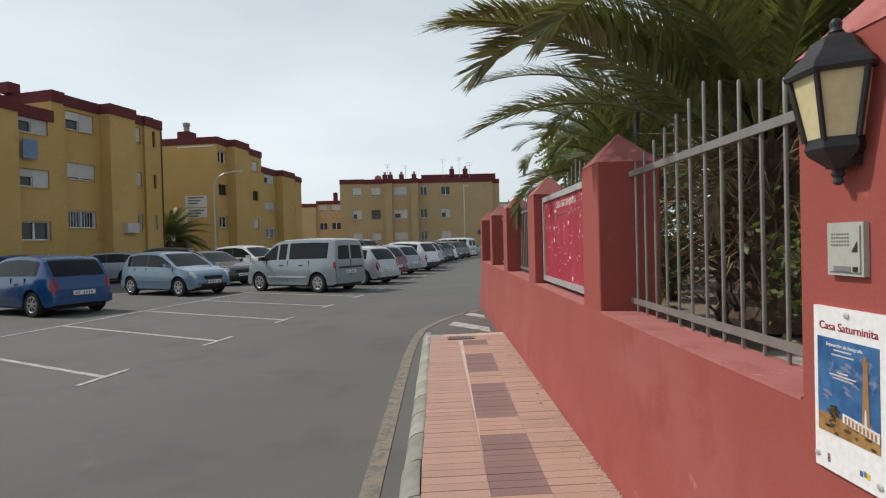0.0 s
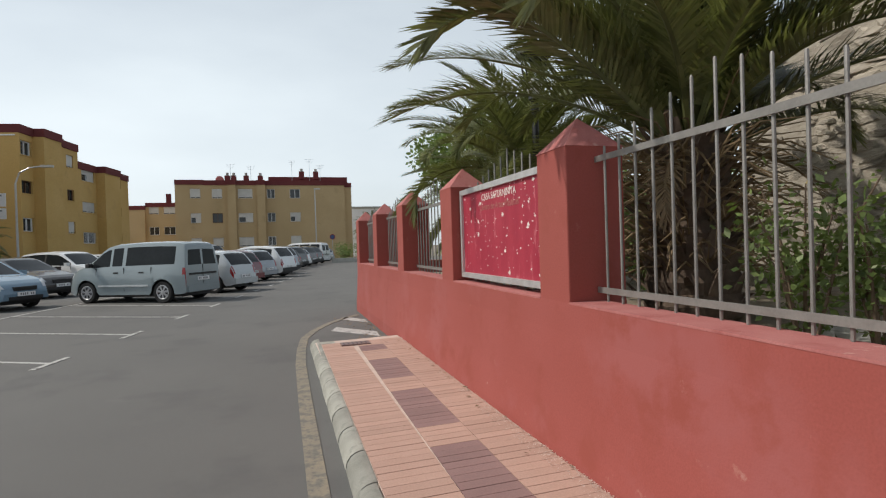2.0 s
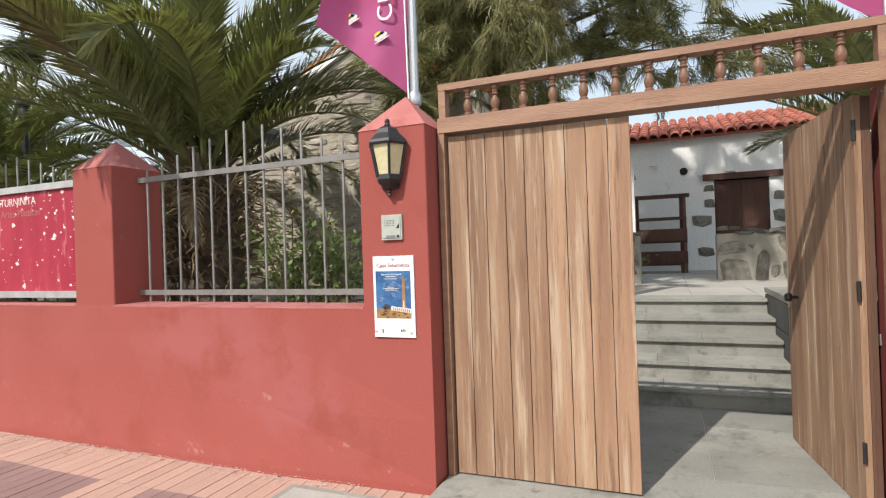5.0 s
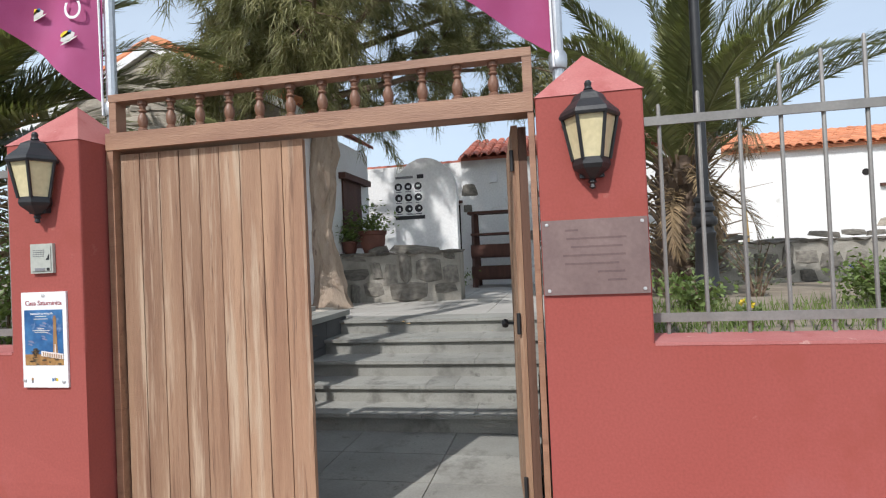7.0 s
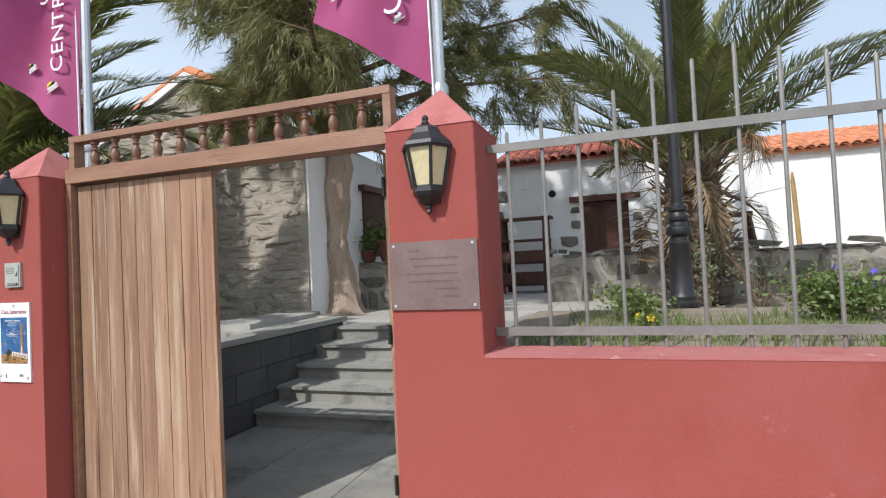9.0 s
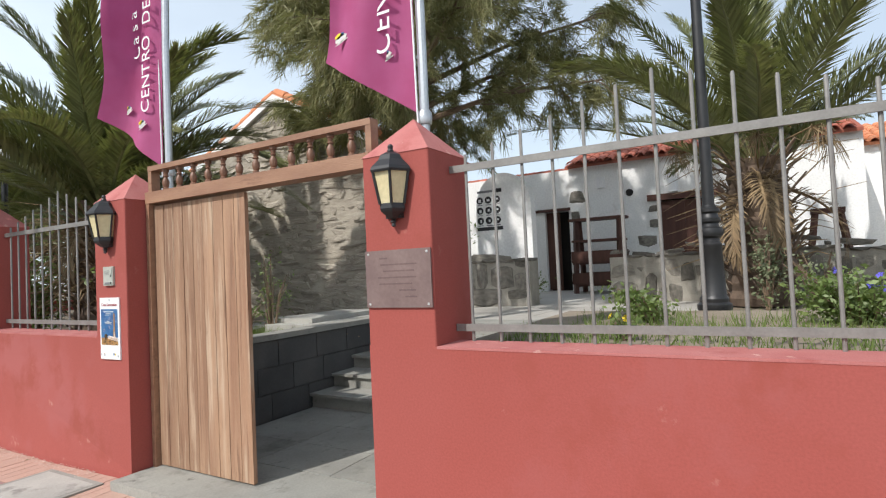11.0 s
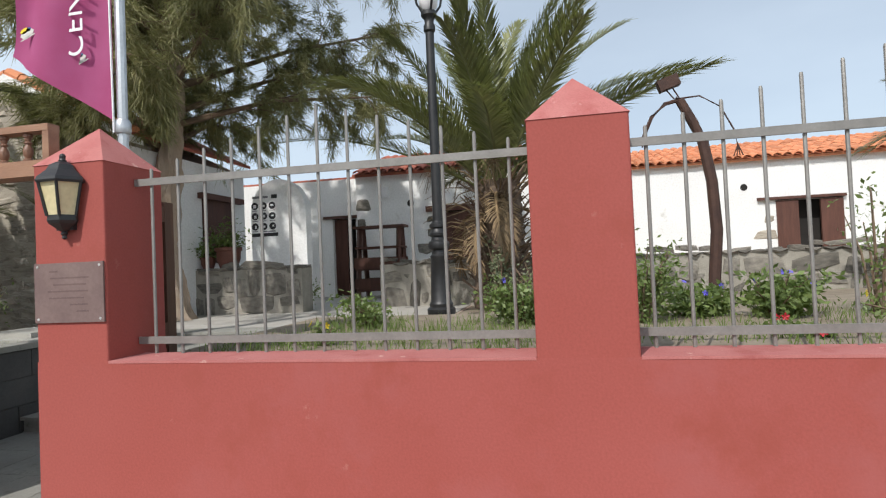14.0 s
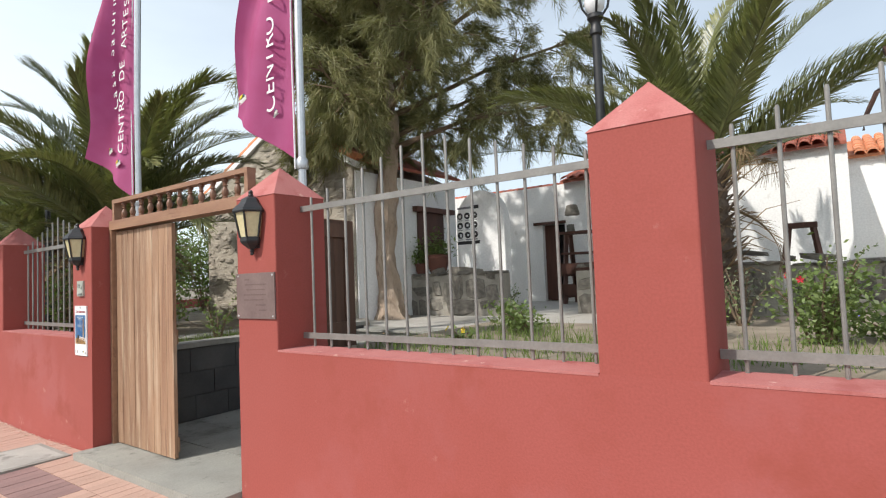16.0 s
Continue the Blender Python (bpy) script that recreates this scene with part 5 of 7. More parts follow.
def casuarina(x, y, z):
    r = random.Random(11)
    t = thing("casuarina_tree", "tall casuarina tree with a pale gnarled trunk and drooping needles", "tree", pose(x, y, z))
    bm = bmesh.new()
    pts = [(0, 0, -0.05), (0.0, 0.02, 0.15), (0.02, 0.06, 0.6), (0.0, 0.12, 1.1), (0.02, 0.05, 1.6), (0.0, 0.0, 2.2), (0.05, -0.1, 3.0), (0.05, 0.0, 4.2), (0, 0, 5.5)]
    hs, rs = [p[2] for p in pts], [0.33, 0.24, 0.185, 0.165, 0.2, 0.155, 0.14, 0.11, 0.06]
    zs = [float(v) for v in np.linspace(-0.05, 5.5, 70)]
    tube(bm, [(float(np.interp(v, hs, [p[0] for p in pts])), float(np.interp(v, hs, [p[1] for p in pts])), v) for v in zs], [float(np.interp(v, hs, rs)) for v in zs], 22)
    for v in bm.verts:
        q = v.co.copy()
        a = math.atan2(q.y, q.x)
        ridge = noise.noise(Vector((math.cos(a) * 2.2, math.sin(a) * 2.2, q.z * 0.9)))
        v.co += noise.noise_vector(q * 3.2) * 0.05 + noise.noise_vector(q * 11) * 0.018 + Vector((math.cos(a), math.sin(a), 0)) * ridge * 0.05 * (1 if q.z < 2.6 else 0.3)
    part("trunk", bm, BARK, t, "pale gnarled trunk", smooth=True)
    # limbs, then branchlets, then hanging plumes of needles
    plumes = []
    for i in range(34):
        u = i / 33
        h = 2.5 + 2.8 * u + r.uniform(-0.15, 0.15)
        az = i * 2.39996 + r.uniform(-0.3, 0.3)
        up = float(np.interp(u, (0, 0.35, 0.8, 1), (0.25, 0.55, 1.0, 1.8))) + r.uniform(-0.15, 0.2)
        ln = float(np.interp(u, (0, 0.3, 0.7, 1), (2.1, 2.9, 2.6, 2.2))) * r.uniform(0.8, 1.1) * (1 - 0.42 * math.sin(az) + 0.22 * math.cos(az))
        p0 = Vector((0, 0.02, h))
        d = Vector((math.cos(az), math.sin(az), up)).normalized()
        p1 = p0 + d * ln * 0.5 + Vector((r.gauss(0, 0.08), r.gauss(0, 0.08), 0.06))
        p2 = p0 + d * ln + Vector((0, 0, -0.06 * ln))
        bm = bmesh.new()
        tube(bm, [p0, p1, p2], [0.05, 0.03, 0.012], 6)
        nb = 12
        for k in range(nb):
            v = 0.22 + 0.78 * (k + r.random()) / nb
            q = p0.lerp(p1, v * 2) if v < 0.5 else p1.lerp(p2, v * 2 - 1)
            e = (d * 0.7 + Vector((r.gauss(0, 0.75), r.gauss(0, 0.75), r.gauss(0.05, 0.5)))).normalized()
            l2 = r.uniform(0.35, 0.95)
            tip = q + e * l2 + Vector((0, 0, -0.1 * l2))
            tube(bm, [q, q.lerp(tip, 0.5) + Vector((0, 0, 0.05)), tip], [0.012, 0.008, 0.004], 4, False)
            for w in range(5):
                f = 0.3 + 0.18 * w
                plumes.append((q.lerp(tip, f) + Vector((r.gauss(0, 0.07), r.gauss(0, 0.07), r.gauss(0, 0.06))), (e * 0.7 + Vector((r.gauss(0, 0.45), r.gauss(0, 0.45), r.gauss(-0.1, 0.4)))).normalized()))
        part("limb", bm, TWIG, t)
    verts, faces = [], []
    for c, e in plumes:
        long = r.uniform(0.22, 0.5)
        drop = r.uniform(0.1, 0.7)
        for k in range(115):
            f = r.random()
            b = c + e * long * f + Vector((0, 0, -drop * long * f * f)) + Vector((r.gauss(0, 0.035), r.gauss(0, 0.035), r.gauss(0, 0.035)))
            d = (e * 0.8 + Vector((r.gauss(0, 0.5), r.gauss(0, 0.5), r.gauss(-0.25, 0.45)))).normalized()
            ln = r.uniform(0.1, 0.24)
            tip = b + d * ln + Vector((0, 0, -0.35 * ln))
            s = d.cross(Vector((r.gauss(0, 1), r.gauss(0, 1), r.gauss(0, 1)))).normalized() * 0.0062
            k0 = len(verts)
            verts += [tuple(b - s), tuple(b + s), tuple(tip)]
            faces.append((k0, k0 + 1, k0 + 2))
    part("crown", raw_mesh("crown", verts, faces, NEEDLE), NEEDLE, t)
    return t


casuarina(5.72, 3.18, TERR)


def bush(x, y, z, w, h, seed, leafmat, label, count=700, leaf_size=0.05, stems=9, bloom=None, blooms=0, name="bush"):
    r = random.Random(seed)
    t = thing(name, label, "plant", pose(x, y, z), "garden plants")
    bm = bmesh.new()
    tips = []
    for i in range(stems):
        a = r.uniform(0, math.tau)
        e = Vector((math.cos(a) * w * r.uniform(0.2, 1), math.sin(a) * w * r.uniform(0.2, 1), h * r.uniform(0.55, 1)))
        tube(bm, [(e.x * 0.1, e.y * 0.1, -0.03), tuple(e * 0.5 + Vector((0, 0, h * 0.12))), tuple(e)], [0.012, 0.008, 0.004], 5)
        tips.append(e)
    part("stem", bm, TWIG, t)
    verts, faces = [], []
    for i in range(count):
        e = tips[r.randrange(stems)]
        p = e * (r.random() ** 0.5) + Vector((r.gauss(0, w * 0.2), r.gauss(0, w * 0.2), r.gauss(0, h * 0.1)))
        p.z = max(p.z, 0.02)
        d = Vector((r.gauss(0, 1), r.gauss(0, 1), r.gauss(0.3, 0.7))).normalized()
        s = d.cross(Vector((r.gauss(0, 1), r.gauss(0, 1), r.gauss(0, 1)))).normalized()
        l = leaf_size * r.uniform(0.45, 1.1)
        k = len(verts)
        verts += [tuple(p), tuple(p + d * l * 0.5 + s * l * 0.25), tuple(p + d * l), tuple(p + d * l * 0.5 - s * l * 0.25)]
        faces.append((k, k + 1, k + 2, k + 3))
    part("foliage", raw_mesh("foliage", verts, faces, leafmat), leafmat, t)
    for i in range(blooms):
        e = tips[r.randrange(stems)] + Vector((r.gauss(0, w * 0.2), r.gauss(0, w * 0.2), r.uniform(0, 0.05)))
        bm = bmesh.new()
        for k in range(5):
            a = k * math.tau / 5
            v = [bm.verts.new(q) for q in ((0, 0, 0), (0.018 * math.cos(a - 0.5), 0.018 * math.sin(a - 0.5), 0.01), (0.024 * math.cos(a), 0.024 * math.sin(a), 0.006), (0.018 * math.cos(a + 0.5), 0.018 * math.sin(a + 0.5), 0.01))]
            bm.faces.new(v)
        part("flower", bm, bloom, t, m=Matrix.Translation(e) @ Euler((r.uniform(-1, 1), r.uniform(-1.6, -0.4), 0)).to_matrix().to_4x4())
    return t


def grass(x0, x1, y0, y1, z, n, seed, height=0.1):
    r = random.Random(seed)
    verts, faces = [], []
    for i in range(n):
        p = Vector((r.uniform(x0, x1), r.uniform(y0, y1), z))
        h = height * r.uniform(0.5, 1.4)
        a = r.uniform(0, math.tau)
        s = Vector((math.cos(a), math.sin(a), 0)) * 0.004
        tip = p + Vector((r.gauss(0, 0.03), r.gauss(0, 0.03), h))
        k = len(verts)
        verts += [tuple(p - s), tuple(p + s), tuple(tip)]
        faces.append((k, k + 1, k + 2))
    ob = part("grass", raw_mesh("grass", verts, faces, GRASS), GRASS)
    return tagged(ob, "short green grass and weeds in the garden bed", "grass", "", "stuff")


for k, (x, y, w) in enumerate(((2.0, -0.4, 0.35), (2.4, -0.9, 0.5), (3.1, -0.6, 0.4), (2.1, -1.4, 0.5), (2.8, -1.7, 0.5), (2.0, -2.1, 0.4), (2.4, -2.9, 0.5), (2.0, -3.8, 0.5), (3.0, -4.4, 0.5), (2.2, -5.0, 0.5), (2.8, -6.0, 0.6))):
    grass(x - w, x + w, y - w, y + w, TERR + 0.15, 380, k + 1, 0.09)
grass(2.0, 4.2, 2.7, 3.7, TERR - 0.03, 2200, 40, 0.11)


# ---- flags on poles behind the gate ----
def flag(y0, lean, seed, words, wide):
    t = thing("flag", "magenta cloth banner hanging from a galvanised flagpole", "flag", None, "flags by the gate")
    x0 = 1.47
    bm = bmesh.new()
    tube(bm, [(x0, y0, TERR - 0.05), (x0, y0, 3.2), (x0 + 0.01, y0 + lean, 6.2)], [0.03, 0.028, 0.024], 10)
    part("pole", bm, GALV, t, smooth=True)
    bm = bmesh.new()
    tube(bm, [(x0 - 0.045, y0 + 0.02, 2.2), (x0 - 0.04, y0 + 0.035, 3.2), (x0 - 0.035, y0 + lean, 6.1)], 0.006, 5)
    part("halyard", bm, WHITE_PANEL, t)
    part("pulley", lathe(bmesh.new(), [(0.04, 0), (0.045, 0.02), (0.045, 0.06), (0.035, 0.08)], 10, at=(x0, y0, 2.2)), GALV, t, smooth=True)
    r = random.Random(seed)
    nu, nv = 14, 40
    verts, faces = [], []
    def cloth(u, v):
        z = 2.27 + 3.6 * v
        reach = wide * (1 - 0.55 * min(1, v * 2.4)) * (1 - 0.15 * math.sin(5 * v + seed))
        y = y0 + 0.03 + lean * v + u * reach
        x = x0 - 0.03 + -0.16 * u + 0.1 * u * math.sin(7 * u + 4.2 * v + seed) + 0.05 * u * math.sin(13 * v + seed * 2)
        return (x, y, z + 0.5 * u * (1 - v) ** 3 - 0.06 * u)
    for j in range(nv + 1):
        for i in range(nu + 1):
            verts.append(cloth(i / nu, j / nv))
    for j in range(nv):
        for i in range(nu):
            k = j * (nu + 1) + i
            faces.append((k, k + 1, k + nu + 2, k + nu + 1))
    cl = part("cloth", raw_mesh("cloth", verts, faces, FLAG, True), FLAG, t, "magenta printed cloth")
    for word, u, v, size in words:
        for i, ch in enumerate(word):
            if ch == " ":
                continue
            p = Vector(cloth(u, v + i * size * 0.2))
            o = writing("letter", ch, size, WHITE_PANEL, Matrix.Translation(p + Vector((-0.02, 0, 0))) @ FACE @ Matrix.Rotation(math.pi / 2, 4, "Z"), t)
    for u, v in ((0.72, 0.03), (0.28, 0.035)):
        p = Vector(cloth(u, v))
        for dy, dz, w, h, mt in ((0, 0, 0.05, 0.022, SHUTTER), (0.012, 0.022, 0.03, 0.016, BLOOM_Y), (-0.018, 0.018, 0.018, 0.012, SKYBLUE), (0.0, -0.022, 0.06, 0.005, SHUTTER)):
            bm = bmesh.new()
            o = Matrix.Translation((p.x - 0.014, p.y, p.z + 0.12)) @ Matrix.Rotation(-0.35, 4, "X")
            prism(bm, [(dy + w * math.cos(q), dz + h * math.sin(q)) for q in np.linspace(0, 5.5, 8)], "x", 0, 0.001, o)
            part("emblem", bm, mt, t)
    return t


flag(0.2, -0.02, 1, [("CENTRO DE ARTES", 0.3, 0.09, 0.17)], 0.76)
flag(2.62, -0.1, 3, [("CENTRO DE ARTES", 0.25, 0.12, 0.15), ("Casa Saturninita", 0.62, 0.24, 0.15)], 0.52)

# second lamp post behind the board and more garden
lamp_post(pose(2.6, 8.3, TERR - 0.05 - 0.5))


# ---- blocks of flats ----
def flats(name, label, m, bays, storeys, depth, m_wall):
    """Blocks along a facade that faces -x; a bay is (y0, y1, front, roof, windows) and a window (y0, y1, look of each storey from the top)."""
    b = thing(name, label, "apartment building", m)
    for y0, y1, front, roof, wins in bays:
        holes = []
        for wy0, wy1, looks in wins:
            for s, (z0, z1) in enumerate(storeys):
                dz = roof - 9.36
                holes.append((wy0, wy1, z0 + dz * 0.6, z1 + dz * 0.6, looks[s]))
        bm = bmesh.new()
        pierced(bm, front, front + 0.3, y0, y1, -0.16, roof - 0.55, [h[:4] for h in holes])
        box(bm, front + 0.3, depth, y0, y1, -0.16, roof - 0.55)
        part("wall", bm, m_wall, b)
        part("parapet", block(front - 0.08, depth, y0 - 0.02, y1 + 0.02, roof - 0.55, roof, 0.02), MAROON, b, "maroon painted parapet")
        for a, c, z0, z1, look_ in holes:
            w = part("window", block(front + 0.2, front + 0.29, a, c, z0, z1, 0), WINDOW_DARK, b)
            part("sill", block(front - 0.05, front + 0.12, a - 0.04, c + 0.04, z0 - 0.06, z0, 0.01), m_wall, w)
            fm = BROWN_FRAME if look_ == "b" else WHITE_PANEL
            for f0, f1, g0, g1 in ((a, a + 0.06, z0, z1), (c - 0.06, c, z0, z1), (a, c, z1 - 0.06, z1), (a, c, z0, z0 + 0.06), ((a + c) / 2 - 0.035, (a + c) / 2 + 0.035, z0, z1)):
                part("window_frame", block(front + 0.12, front + 0.2, f0, f1, g0, g1, 0), fm, w)
            if look_ == "s":
                part("shutter", block(front + 0.08, front + 0.12, a + 0.01, c - 0.01, z0 + (z1 - z0) * 0.12, z1 - 0.01, 0), SHUTTER, w)
            if look_ == "h":
                part("shutter", block(front + 0.08, front + 0.12, a + 0.01, (a + c) / 2, z0 + 0.02, z1 - 0.01, 0), SHUTTER, w)
                part("shutter", block(front + 0.08, front + 0.12, (a + c) / 2, c - 0.01, z0 + (z1 - z0) * 0.55, z1 - 0.01, 0), SHUTTER, w)
            if look_ == "g":
                for k in range(int((c - a) / 0.16)):
                    part("bar", block(front + 0.02, front + 0.04, a + 0.08 + k * 0.16, a + 0.1 + k * 0.16, z0, z1, 0), WHITE_PANEL, w)
    return b


ST = [(7.67, 8.62), (5.15, 6.0), (2.65, 3.55)]
NEAR = pose(-16.55, 36, 0, rz=163.7)
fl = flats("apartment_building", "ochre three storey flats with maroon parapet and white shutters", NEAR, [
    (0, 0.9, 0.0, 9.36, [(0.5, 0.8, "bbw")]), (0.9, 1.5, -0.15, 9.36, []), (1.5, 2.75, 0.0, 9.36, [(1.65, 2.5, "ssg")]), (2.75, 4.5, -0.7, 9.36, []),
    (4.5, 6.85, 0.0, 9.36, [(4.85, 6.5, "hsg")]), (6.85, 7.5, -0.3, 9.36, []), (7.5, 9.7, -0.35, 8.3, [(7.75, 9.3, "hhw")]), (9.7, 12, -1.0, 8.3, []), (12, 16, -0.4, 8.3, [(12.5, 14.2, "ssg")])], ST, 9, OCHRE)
part("air_conditioner", block(-1.0, -0.7, 3.0, 3.8, 2.4, 2.95, 0.03), SHUTTER, fl, "white air conditioner box")
part("chimney", block(2, 2.6, 7.2, 7.8, 9.36, 9.9, 0.04), MAROON, fl)
part("down_pipe", block(-0.06, -0.005, 0.02, 0.08, -0.1, 8.8, 0), BROWN_FRAME, fl)
lc = part("laundry", block(-0.6, -0.57, 8.5, 9.2, 5.8, 6.7, 0.01), mat("blue_towel", (0.2, 0.3, 0.45)), fl, "blue cloth hung from a window")
MID = pose(-16.2, 44, 0, rz=170.8)
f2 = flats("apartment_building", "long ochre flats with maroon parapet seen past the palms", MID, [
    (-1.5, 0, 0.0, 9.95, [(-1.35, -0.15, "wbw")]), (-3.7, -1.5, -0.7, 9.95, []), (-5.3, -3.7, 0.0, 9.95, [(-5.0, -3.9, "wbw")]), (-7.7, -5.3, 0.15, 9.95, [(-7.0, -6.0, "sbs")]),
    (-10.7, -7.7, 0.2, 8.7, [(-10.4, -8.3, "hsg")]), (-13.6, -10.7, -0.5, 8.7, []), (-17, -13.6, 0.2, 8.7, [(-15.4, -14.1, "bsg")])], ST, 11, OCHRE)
part("end_cornice", block(0.2, 3.2, 0.0, 0.06, 9.2, 9.28, 0.01), WHITE_PANEL, f2)
part("chimney", block(2.6, 3.6, -1.6, -0.6, 9.95, 10.6, 0.04), MAROON, f2)
part("flue", lathe(bmesh.new(), [(0.22, 0), (0.22, 0.5), (0.28, 0.5), (0.28, 0.75)], 8, at=(3.1, -1.1, 10.6)), CONCRETE, f2)
FAR = pose(0, 70, 0, rz=90)
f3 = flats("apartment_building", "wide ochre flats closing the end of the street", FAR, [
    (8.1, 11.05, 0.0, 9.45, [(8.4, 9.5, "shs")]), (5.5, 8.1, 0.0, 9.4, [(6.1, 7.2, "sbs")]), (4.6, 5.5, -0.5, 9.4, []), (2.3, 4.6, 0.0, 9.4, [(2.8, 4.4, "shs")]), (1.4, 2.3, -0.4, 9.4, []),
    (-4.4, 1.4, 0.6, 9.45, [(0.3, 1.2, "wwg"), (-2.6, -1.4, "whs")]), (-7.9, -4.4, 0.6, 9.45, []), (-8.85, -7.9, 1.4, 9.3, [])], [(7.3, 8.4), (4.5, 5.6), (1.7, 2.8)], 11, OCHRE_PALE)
part("roof_ridge", block(3, 8, -8.6, 1, 9.4, 10.2, 0.1), MAROON, f3)
for y, z in ((5.6, 9.2), (4.9, 9.2), (3.5, 9.2), (1.9, 9.2), (-2.9, 9.75), (-4.6, 9.75)):
    part("chimney", block(1.5, 2.1, y - 0.3, y + 0.3, z, z + 0.95, 0.04), MAROON, f3)
    part("flue", lathe(bmesh.new(), [(0.16, 0), (0.16, 0.35)], 8, at=(1.8, y, z + 0.95)), CONCRETE, f3)
for y, h in ((5.3, 2.4), (3.0, 2.2), (-1.8, 2.9), (-3.9, 3.1), (-5.2, 2.4)):
    bm = bmesh.new()
    tube(bm, [(2.5, y, 9.2), (2.5, y, 9.2 + h)], 0.025, 5)
    for k in range(3):
        tube(bm, [(2.5, y - 0.5 + 0.1 * k, 9.2 + h - 0.2 * k), (2.5, y + 0.5 - 0.1 * k, 9.2 + h - 0.2 * k)], 0.014, 4)
    part("aerial", bm, GALV, f3)
part("dish", lathe(bmesh.new(), [(0.0, 0.12), (0.3, 0.05), (0.45, 0.0), (0.46, 0.02), (0.3, 0.08)], 14, m=on_face(1.2, 6.4, 9.6)), PINK, f3)
BACK = pose(0, 84, 0, rz=90)
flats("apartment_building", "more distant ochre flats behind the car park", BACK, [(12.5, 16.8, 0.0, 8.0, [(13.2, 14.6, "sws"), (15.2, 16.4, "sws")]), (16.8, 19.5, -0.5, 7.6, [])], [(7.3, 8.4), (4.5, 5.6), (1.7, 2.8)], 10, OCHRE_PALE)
part("chimney", block(2, 2.6, 14, 14.6, 7.9, 9.4, 0.04), MAROON, bpy.data.objects["apartment_building.003"])

# ---- parked cars ----
# each silhouette is a list of (x, height of the top line), from the tail to the nose
KIND = {
    "hatch": dict(L=3.95, W=1.7, wb=2.5, belt=0.94, r=0.31, top=[(-1.97, 0.5), (-1.95, 0.66), (-1.9, 0.82), (-1.84, 0.94), (-1.72, 1.12), (-1.52, 1.36), (-1.38, 1.44), (-1.0, 1.49), (-0.4, 1.51), (0.1, 1.47), (0.32, 1.4), (0.7, 1.18), (1.05, 0.98), (1.3, 0.93), (1.65, 0.84), (1.82, 0.74), (1.92, 0.62), (1.97, 0.48)], rear=(-1.82, -1.47), screen=(0.26, 1.03), posts=((-0.42, -0.34), (-1.26, -1.16)), win=(-1.44, 0.85)),
    "suv": dict(L=4.4, W=1.82, wb=2.62, belt=1.04, r=0.345, top=[(-2.2, 0.55), (-2.17, 0.74), (-2.1, 0.95), (-2.04, 1.05), (-1.88, 1.3), (-1.7, 1.52), (-1.55, 1.59), (-1.0, 1.65), (-0.3, 1.67), (0.2, 1.62), (0.42, 1.54), (0.85, 1.27), (1.15, 1.09), (1.4, 1.04), (1.85, 0.95), (2.05, 0.84), (2.16, 0.68), (2.2, 0.52)], rear=(-2.02, -1.66), screen=(0.36, 1.12), posts=((-0.42, -0.34), (-1.32, -1.22)), win=(-1.62, 0.95)),
    "sedan": dict(L=4.35, W=1.76, wb=2.64, belt=0.93, r=0.32, top=[(-2.17, 0.52), (-2.14, 0.7), (-2.08, 0.88), (-1.98, 0.96), (-1.7, 1.03), (-1.35, 1.28), (-1.05, 1.41), (-0.6, 1.46), (-0.2, 1.47), (0.15, 1.44), (0.35, 1.37), (0.8, 1.13), (1.12, 0.97), (1.4, 0.91), (1.85, 0.81), (2.03, 0.72), (2.13, 0.6), (2.17, 0.48)], rear=(-1.66, -1.1), screen=(0.3, 1.1), posts=((-0.45, -0.37), (-1.2, -1.1)), win=(-1.36, 0.9)),
    "van": dict(L=4.2, W=1.74, wb=2.7, belt=1.06, r=0.32, top=[(-2.1, 0.62), (-2.095, 0.95), (-2.085, 1.1), (-2.04, 1.62), (-1.98, 1.74), (-1.85, 1.79), (-1.2, 1.82), (-0.4, 1.82), (0.3, 1.79), (0.6, 1.73), (0.78, 1.62), (1.1, 1.31), (1.35, 1.12), (1.55, 1.06), (1.85, 0.95), (1.99, 0.82), (2.07, 0.68), (2.1, 0.5)], rear=(-2.084, -2.045), screen=(0.72, 1.33), posts=((-0.06, 0.06), (0.42, 0.5)), win=(-1.75, 1.12)),
    "bus": dict(L=4.8, W=1.9, wb=3.0, belt=1.1, r=0.33, top=[(-2.4, 0.62), (-2.39, 0.95), (-2.37, 1.12), (-2.26, 1.76), (-2.18, 1.88), (-2.0, 1.94), (-1.0, 1.97), (0.2, 1.96), (0.9, 1.92), (1.15, 1.82), (1.5, 1.45), (1.8, 1.18), (2.0, 1.08), (2.2, 0.96), (2.32, 0.8), (2.4, 0.55)], rear=(-2.36, -2.27), screen=(1.12, 1.78), posts=((-0.1, 0.0), (0.75, 0.84), (-1.2, -1.1)), win=(-2.1, 1.6)),
}
PAINTS = {}
# half a cross section: share of the half width and of the flank's height, then of the cabin's height
FLANK = ((0.93, 0.0), (0.972, 0.06), (0.985, 0.3), (1.0, 0.42), (0.995, 0.7), (0.965, 0.93), (0.95, 1.0))


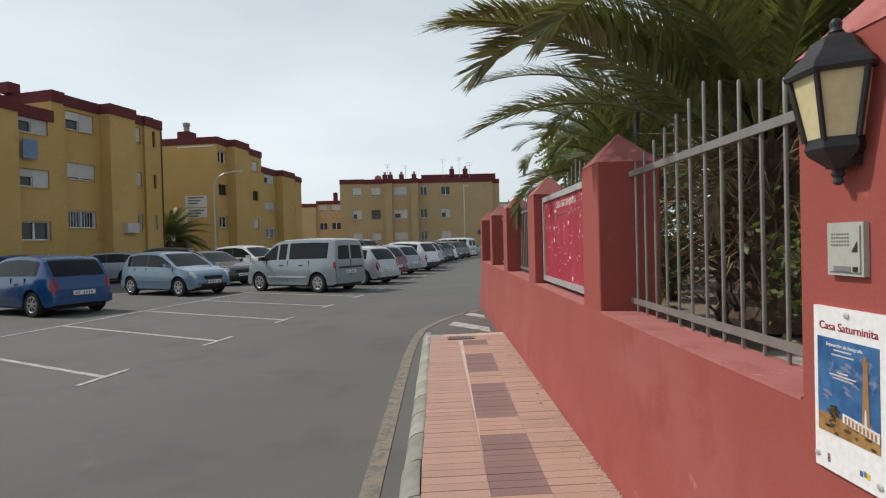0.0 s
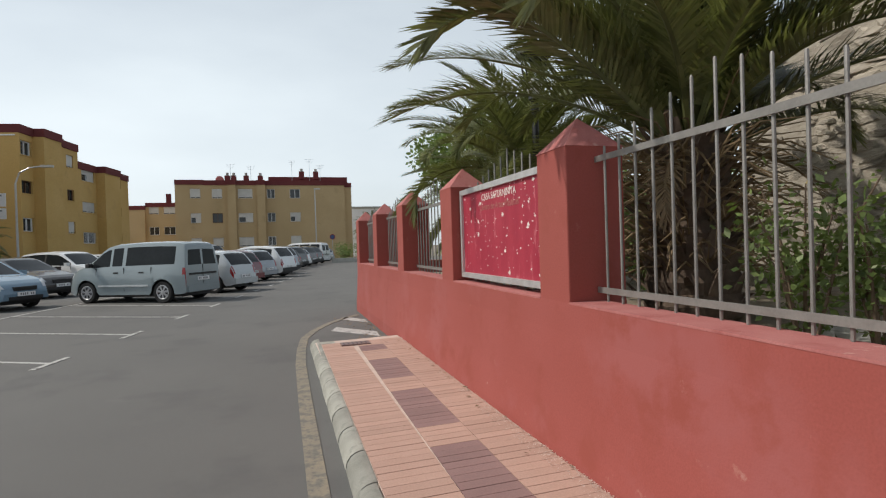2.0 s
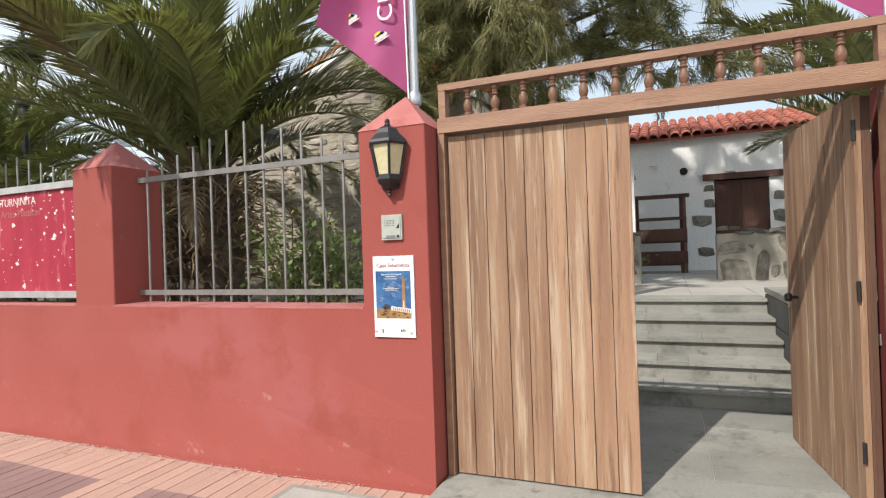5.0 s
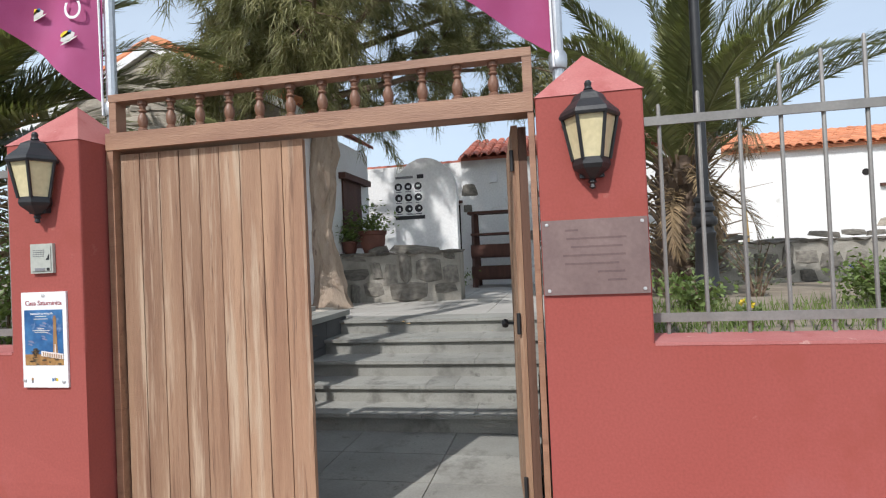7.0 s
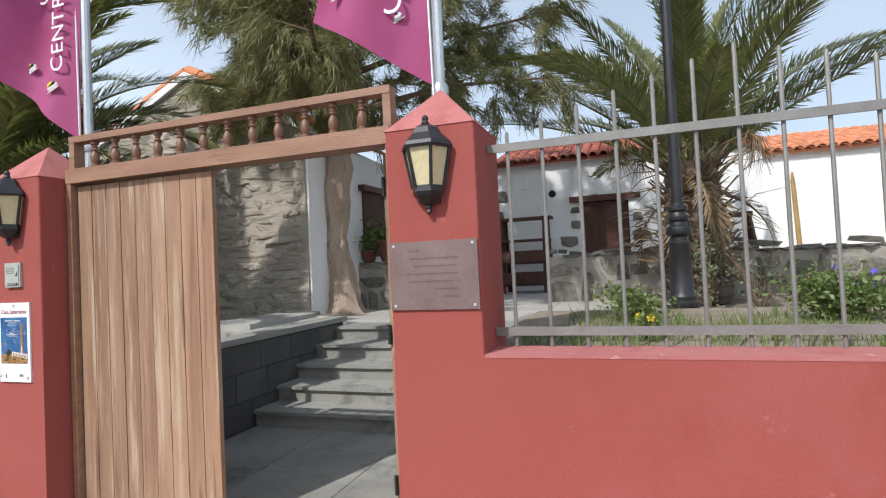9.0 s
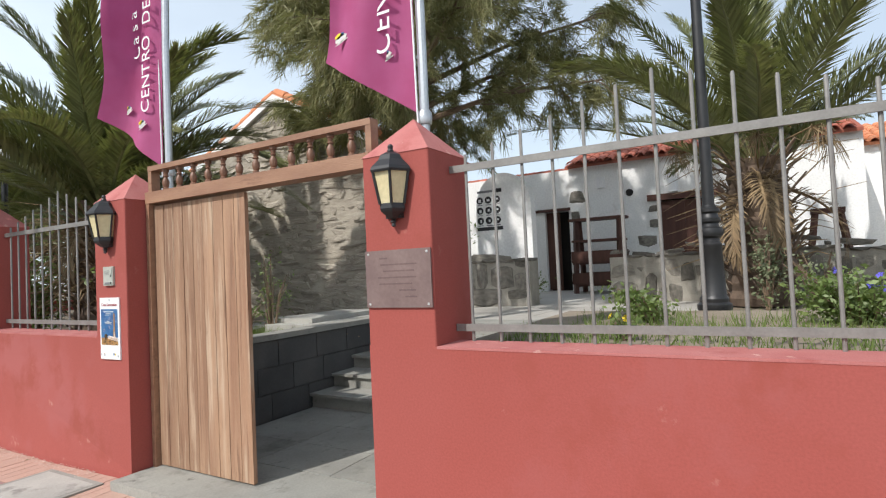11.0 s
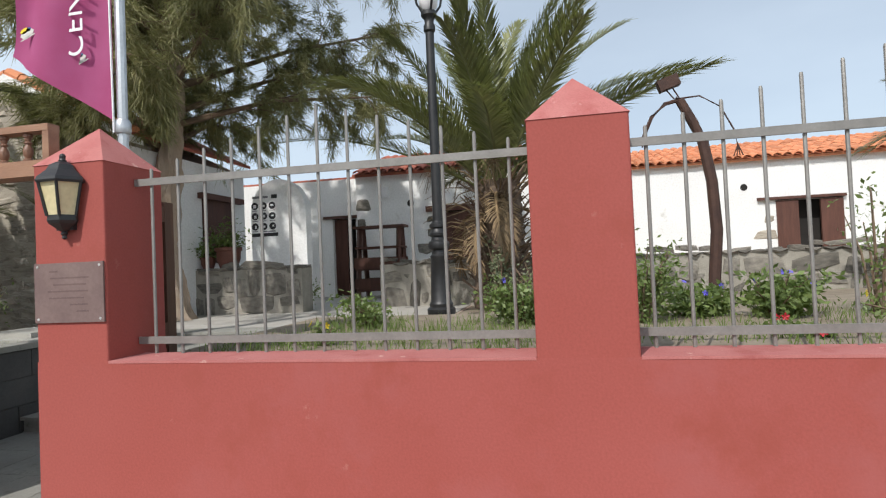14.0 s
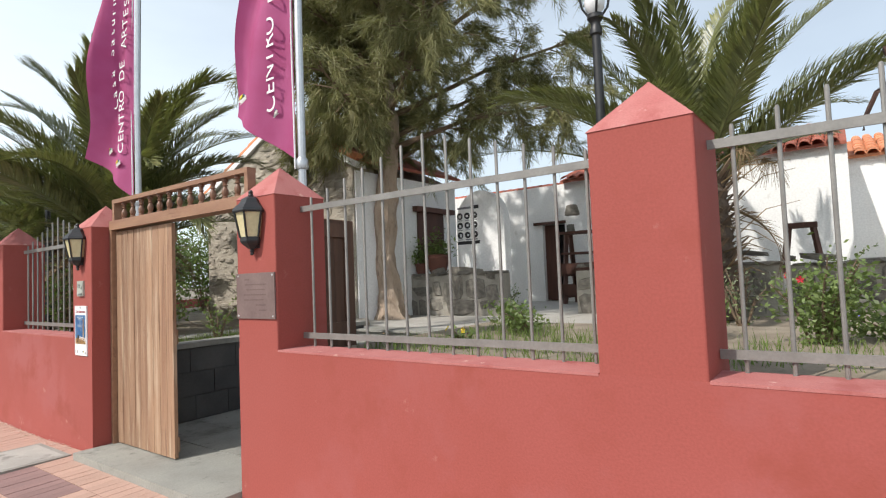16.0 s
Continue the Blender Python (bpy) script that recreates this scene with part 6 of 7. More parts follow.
def car_parts(kind):
    """One smooth shell of stations along the car, sorted into body, glass and lamps."""
    k = KIND[kind]
    f, W, r, wb, belt = k["L"] / 2, k["W"], k["r"], k["wb"], k["belt"]
    tx, tz = [p[0] for p in k["top"]], [p[1] for p in k["top"]]
    H = max(tz)
    xs = set(round(float(v), 4) for v in np.linspace(-f, f, 43)) | set(tx) | {k["rear"][0], k["rear"][1], k["screen"][0], k["screen"][1], k["win"][0], k["win"][1], f - 0.22, f - 0.06, -f + 0.02}
    for p in k["posts"]:
        xs |= set(p)
    for c in (-wb / 2, wb / 2):
        xs |= set(round(c + (r + 0.06) * math.cos(a), 4) for a in np.linspace(0.05, math.pi - 0.05, 13))
    xs = sorted(x for x in xs if -f <= x <= f)
    xs = [x for i, x in enumerate(xs) if i == 0 or x - xs[i - 1] > 0.004]
    rows = []
    for x in xs:
        T = float(np.interp(x, tx, tz))
        u = max(0.0, abs(x) / f - 0.62) / 0.38
        hw = W / 2 * (1 - (0.1 if kind in ("van", "bus") and x < 0 else 0.2) * u ** 2.4)
        z0 = 0.2 + 0.1 * u ** 3
        for c in (-wb / 2, wb / 2):
            q = (r + 0.06) ** 2 - (x - c) ** 2
            if q > 0:
                z0 = max(z0, r + math.sqrt(q))
        S = min(belt + 0.03 * (-x / f), T - 0.035)
        half = []
        for wy, wz in FLANK:
            half.append((hw * wy, max(z0 + 0.002 * len(half), 0.2 + (S - 0.2) * wz)))
        hu = T - S
        lean = lambda v: hw * (0.95 - 0.19 * v * hu / (H - belt))
        half += [(lean(0.07), S + hu * 0.07), (lean(0.8), S + hu * 0.8), (lean(0.93) - 0.012, S + hu * 0.93)]
        e = lean(0.93) - 0.012
        half += [(e * 0.88, T - 0.02 * min(1, hu / 0.1)), (e * 0.5, T - 0.005), (0.045, T)]
        rows.append([(x, -y, z) for y, z in half] + [(x, y, z) for y, z in half[::-1]])
    n = len(rows[0])
    sets = {}
    for i in range(len(rows) - 1):
        xm = (xs[i] + xs[i + 1]) / 2
        hu = float(np.interp(xm, tx, tz)) - belt
        for j in range(n - 1):
            h = j if j < n // 2 else n - 2 - j
            key = "body"
            if h == 7 and k["win"][0] < xm < k["win"][1] and hu > 0.06 and not any(a < xm < c for a, c in k["posts"]):
                key = "side_window"
            elif h >= 10 and k["screen"][0] < xm < k["screen"][1]:
                key = "windscreen"
            elif (h in (10, 11) or (h >= 10 and kind not in ("van", "bus"))) and k["rear"][0] < xm < k["rear"][1]:
                key = "rear_window"
            elif h == 7 and any(a < xm < c for a, c in k["posts"]) and kind not in ("van", "bus"):
                key = "door_pillar"
            elif h in (4, 5, 9) and -f + 0.025 < xm < -f + 0.12 and hu < 0.1 and kind not in ("van", "bus"):
                key = "tail_light"
            elif h in (4,) and xm < -f + 0.1 and kind in ("van", "bus"):
                key = "tail_light"
            elif h in (5, 6, 7, 8, 9) and f - 0.26 < xm < f - 0.06:
                key = "headlight"
            elif h == 0 or (h == 1 and kind in ("suv", "van") and z0 < 0.3):
                key = "sill_trim"
            sets.setdefault(key, []).append((i, j))
    out = {}
    for key, cells in sets.items():
        for side in (range(8) if key == "door_pillar" else (0, 1) if key in ("tail_light", "headlight", "side_window") else (0,)):
            verts, faces, at = [], [], {}
            for i, j in cells:
                if key in ("tail_light", "headlight", "side_window") and (j < n // 2) != (side == 0):
                    continue
                if key == "door_pillar" and side != (j < n // 2) + 2 * [xs[i] < c and xs[i + 1] > a for a, c in k["posts"]].index(True):
                    continue
                quad = []
                for a, c in ((i, j), (i, j + 1), (i + 1, j + 1), (i + 1, j)):
                    if (a, c) not in at:
                        at[(a, c)] = len(verts)
                        verts.append(rows[a][c])
                    quad.append(at[(a, c)])
                faces.append(tuple(quad))
            if not faces:
                continue
            if key == "body":
                for row in (0, len(rows) - 1):
                    k0 = len(verts)
                    verts += rows[row]
                    faces.append(tuple(range(k0, k0 + n)))
            mt = {"body": None, "side_window": CAR_GLASS, "windscreen": CAR_GLASS, "rear_window": CAR_GLASS, "door_pillar": TRIM, "tail_light": LIGHT_RED, "headlight": LIGHT_CLEAR, "sill_trim": TRIM}[key]
            me = raw_mesh(key, verts, faces, mt or TRIM, True)
            me.set_sharp_from_angle(angle=radians(40))
            out[(key, side)] = me
    return out


def wheel_meshes(r):
    turn = Matrix.Rotation(math.pi / 2, 4, "X")
    ty = mesh_of("tyre", lathe(bmesh.new(), [(r * 0.66, -0.09), (r * 0.93, -0.1), (r, -0.07), (r, 0.07), (r * 0.93, 0.1), (r * 0.68, 0.094), (r * 0.66, 0.06), (r * 0.66, -0.09)], 24, m=turn, caps=False), TYRE, True)
    rim = mesh_of("rim", lathe(bmesh.new(), [(r * 0.67, -0.07), (r * 0.67, 0.09), (r * 0.62, 0.096), (r * 0.56, 0.075), (0.05, 0.085)], 24, m=turn), RIM, True)
    bm = bmesh.new()
    prism(bm, [(-0.01, 0.075), (0.01, 0.075), (0.036, r * 0.53), (-0.036, r * 0.53)], "y", -0.088, -0.07)
    gap = mesh_of("wheel_gap", bm, TRIM)
    hub = mesh_of("hub", lathe(bmesh.new(), [(0.055, 0.08), (0.05, 0.096), (0.02, 0.1)], 12, m=turn), RIM, True)
    return ty, rim, gap, hub


WHEELS = {k: wheel_meshes(v["r"]) for k, v in KIND.items()}
SHELLS = {k: car_parts(k) for k in KIND}


def car(kind, colour, x, y, heading, label, spokes=7):
    """Built facing its own +x, then turned to its heading."""
    k = KIND[kind]
    L, W, wb, r, belt = k["L"], k["W"], k["wb"], k["r"], k["belt"]
    if colour not in PAINTS:
        PAINTS[colour] = paint("car_paint", colour)
    pm = PAINTS[colour]
    t = thing("car", label, "car", Matrix.Translation((x, y, ROAD)) @ Matrix.Rotation(math.atan2(heading[1], heading[0]), 4, "Z"), "parked cars")
    f, b = L / 2, -L / 2
    tall = kind in ("van", "bus")
    for (key, side), me in SHELLS[kind].items():
        if key == "body":
            me = me.copy()
            me.materials.clear()
            me.materials.append(pm)
        part(key, me, pm, t)
    for s in (-1, 1):
        mx = k["screen"][1] - 0.26
        part("mirror", block(mx, mx + 0.13, s * (W / 2 + 0.07) - 0.09, s * (W / 2 + 0.07) + 0.07, belt + 0.02, belt + 0.15, 0.04, segments=3), TRIM if kind == "van" else pm, t, smooth=True)
        for dx in (0.18, -0.72):
            part("door_handle", block(dx, dx + 0.17, s * W * 0.485 - 0.012, s * W * 0.485 + 0.018, belt - 0.17, belt - 0.13, 0.006), TRIM if tall else pm, t)
        for dx in (0.98, k["posts"][0][0] + 0.04, -0.98):
            part("door_gap", block(dx - 0.006, dx + 0.006, s * W / 2 * 0.965 - 0.012, s * W / 2 * 0.965 + 0.017, 0.36 if abs(dx) < 0.9 else belt - 0.25, belt, 0), TRIM, t)
        part("side_moulding", block(-wb / 2 + 0.48, wb / 2 - 0.46, s * W / 2 - 0.02, s * W / 2 + 0.012, 0.5, 0.55, 0.008), LIGHT_CLEAR if tall else TRIM if kind == "suv" else pm, t)
    part("grille", block(f - 0.09, f - 0.01, -W * 0.2, W * 0.2, 0.55, 0.66, 0.01), TRIM, t)
    part("lower_grille", block(f - 0.06, f + 0.006, -W * 0.3, W * 0.3, 0.3, 0.4, 0.01), TRIM, t)
    part("rear_bumper", block(b - 0.05, b + 0.12, -W * 0.4, W * 0.4, 0.3, 0.5, 0.05, segments=3), TRIM if kind == "suv" else pm, t, smooth=True)
    if tall:
        part("tailgate_gap", block(b - 0.006, b + 0.05, -0.008, 0.008, 0.52, 1.1, 0), TRIM, t)
        part("rear_moulding", block(b - 0.012, b + 0.04, -W * 0.36, W * 0.36, 0.8, 0.86, 0.006), TRIM, t)
    for xx, s in ((b - (0.014 if not tall else 0.01), 1), (f + 0.002, -1)):
        zz = (0.56 if kind != "van" else 0.68) if s == 1 else 0.46
        p = part("number_plate", block(xx - 0.012, xx + 0.02, -0.26, 0.26, zz - 0.055, zz + 0.055, 0.004), WHITE_PANEL, t)
        for i in range(7):
            if i != 4:
                yy = -0.19 + i * 0.062
                part("plate_mark", block(xx - 0.0145, xx - 0.0115, yy, yy + 0.035, zz - 0.03, zz + 0.03, 0) if s == 1 else block(xx + 0.0195, xx + 0.0225, yy, yy + 0.035, zz - 0.03, zz + 0.03, 0), GREY_INK, p)
    ty, rim, gap, hub = WHEELS[kind]
    for sx in (-1, 1):
        for s in (-1, 1):
            m = pose(sx * wb / 2, s * (W / 2 - 0.115), r) @ (Matrix.Identity(4) if s < 0 else Matrix.Rotation(math.pi, 4, "Z"))
            w = part("wheel", ty, TYRE, t, m=m)
            part("rim", rim, RIM, w)
            part("hub", hub, RIM, w)
            for i in range(spokes):
                part("wheel_gap", gap, TRIM, w, m=Matrix.Rotation(i * math.tau / spokes, 4, "Y"))
    part("underbody", block(b + 0.25, f - 0.25, -W * 0.36, W * 0.36, 0.17, 0.7, 0), TRIM, t)
    return t


SILVER, BLUE, LBLUE, DARKC, WHITEC, GREYC, REDC, NAVY, BLACKC = (0.27, 0.32, 0.335), (0.009, 0.065, 0.2), (0.17, 0.26, 0.34), (0.05, 0.045, 0.042), (0.72, 0.73, 0.73), (0.3, 0.33, 0.36), (0.16, 0.02, 0.03), (0.02, 0.04, 0.12), (0.02, 0.02, 0.022)
ST_ = (STALL.x, STALL.y)
OUT = (-STALL.x, -STALL.y)
car("van", SILVER, -4.6, 21.05, ST_, "silver grey parked van with rear double doors")
car("hatch", (0.5, 0.53, 0.54), -3.4, 23.85, ST_, "silver parked hatchback with red tail lamps")
car("hatch", REDC, -3.2, 27.0, ST_, "dark red parked hatchback between paler cars")
car("hatch", GREYC, -2.6, 30.0, ST_, "grey parked hatchback beside the dark red one")
car("suv", GREYC, -1.5, 36.0, ST_, "silver grey parked crossover in the row")
car("hatch", DARKC, -0.9, 41.6, ST_, "dark parked hatchback in the row")
car("hatch", WHITEC, 0.1, 47.1, ST_, "white parked hatchback between dark cars")
car("suv", BLACKC, 1.3, 52.6, ST_, "black parked car near the minibus")
car("suv", DARKC, -7.9, 35.9, OUT, "dark grey parked people carrier behind the van")
car("suv", WHITEC, -6.4, 40.5, OUT, "white parked estate car down the second row")
car("suv", WHITEC, -1.8, 33.0, ST_, "white parked crossover with black wheel arches")
car("hatch", (0.5, 0.53, 0.54), -1.5, 38.2, ST_, "silver parked hatchback further down the row")
car("suv", BLACKC, -0.5, 44.5, ST_, "black parked estate car in the row")
car("suv", DARKC, 0.6, 49.5, ST_, "dark grey parked estate car in the row")
car("bus", WHITEC, 2.0, 56.0, ST_, "white parked minibus at the end of the row")
car("hatch", GREYC, 3.4, 61.5, ST_, "grey parked hatchback at the row's end")
car("hatch", BLUE, -10.5, 16.1, (-0.89, 0.46), "bright blue parked hatchback seen from behind")
car("hatch", LBLUE, -9.1, 20.9, (0.876, -0.48), "pale blue parked hatchback facing the road")
car("sedan", DARKC, -9.7, 25.4, OUT, "dark brown parked saloon facing the road")
car("suv", WHITEC, -9.0, 28.9, OUT, "white parked crossover facing the road")
car("hatch", WHITEC, -8.3, 33.5, OUT, "white parked hatchback behind the silver van")
car("suv", GREYC, -7.2, 38.0, OUT, "grey parked estate car behind the van")
car("bus", DARKC, -5.6, 43.0, OUT, "dark parked people carrier far down the row")
car("hatch", GREYC, -16.0, 28.5, (-0.9, -0.2), "silver blue parked hatchback by the flats")
car("suv", BLACKC, -14.3, 30.6, (-0.9, -0.1), "black parked estate by the flats")
car("hatch", NAVY, -12.5, 36.5, (-0.9, 0.4), "navy blue parked car near the palm")
car("hatch", BLACKC, -12.6, 13.6, (-0.78, 0.62), "black parked car beside the blue one")
car("hatch", NAVY, -16.9, 23.6, (-0.9, -0.3), "dark blue parked car by the flats")

# ---- street furniture far off ----
sg = thing("street_sign", "white notice sign on a grey post in the car park", "sign", pose(-17.35, 41.0, ROAD))
part("post", tube(bmesh.new(), [(0, 0, 0), (0, 0, 5.2)], 0.05, 8), GALV, sg)
for z0, z1 in ((4.5, 5.3), (3.75, 4.4)):
    pn = part("panel", block(0.05, 1.5, -0.07, -0.03, z0, z1, 0.02), WHITE_PANEL, sg)
    for k in range(3):
        part("text_bar", block(0.2, 1.3 - 0.2 * k, -0.076, -0.0705, z1 - 0.2 - 0.2 * k, z1 - 0.1 - 0.2 * k, 0), GREY_INK, pn)


def street_lamp(x, y, h, arm):
    t = thing("street_lamp", "tall grey street lamp with a curved arm", "street lamp", pose(x, y, ROAD), "street lamps")
    part("column", tube(bmesh.new(), [(0, 0, 0), (0, 0, h - 1), (arm * 0.15, 0, h - 0.35), (arm * 0.5, 0, h), (arm, 0, h + 0.1)], [0.08, 0.06, 0.05, 0.045, 0.04], 8), GALV, t, smooth=True)
    part("head", block(arm - 0.1, arm + 0.6, -0.12, 0.12, h + 0.04, h + 0.18, 0.04), SHUTTER, t)


street_lamp(-16.1, 43.0, 7.1, 1.5)
street_lamp(4.0, 66.0, 8.0, 0.0)
ns = thing("no_parking_sign", "round blue and red no parking sign on a post", "sign", pose(5.6, 64, ROAD))
part("post", tube(bmesh.new(), [(0, 0, 0), (0, 0, 2.6)], 0.03, 8), GALV, ns)
part("disc", lathe(bmesh.new(), [(0.3, 0), (0.3, 0.03)], 20, m=pose(0, -0.03, 2.6, rx=90)), RED_INK, ns)
part("disc_face", lathe(bmesh.new(), [(0.23, 0), (0.23, 0.01)], 20, m=pose(0, -0.06, 2.6, rx=90)), DISC_BLUE, ns)

# far greenery beyond the wall and by the flats
palm(9.6, 62, ROAD, 3.6, 2.0, 12, 60, "distant palm beyond the end of the street", 1.4, -0.6, 0.2, 4)
palm(-17.9, 39.4, ROAD, 2.2, 2.6, 14, 110, "bushy palm against the ochre flats", 1.4, -0.6, 0.3, 4)


def leafy_tree(x, y, z, h, w, seed, label, clumps=60, leaf_size=0.15, per=130):
    r = random.Random(seed)
    t = thing("leafy_tree", label, "tree", pose(x, y, z))
    bm = bmesh.new()
    tube(bm, [(0, 0, -0.1), (0.1, 0.05, h * 0.3), (0, 0, h * 0.55)], [0.2, 0.14, 0.08], 8)
    part("trunk", bm, TWIG, t, smooth=True)
    verts, faces = [], []
    for i in range(clumps):
        a, u = r.uniform(0, math.tau), r.random()
        rad = w * math.sqrt(r.random())
        c = Vector((rad * math.cos(a), rad * math.sin(a), h * (0.45 + 0.55 * u * (1 - 0.4 * rad / w))))
        if i < 14:
            bm = bmesh.new()
            tube(bm, [(0, 0, h * 0.4), tuple(c * 0.6 + Vector((0, 0, h * 0.15))), tuple(c)], [0.06, 0.035, 0.015], 5)
            part("limb", bm, TWIG, t)
        s = r.uniform(0.35, 0.7) * w * 0.42
        for k in range(per):
            d = Vector((r.gauss(0, 1), r.gauss(0, 1), r.gauss(0, 0.8))).normalized()
            p = c + d * s * r.random() ** 0.4
            o = (d + Vector((r.gauss(0, 0.6), r.gauss(0, 0.6), r.gauss(0, 0.6)))).normalized()
            q = o.cross(Vector((r.gauss(0, 1), r.gauss(0, 1), r.gauss(0, 1)))).normalized()
            l = leaf_size * r.uniform(0.6, 1.2)
            k0 = len(verts)
            verts += [tuple(p), tuple(p + o * l * 0.5 + q * l * 0.3), tuple(p + o * l), tuple(p + o * l * 0.5 - q * l * 0.3)]
            faces.append((k0, k0 + 1, k0 + 2, k0 + 3))
    part("crown", raw_mesh("crown", verts, faces, LEAF), LEAF, t)
    return t


leafy_tree(5.0, 16.5, TERR, 4.3, 1.9, 21, "round leafed green tree behind the street wall")
for k, (x, y, w, h) in enumerate(((6.0, 57, 1.3, 1.8), (8.2, 58, 1.6, 2.3), (10.6, 58, 1.5, 2.0))):
    bush(x, y, ROAD, w, h, 60 + k, LEAF, "dark green hedge shrub at the end of the street", 900, 0.22, 12, name="hedge_shrub")
lw = setting("far_kerb_wall", block(4.5, 14, 54.0, 54.4, ROAD - 0.02, 0.3, 0.03), CONCRETE, "low pale wall closing the car park", "wall")
fh = thing("distant_house", "pale distant house above the far hedge", "house")
part("wall", block(11, 17, 88, 96, -0.16, 7.2, 0.05), WHITEWASH, fh)
part("roof", block(10.8, 17.2, 87.8, 96.2, 7.2, 7.5, 0.05), CONCRETE, fh)

# ---- garden planting ----
palm(6.4, -8.6, TERR, 2.2, 2.4, 17, 30, "date palm with yellowing fronds by the long house", 1.4, -0.3, 0.22, 6)
palm(4.1, 12.3, TERR, 1.9, 2.3, 19, 34, "date palm further along the garden wall", 1.4, -0.3, 0.24, 5)
bush(2.2, 3.74, TERR, 0.4, 0.75, 31, LEAF, "bright green shrub against the stone house", 900, 0.07)
bush(2.0, 4.0, TERR, 0.4, 0.95, 32, LEAF, "leafy green shrub with pale tips", 900, 0.07, 9, BLOOM_Y, 1)
bush(3.1, 3.3, TERR - 0.03, 0.3, 0.95, 33, LEAF, "straggly rose bush against the stone house", 240, 0.05, 10)
bush(2.6, 3.15, TERR - 0.03, 0.22, 0.5, 34, LEAF, "straggly shrub beside the steps", 160, 0.06, 8)
bush(5.9, -1.46, TERR, 0.22, 1.0, 35, LEAF_GREY, "grey green shrub at the palm's foot", 700, 0.07, 14)
bush(5.6, -1.95, TERR, 0.35, 0.62, 36, LEAF_GREY, "dry twiggy shrub near the palm", 350, 0.06, 18)
bush(2.9, -2.75, TERR + 0.1, 0.33, 0.58, 37, LEAF, "rose bush with red blooms behind the fence", 2100, 0.048, 18, BLOOM_R, 2)
bush(3.0, -1.95, TERR + 0.1, 0.35, 0.4, 48, LEAF, "spreading green plant with violet flowers by the pillar", 2600, 0.052, 20, BLOOM_V, 6)
bush(3.5, 7.0, TERR, 0.7, 1.3, 49, LEAF, "dense dark shrub behind the large palm", 2600, 0.09, 18)
bush(2.7, 7.6, TERR, 0.55, 1.1, 50, LEAF, "dense shrub between the palms", 2000, 0.09, 16)
bush(4.3, 8.4, TERR, 0.7, 1.4, 51, LEAF_GREY, "grey green shrub between the palms", 2000, 0.09, 16)
for k, (x, y, w, h) in enumerate(((5.6, 10.4, 0.9, 1.9), (7.2, 11.2, 1.0, 2.3), (8.8, 11.0, 1.0, 2.0), (6.6, 13.0, 1.1, 2.8))):
    bush(x, y, TERR, w, h, 70 + k, LEAF, "tall dark shrub at the far end of the garden", 3000, 0.13, 18)
bush(3.3, -3.2, TERR + 0.1, 0.3, 0.3, 38, LEAF, "low green plant with violet flowers", 1500, 0.07, 14, BLOOM_V, 5)
bush(3.1, -3.7, TERR + 0.1, 0.32, 0.4, 39, LEAF, "green plant with violet flowers", 1600, 0.07, 18, BLOOM_V, 8)
bush(3.1, -4.35, TERR + 0.1, 0.25, 1.0, 40, LEAF, "tall thin rose bush before the shuttered window", 260, 0.06, 7)
bush(3.4, -5.8, TERR + 0.1, 0.45, 0.5, 41, LEAF, "green shrub by the fence", 900, 0.07, 10)
bush(2.3, -4.2, TERR + 0.15, 0.4, 0.3, 42, LEAF, "low bedding plant with yellow flowers", 600, 0.05, 8, BLOOM_Y, 5)
bush(2.2, -3.5, TERR + 0.1, 0.25, 0.14, 43, LEAF, "low bedding plant with red flowers", 400, 0.05, 8, BLOOM_R, 4)
bush(3.0, -0.75, TERR + 0.15, 0.35, 0.28, 44, LEAF, "low green clump by the lamp post", 700, 0.06, 10)
bush(2.0, -0.75, TERR + 0.15, 0.12, 0.16, 45, LEAF, "small weed with a yellow flower", 120, 0.05, 5, BLOOM_Y, 2)
bush(6.9, 1.75, TERR, 0.3, 0.45, 46, LEAF, "dark small shrub at the planter's end", 500, 0.06, 8)


def potted(x, y, z, s, seed):
    t = thing("potted_plant", "green plant in a round clay pot on the wall", "potted plant", pose(x, y, z), "potted plants")
    part("pot", lathe(bmesh.new(), [(0.12 * s, 0), (0.17 * s, 0.14 * s), (0.18 * s, 0.26 * s), (0.2 * s, 0.27 * s), (0.2 * s, 0.32 * s), (0.17 * s, 0.32 * s), (0.16 * s, 0.29 * s)], 16), CLAY, t, smooth=True)
    r = random.Random(seed)
    verts, faces = [], []
    for i in range(420):
        p = Vector((r.gauss(0, 0.13), r.gauss(0, 0.13), 0.3 * s + abs(r.gauss(0.08, 0.16))))
        d = Vector((r.gauss(0, 1), r.gauss(0, 1), r.gauss(0.3, 0.6))).normalized()
        q = d.cross(Vector((0.3, 0.2, 1))).normalized()
        k = len(verts)
        l = 0.08 * r.uniform(0.6, 1.3)
        verts += [tuple(p), tuple(p + d * l * 0.5 + q * l * 0.25), tuple(p + d * l), tuple(p + d * l * 0.5 - q * l * 0.25)]
        faces.append((k, k + 1, k + 2, k + 3))
    part("leaves", raw_mesh("leaves", verts, faces, LEAF), LEAF, t)


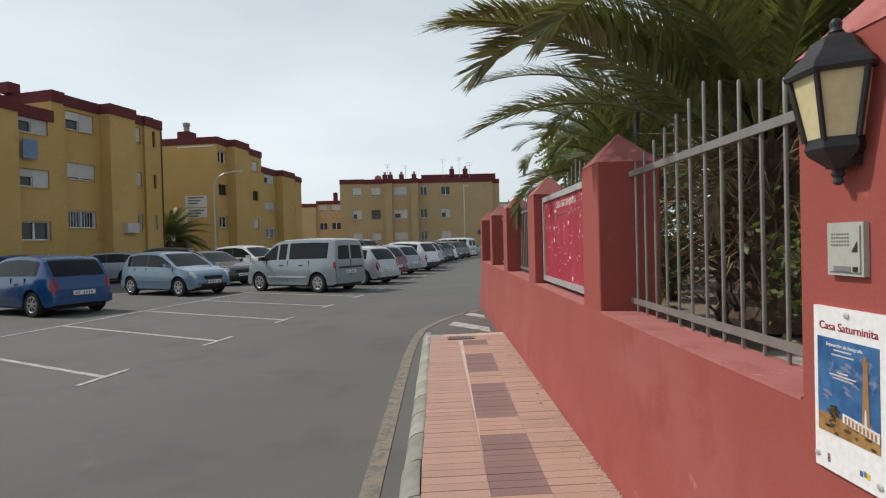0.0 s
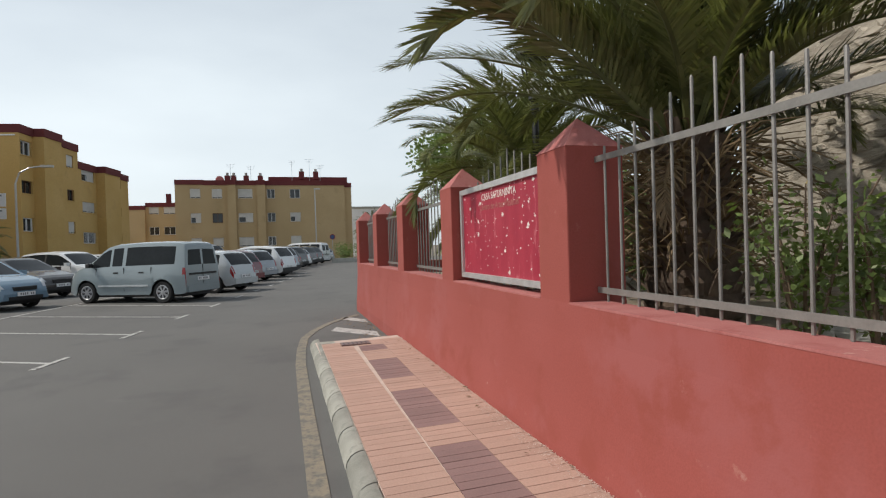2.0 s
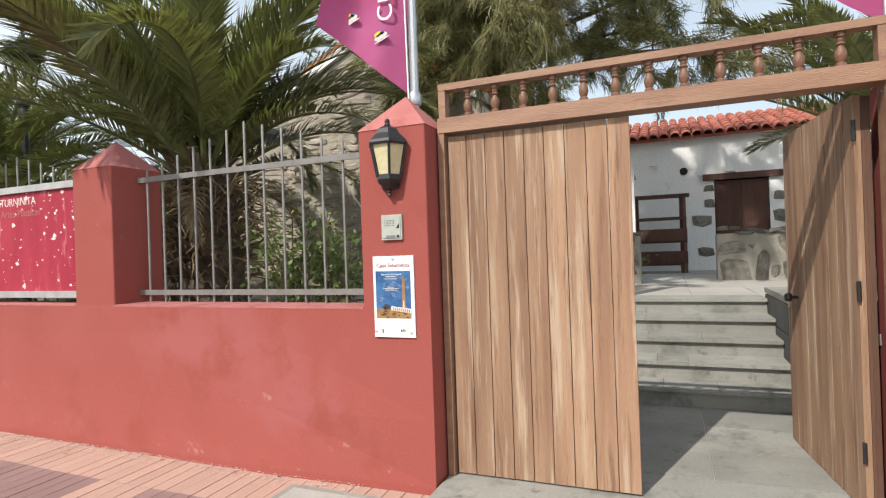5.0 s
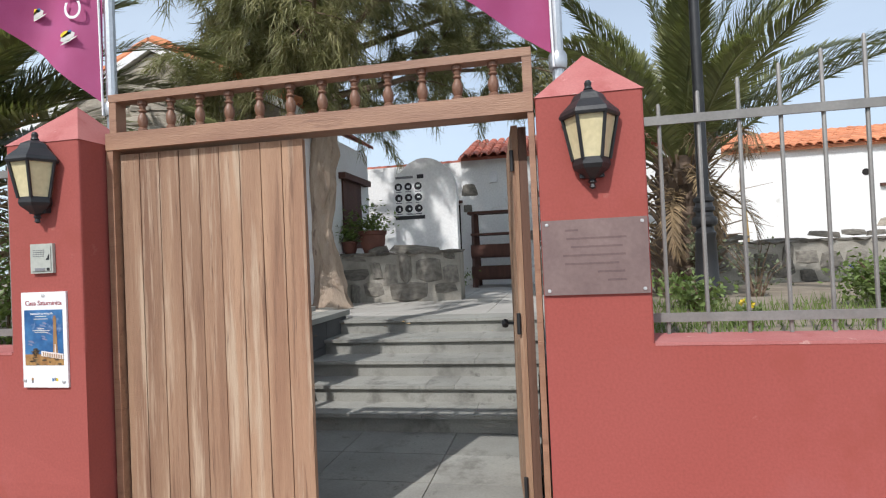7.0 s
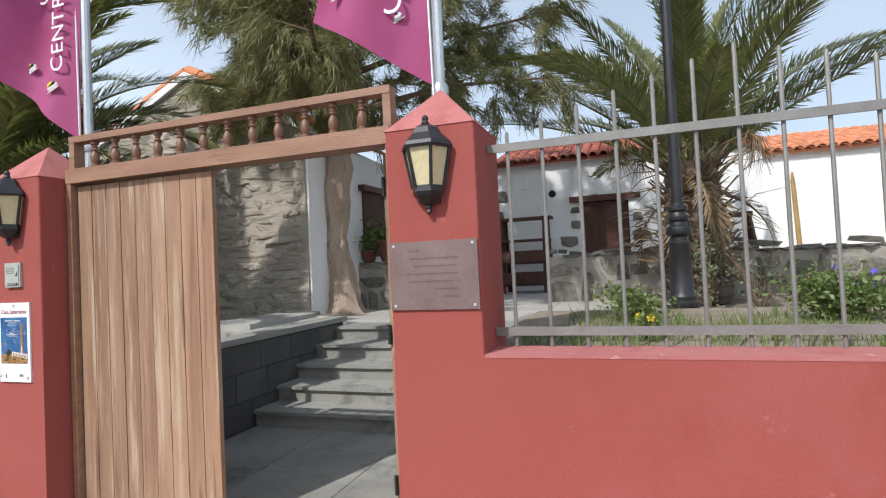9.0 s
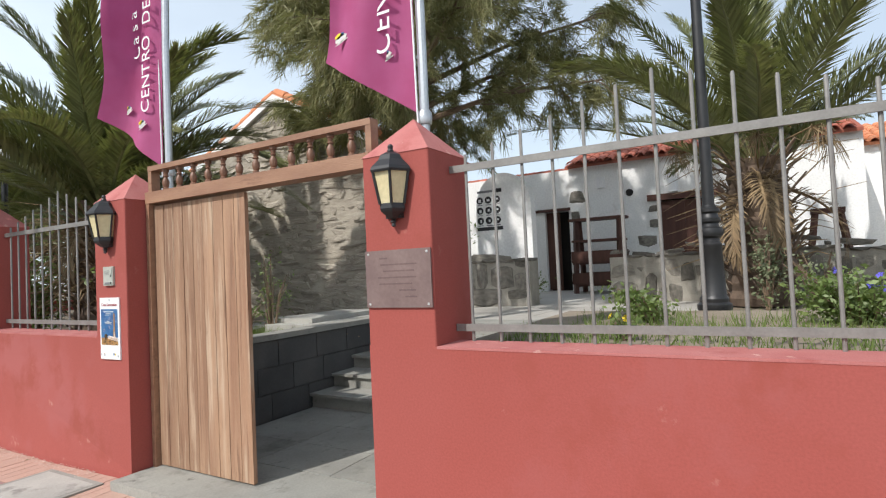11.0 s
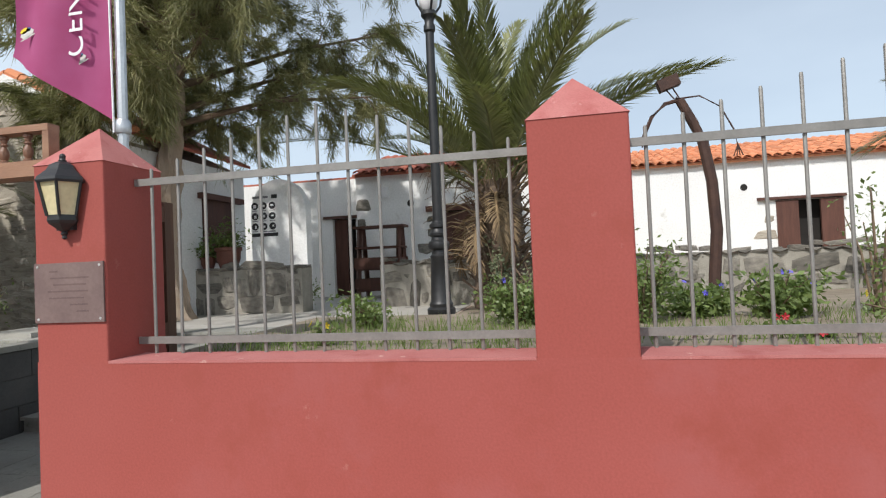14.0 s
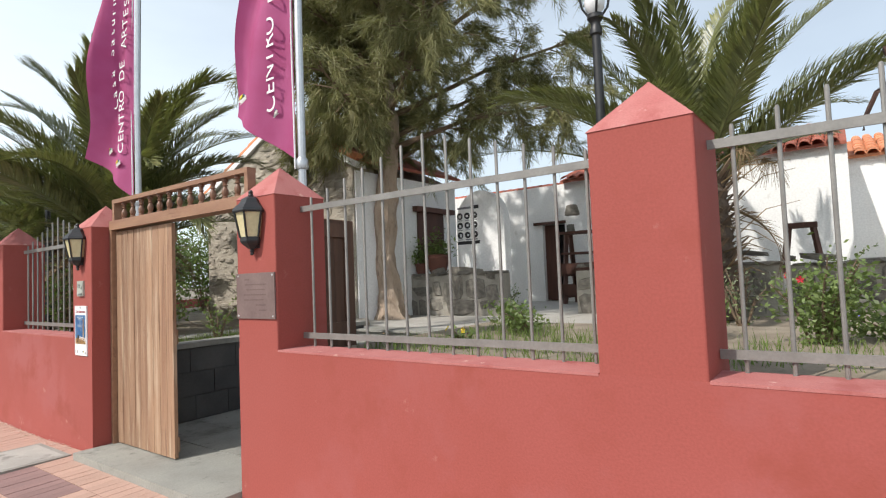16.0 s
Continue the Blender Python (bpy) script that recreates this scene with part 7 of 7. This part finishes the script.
potted(6.62, 2.86, 1.44, 1.05, 1)
potted(6.62, 3.22, 1.44, 0.62, 2)
lg = setting("step_ledge", block(3.0, 4.2, 2.62, 3.3, TERR - 0.05, TERR + 0.1, 0.015), CONCRETE, "pale concrete ledge beside the top of the steps", "ledge")
part("ledge_slab", block(3.15, 4.3, 2.75, 3.35, TERR + 0.1, TERR + 0.15, 0.012), CONCRETE, lg)
fs = thing("stone_slab_heap", "flat pale stones lying beside the steps", "stones")
for k, (x, y, s) in enumerate(((4.5, 2.8, 0.4), (4.42, 3.05, 0.3), (4.6, 3.1, 0.35))):
    part("stone", STONES[k], STONE, fs, m=Matrix.Translation((x, y, TERR + 0.05 + 0.02 * k)) @ Matrix.Diagonal((s, s * 0.8, 0.12, 1)))
bd = setting("bed_kerb", block(3.9, 4.02, -8, -0.9, TERR - 0.05, TERR + 0.09, 0.01), CONCRETE, "pale stone edging of the flower bed", "edging")
part("path", block(4.02, 4.9, -9, -0.9, TERR - 0.04, TERR + 0.01, 0), CONCRETE, bd)


# ---- dry leaves and grit at the foot of the wall ----
def litter(name, label, spots, size, material, seed):
    r = random.Random(seed)
    verts, faces = [], []
    for x0, x1, y0, y1, z, n in spots:
        for i in range(n):
            p = Vector((x1 - (x1 - x0) * r.random() ** 2, r.uniform(y0, y1), z))
            a, l = r.uniform(0, math.tau), size * r.uniform(0.5, 1.4)
            d, q = Vector((math.cos(a), math.sin(a), 0)) * l, Vector((-math.sin(a), math.cos(a), 0)) * l * 0.35
            k = len(verts)
            verts += [tuple(p - d), tuple(p + q + Vector((0, 0, l * r.uniform(0.1, 0.4)))), tuple(p + d), tuple(p - q)]
            faces.append((k, k + 1, k + 2, k + 3))
    tagged(part(name, raw_mesh(name, verts, faces, material), material), label, "litter", "", "stuff")


litter("dry_leaves", "small dry brown leaves along the red wall's foot", [(0.4, 0.99, 9.9, 13.6, ROAD + 0.004, 260), (0.7, 0.93, 2.8, 9.7, 0.03, 40), (0.75, 0.98, -6.0, 0.2, 0.03, 20), (2.8, 4.4, 0.5, 2.3, TERR + 0.006, 20)], 0.022, FROND_DRY, 5)
litter("grit", "pale grit and flaked plaster at the wall's foot", [(0.8, 0.92, 2.75, 6.0, 0.03, 1500), (0.85, 1.0, 6.0, 9.7, 0.03, 1500), (0.88, 0.985, -6.0, 0.25, 0.03, 500)], 0.007, JOINT, 6)
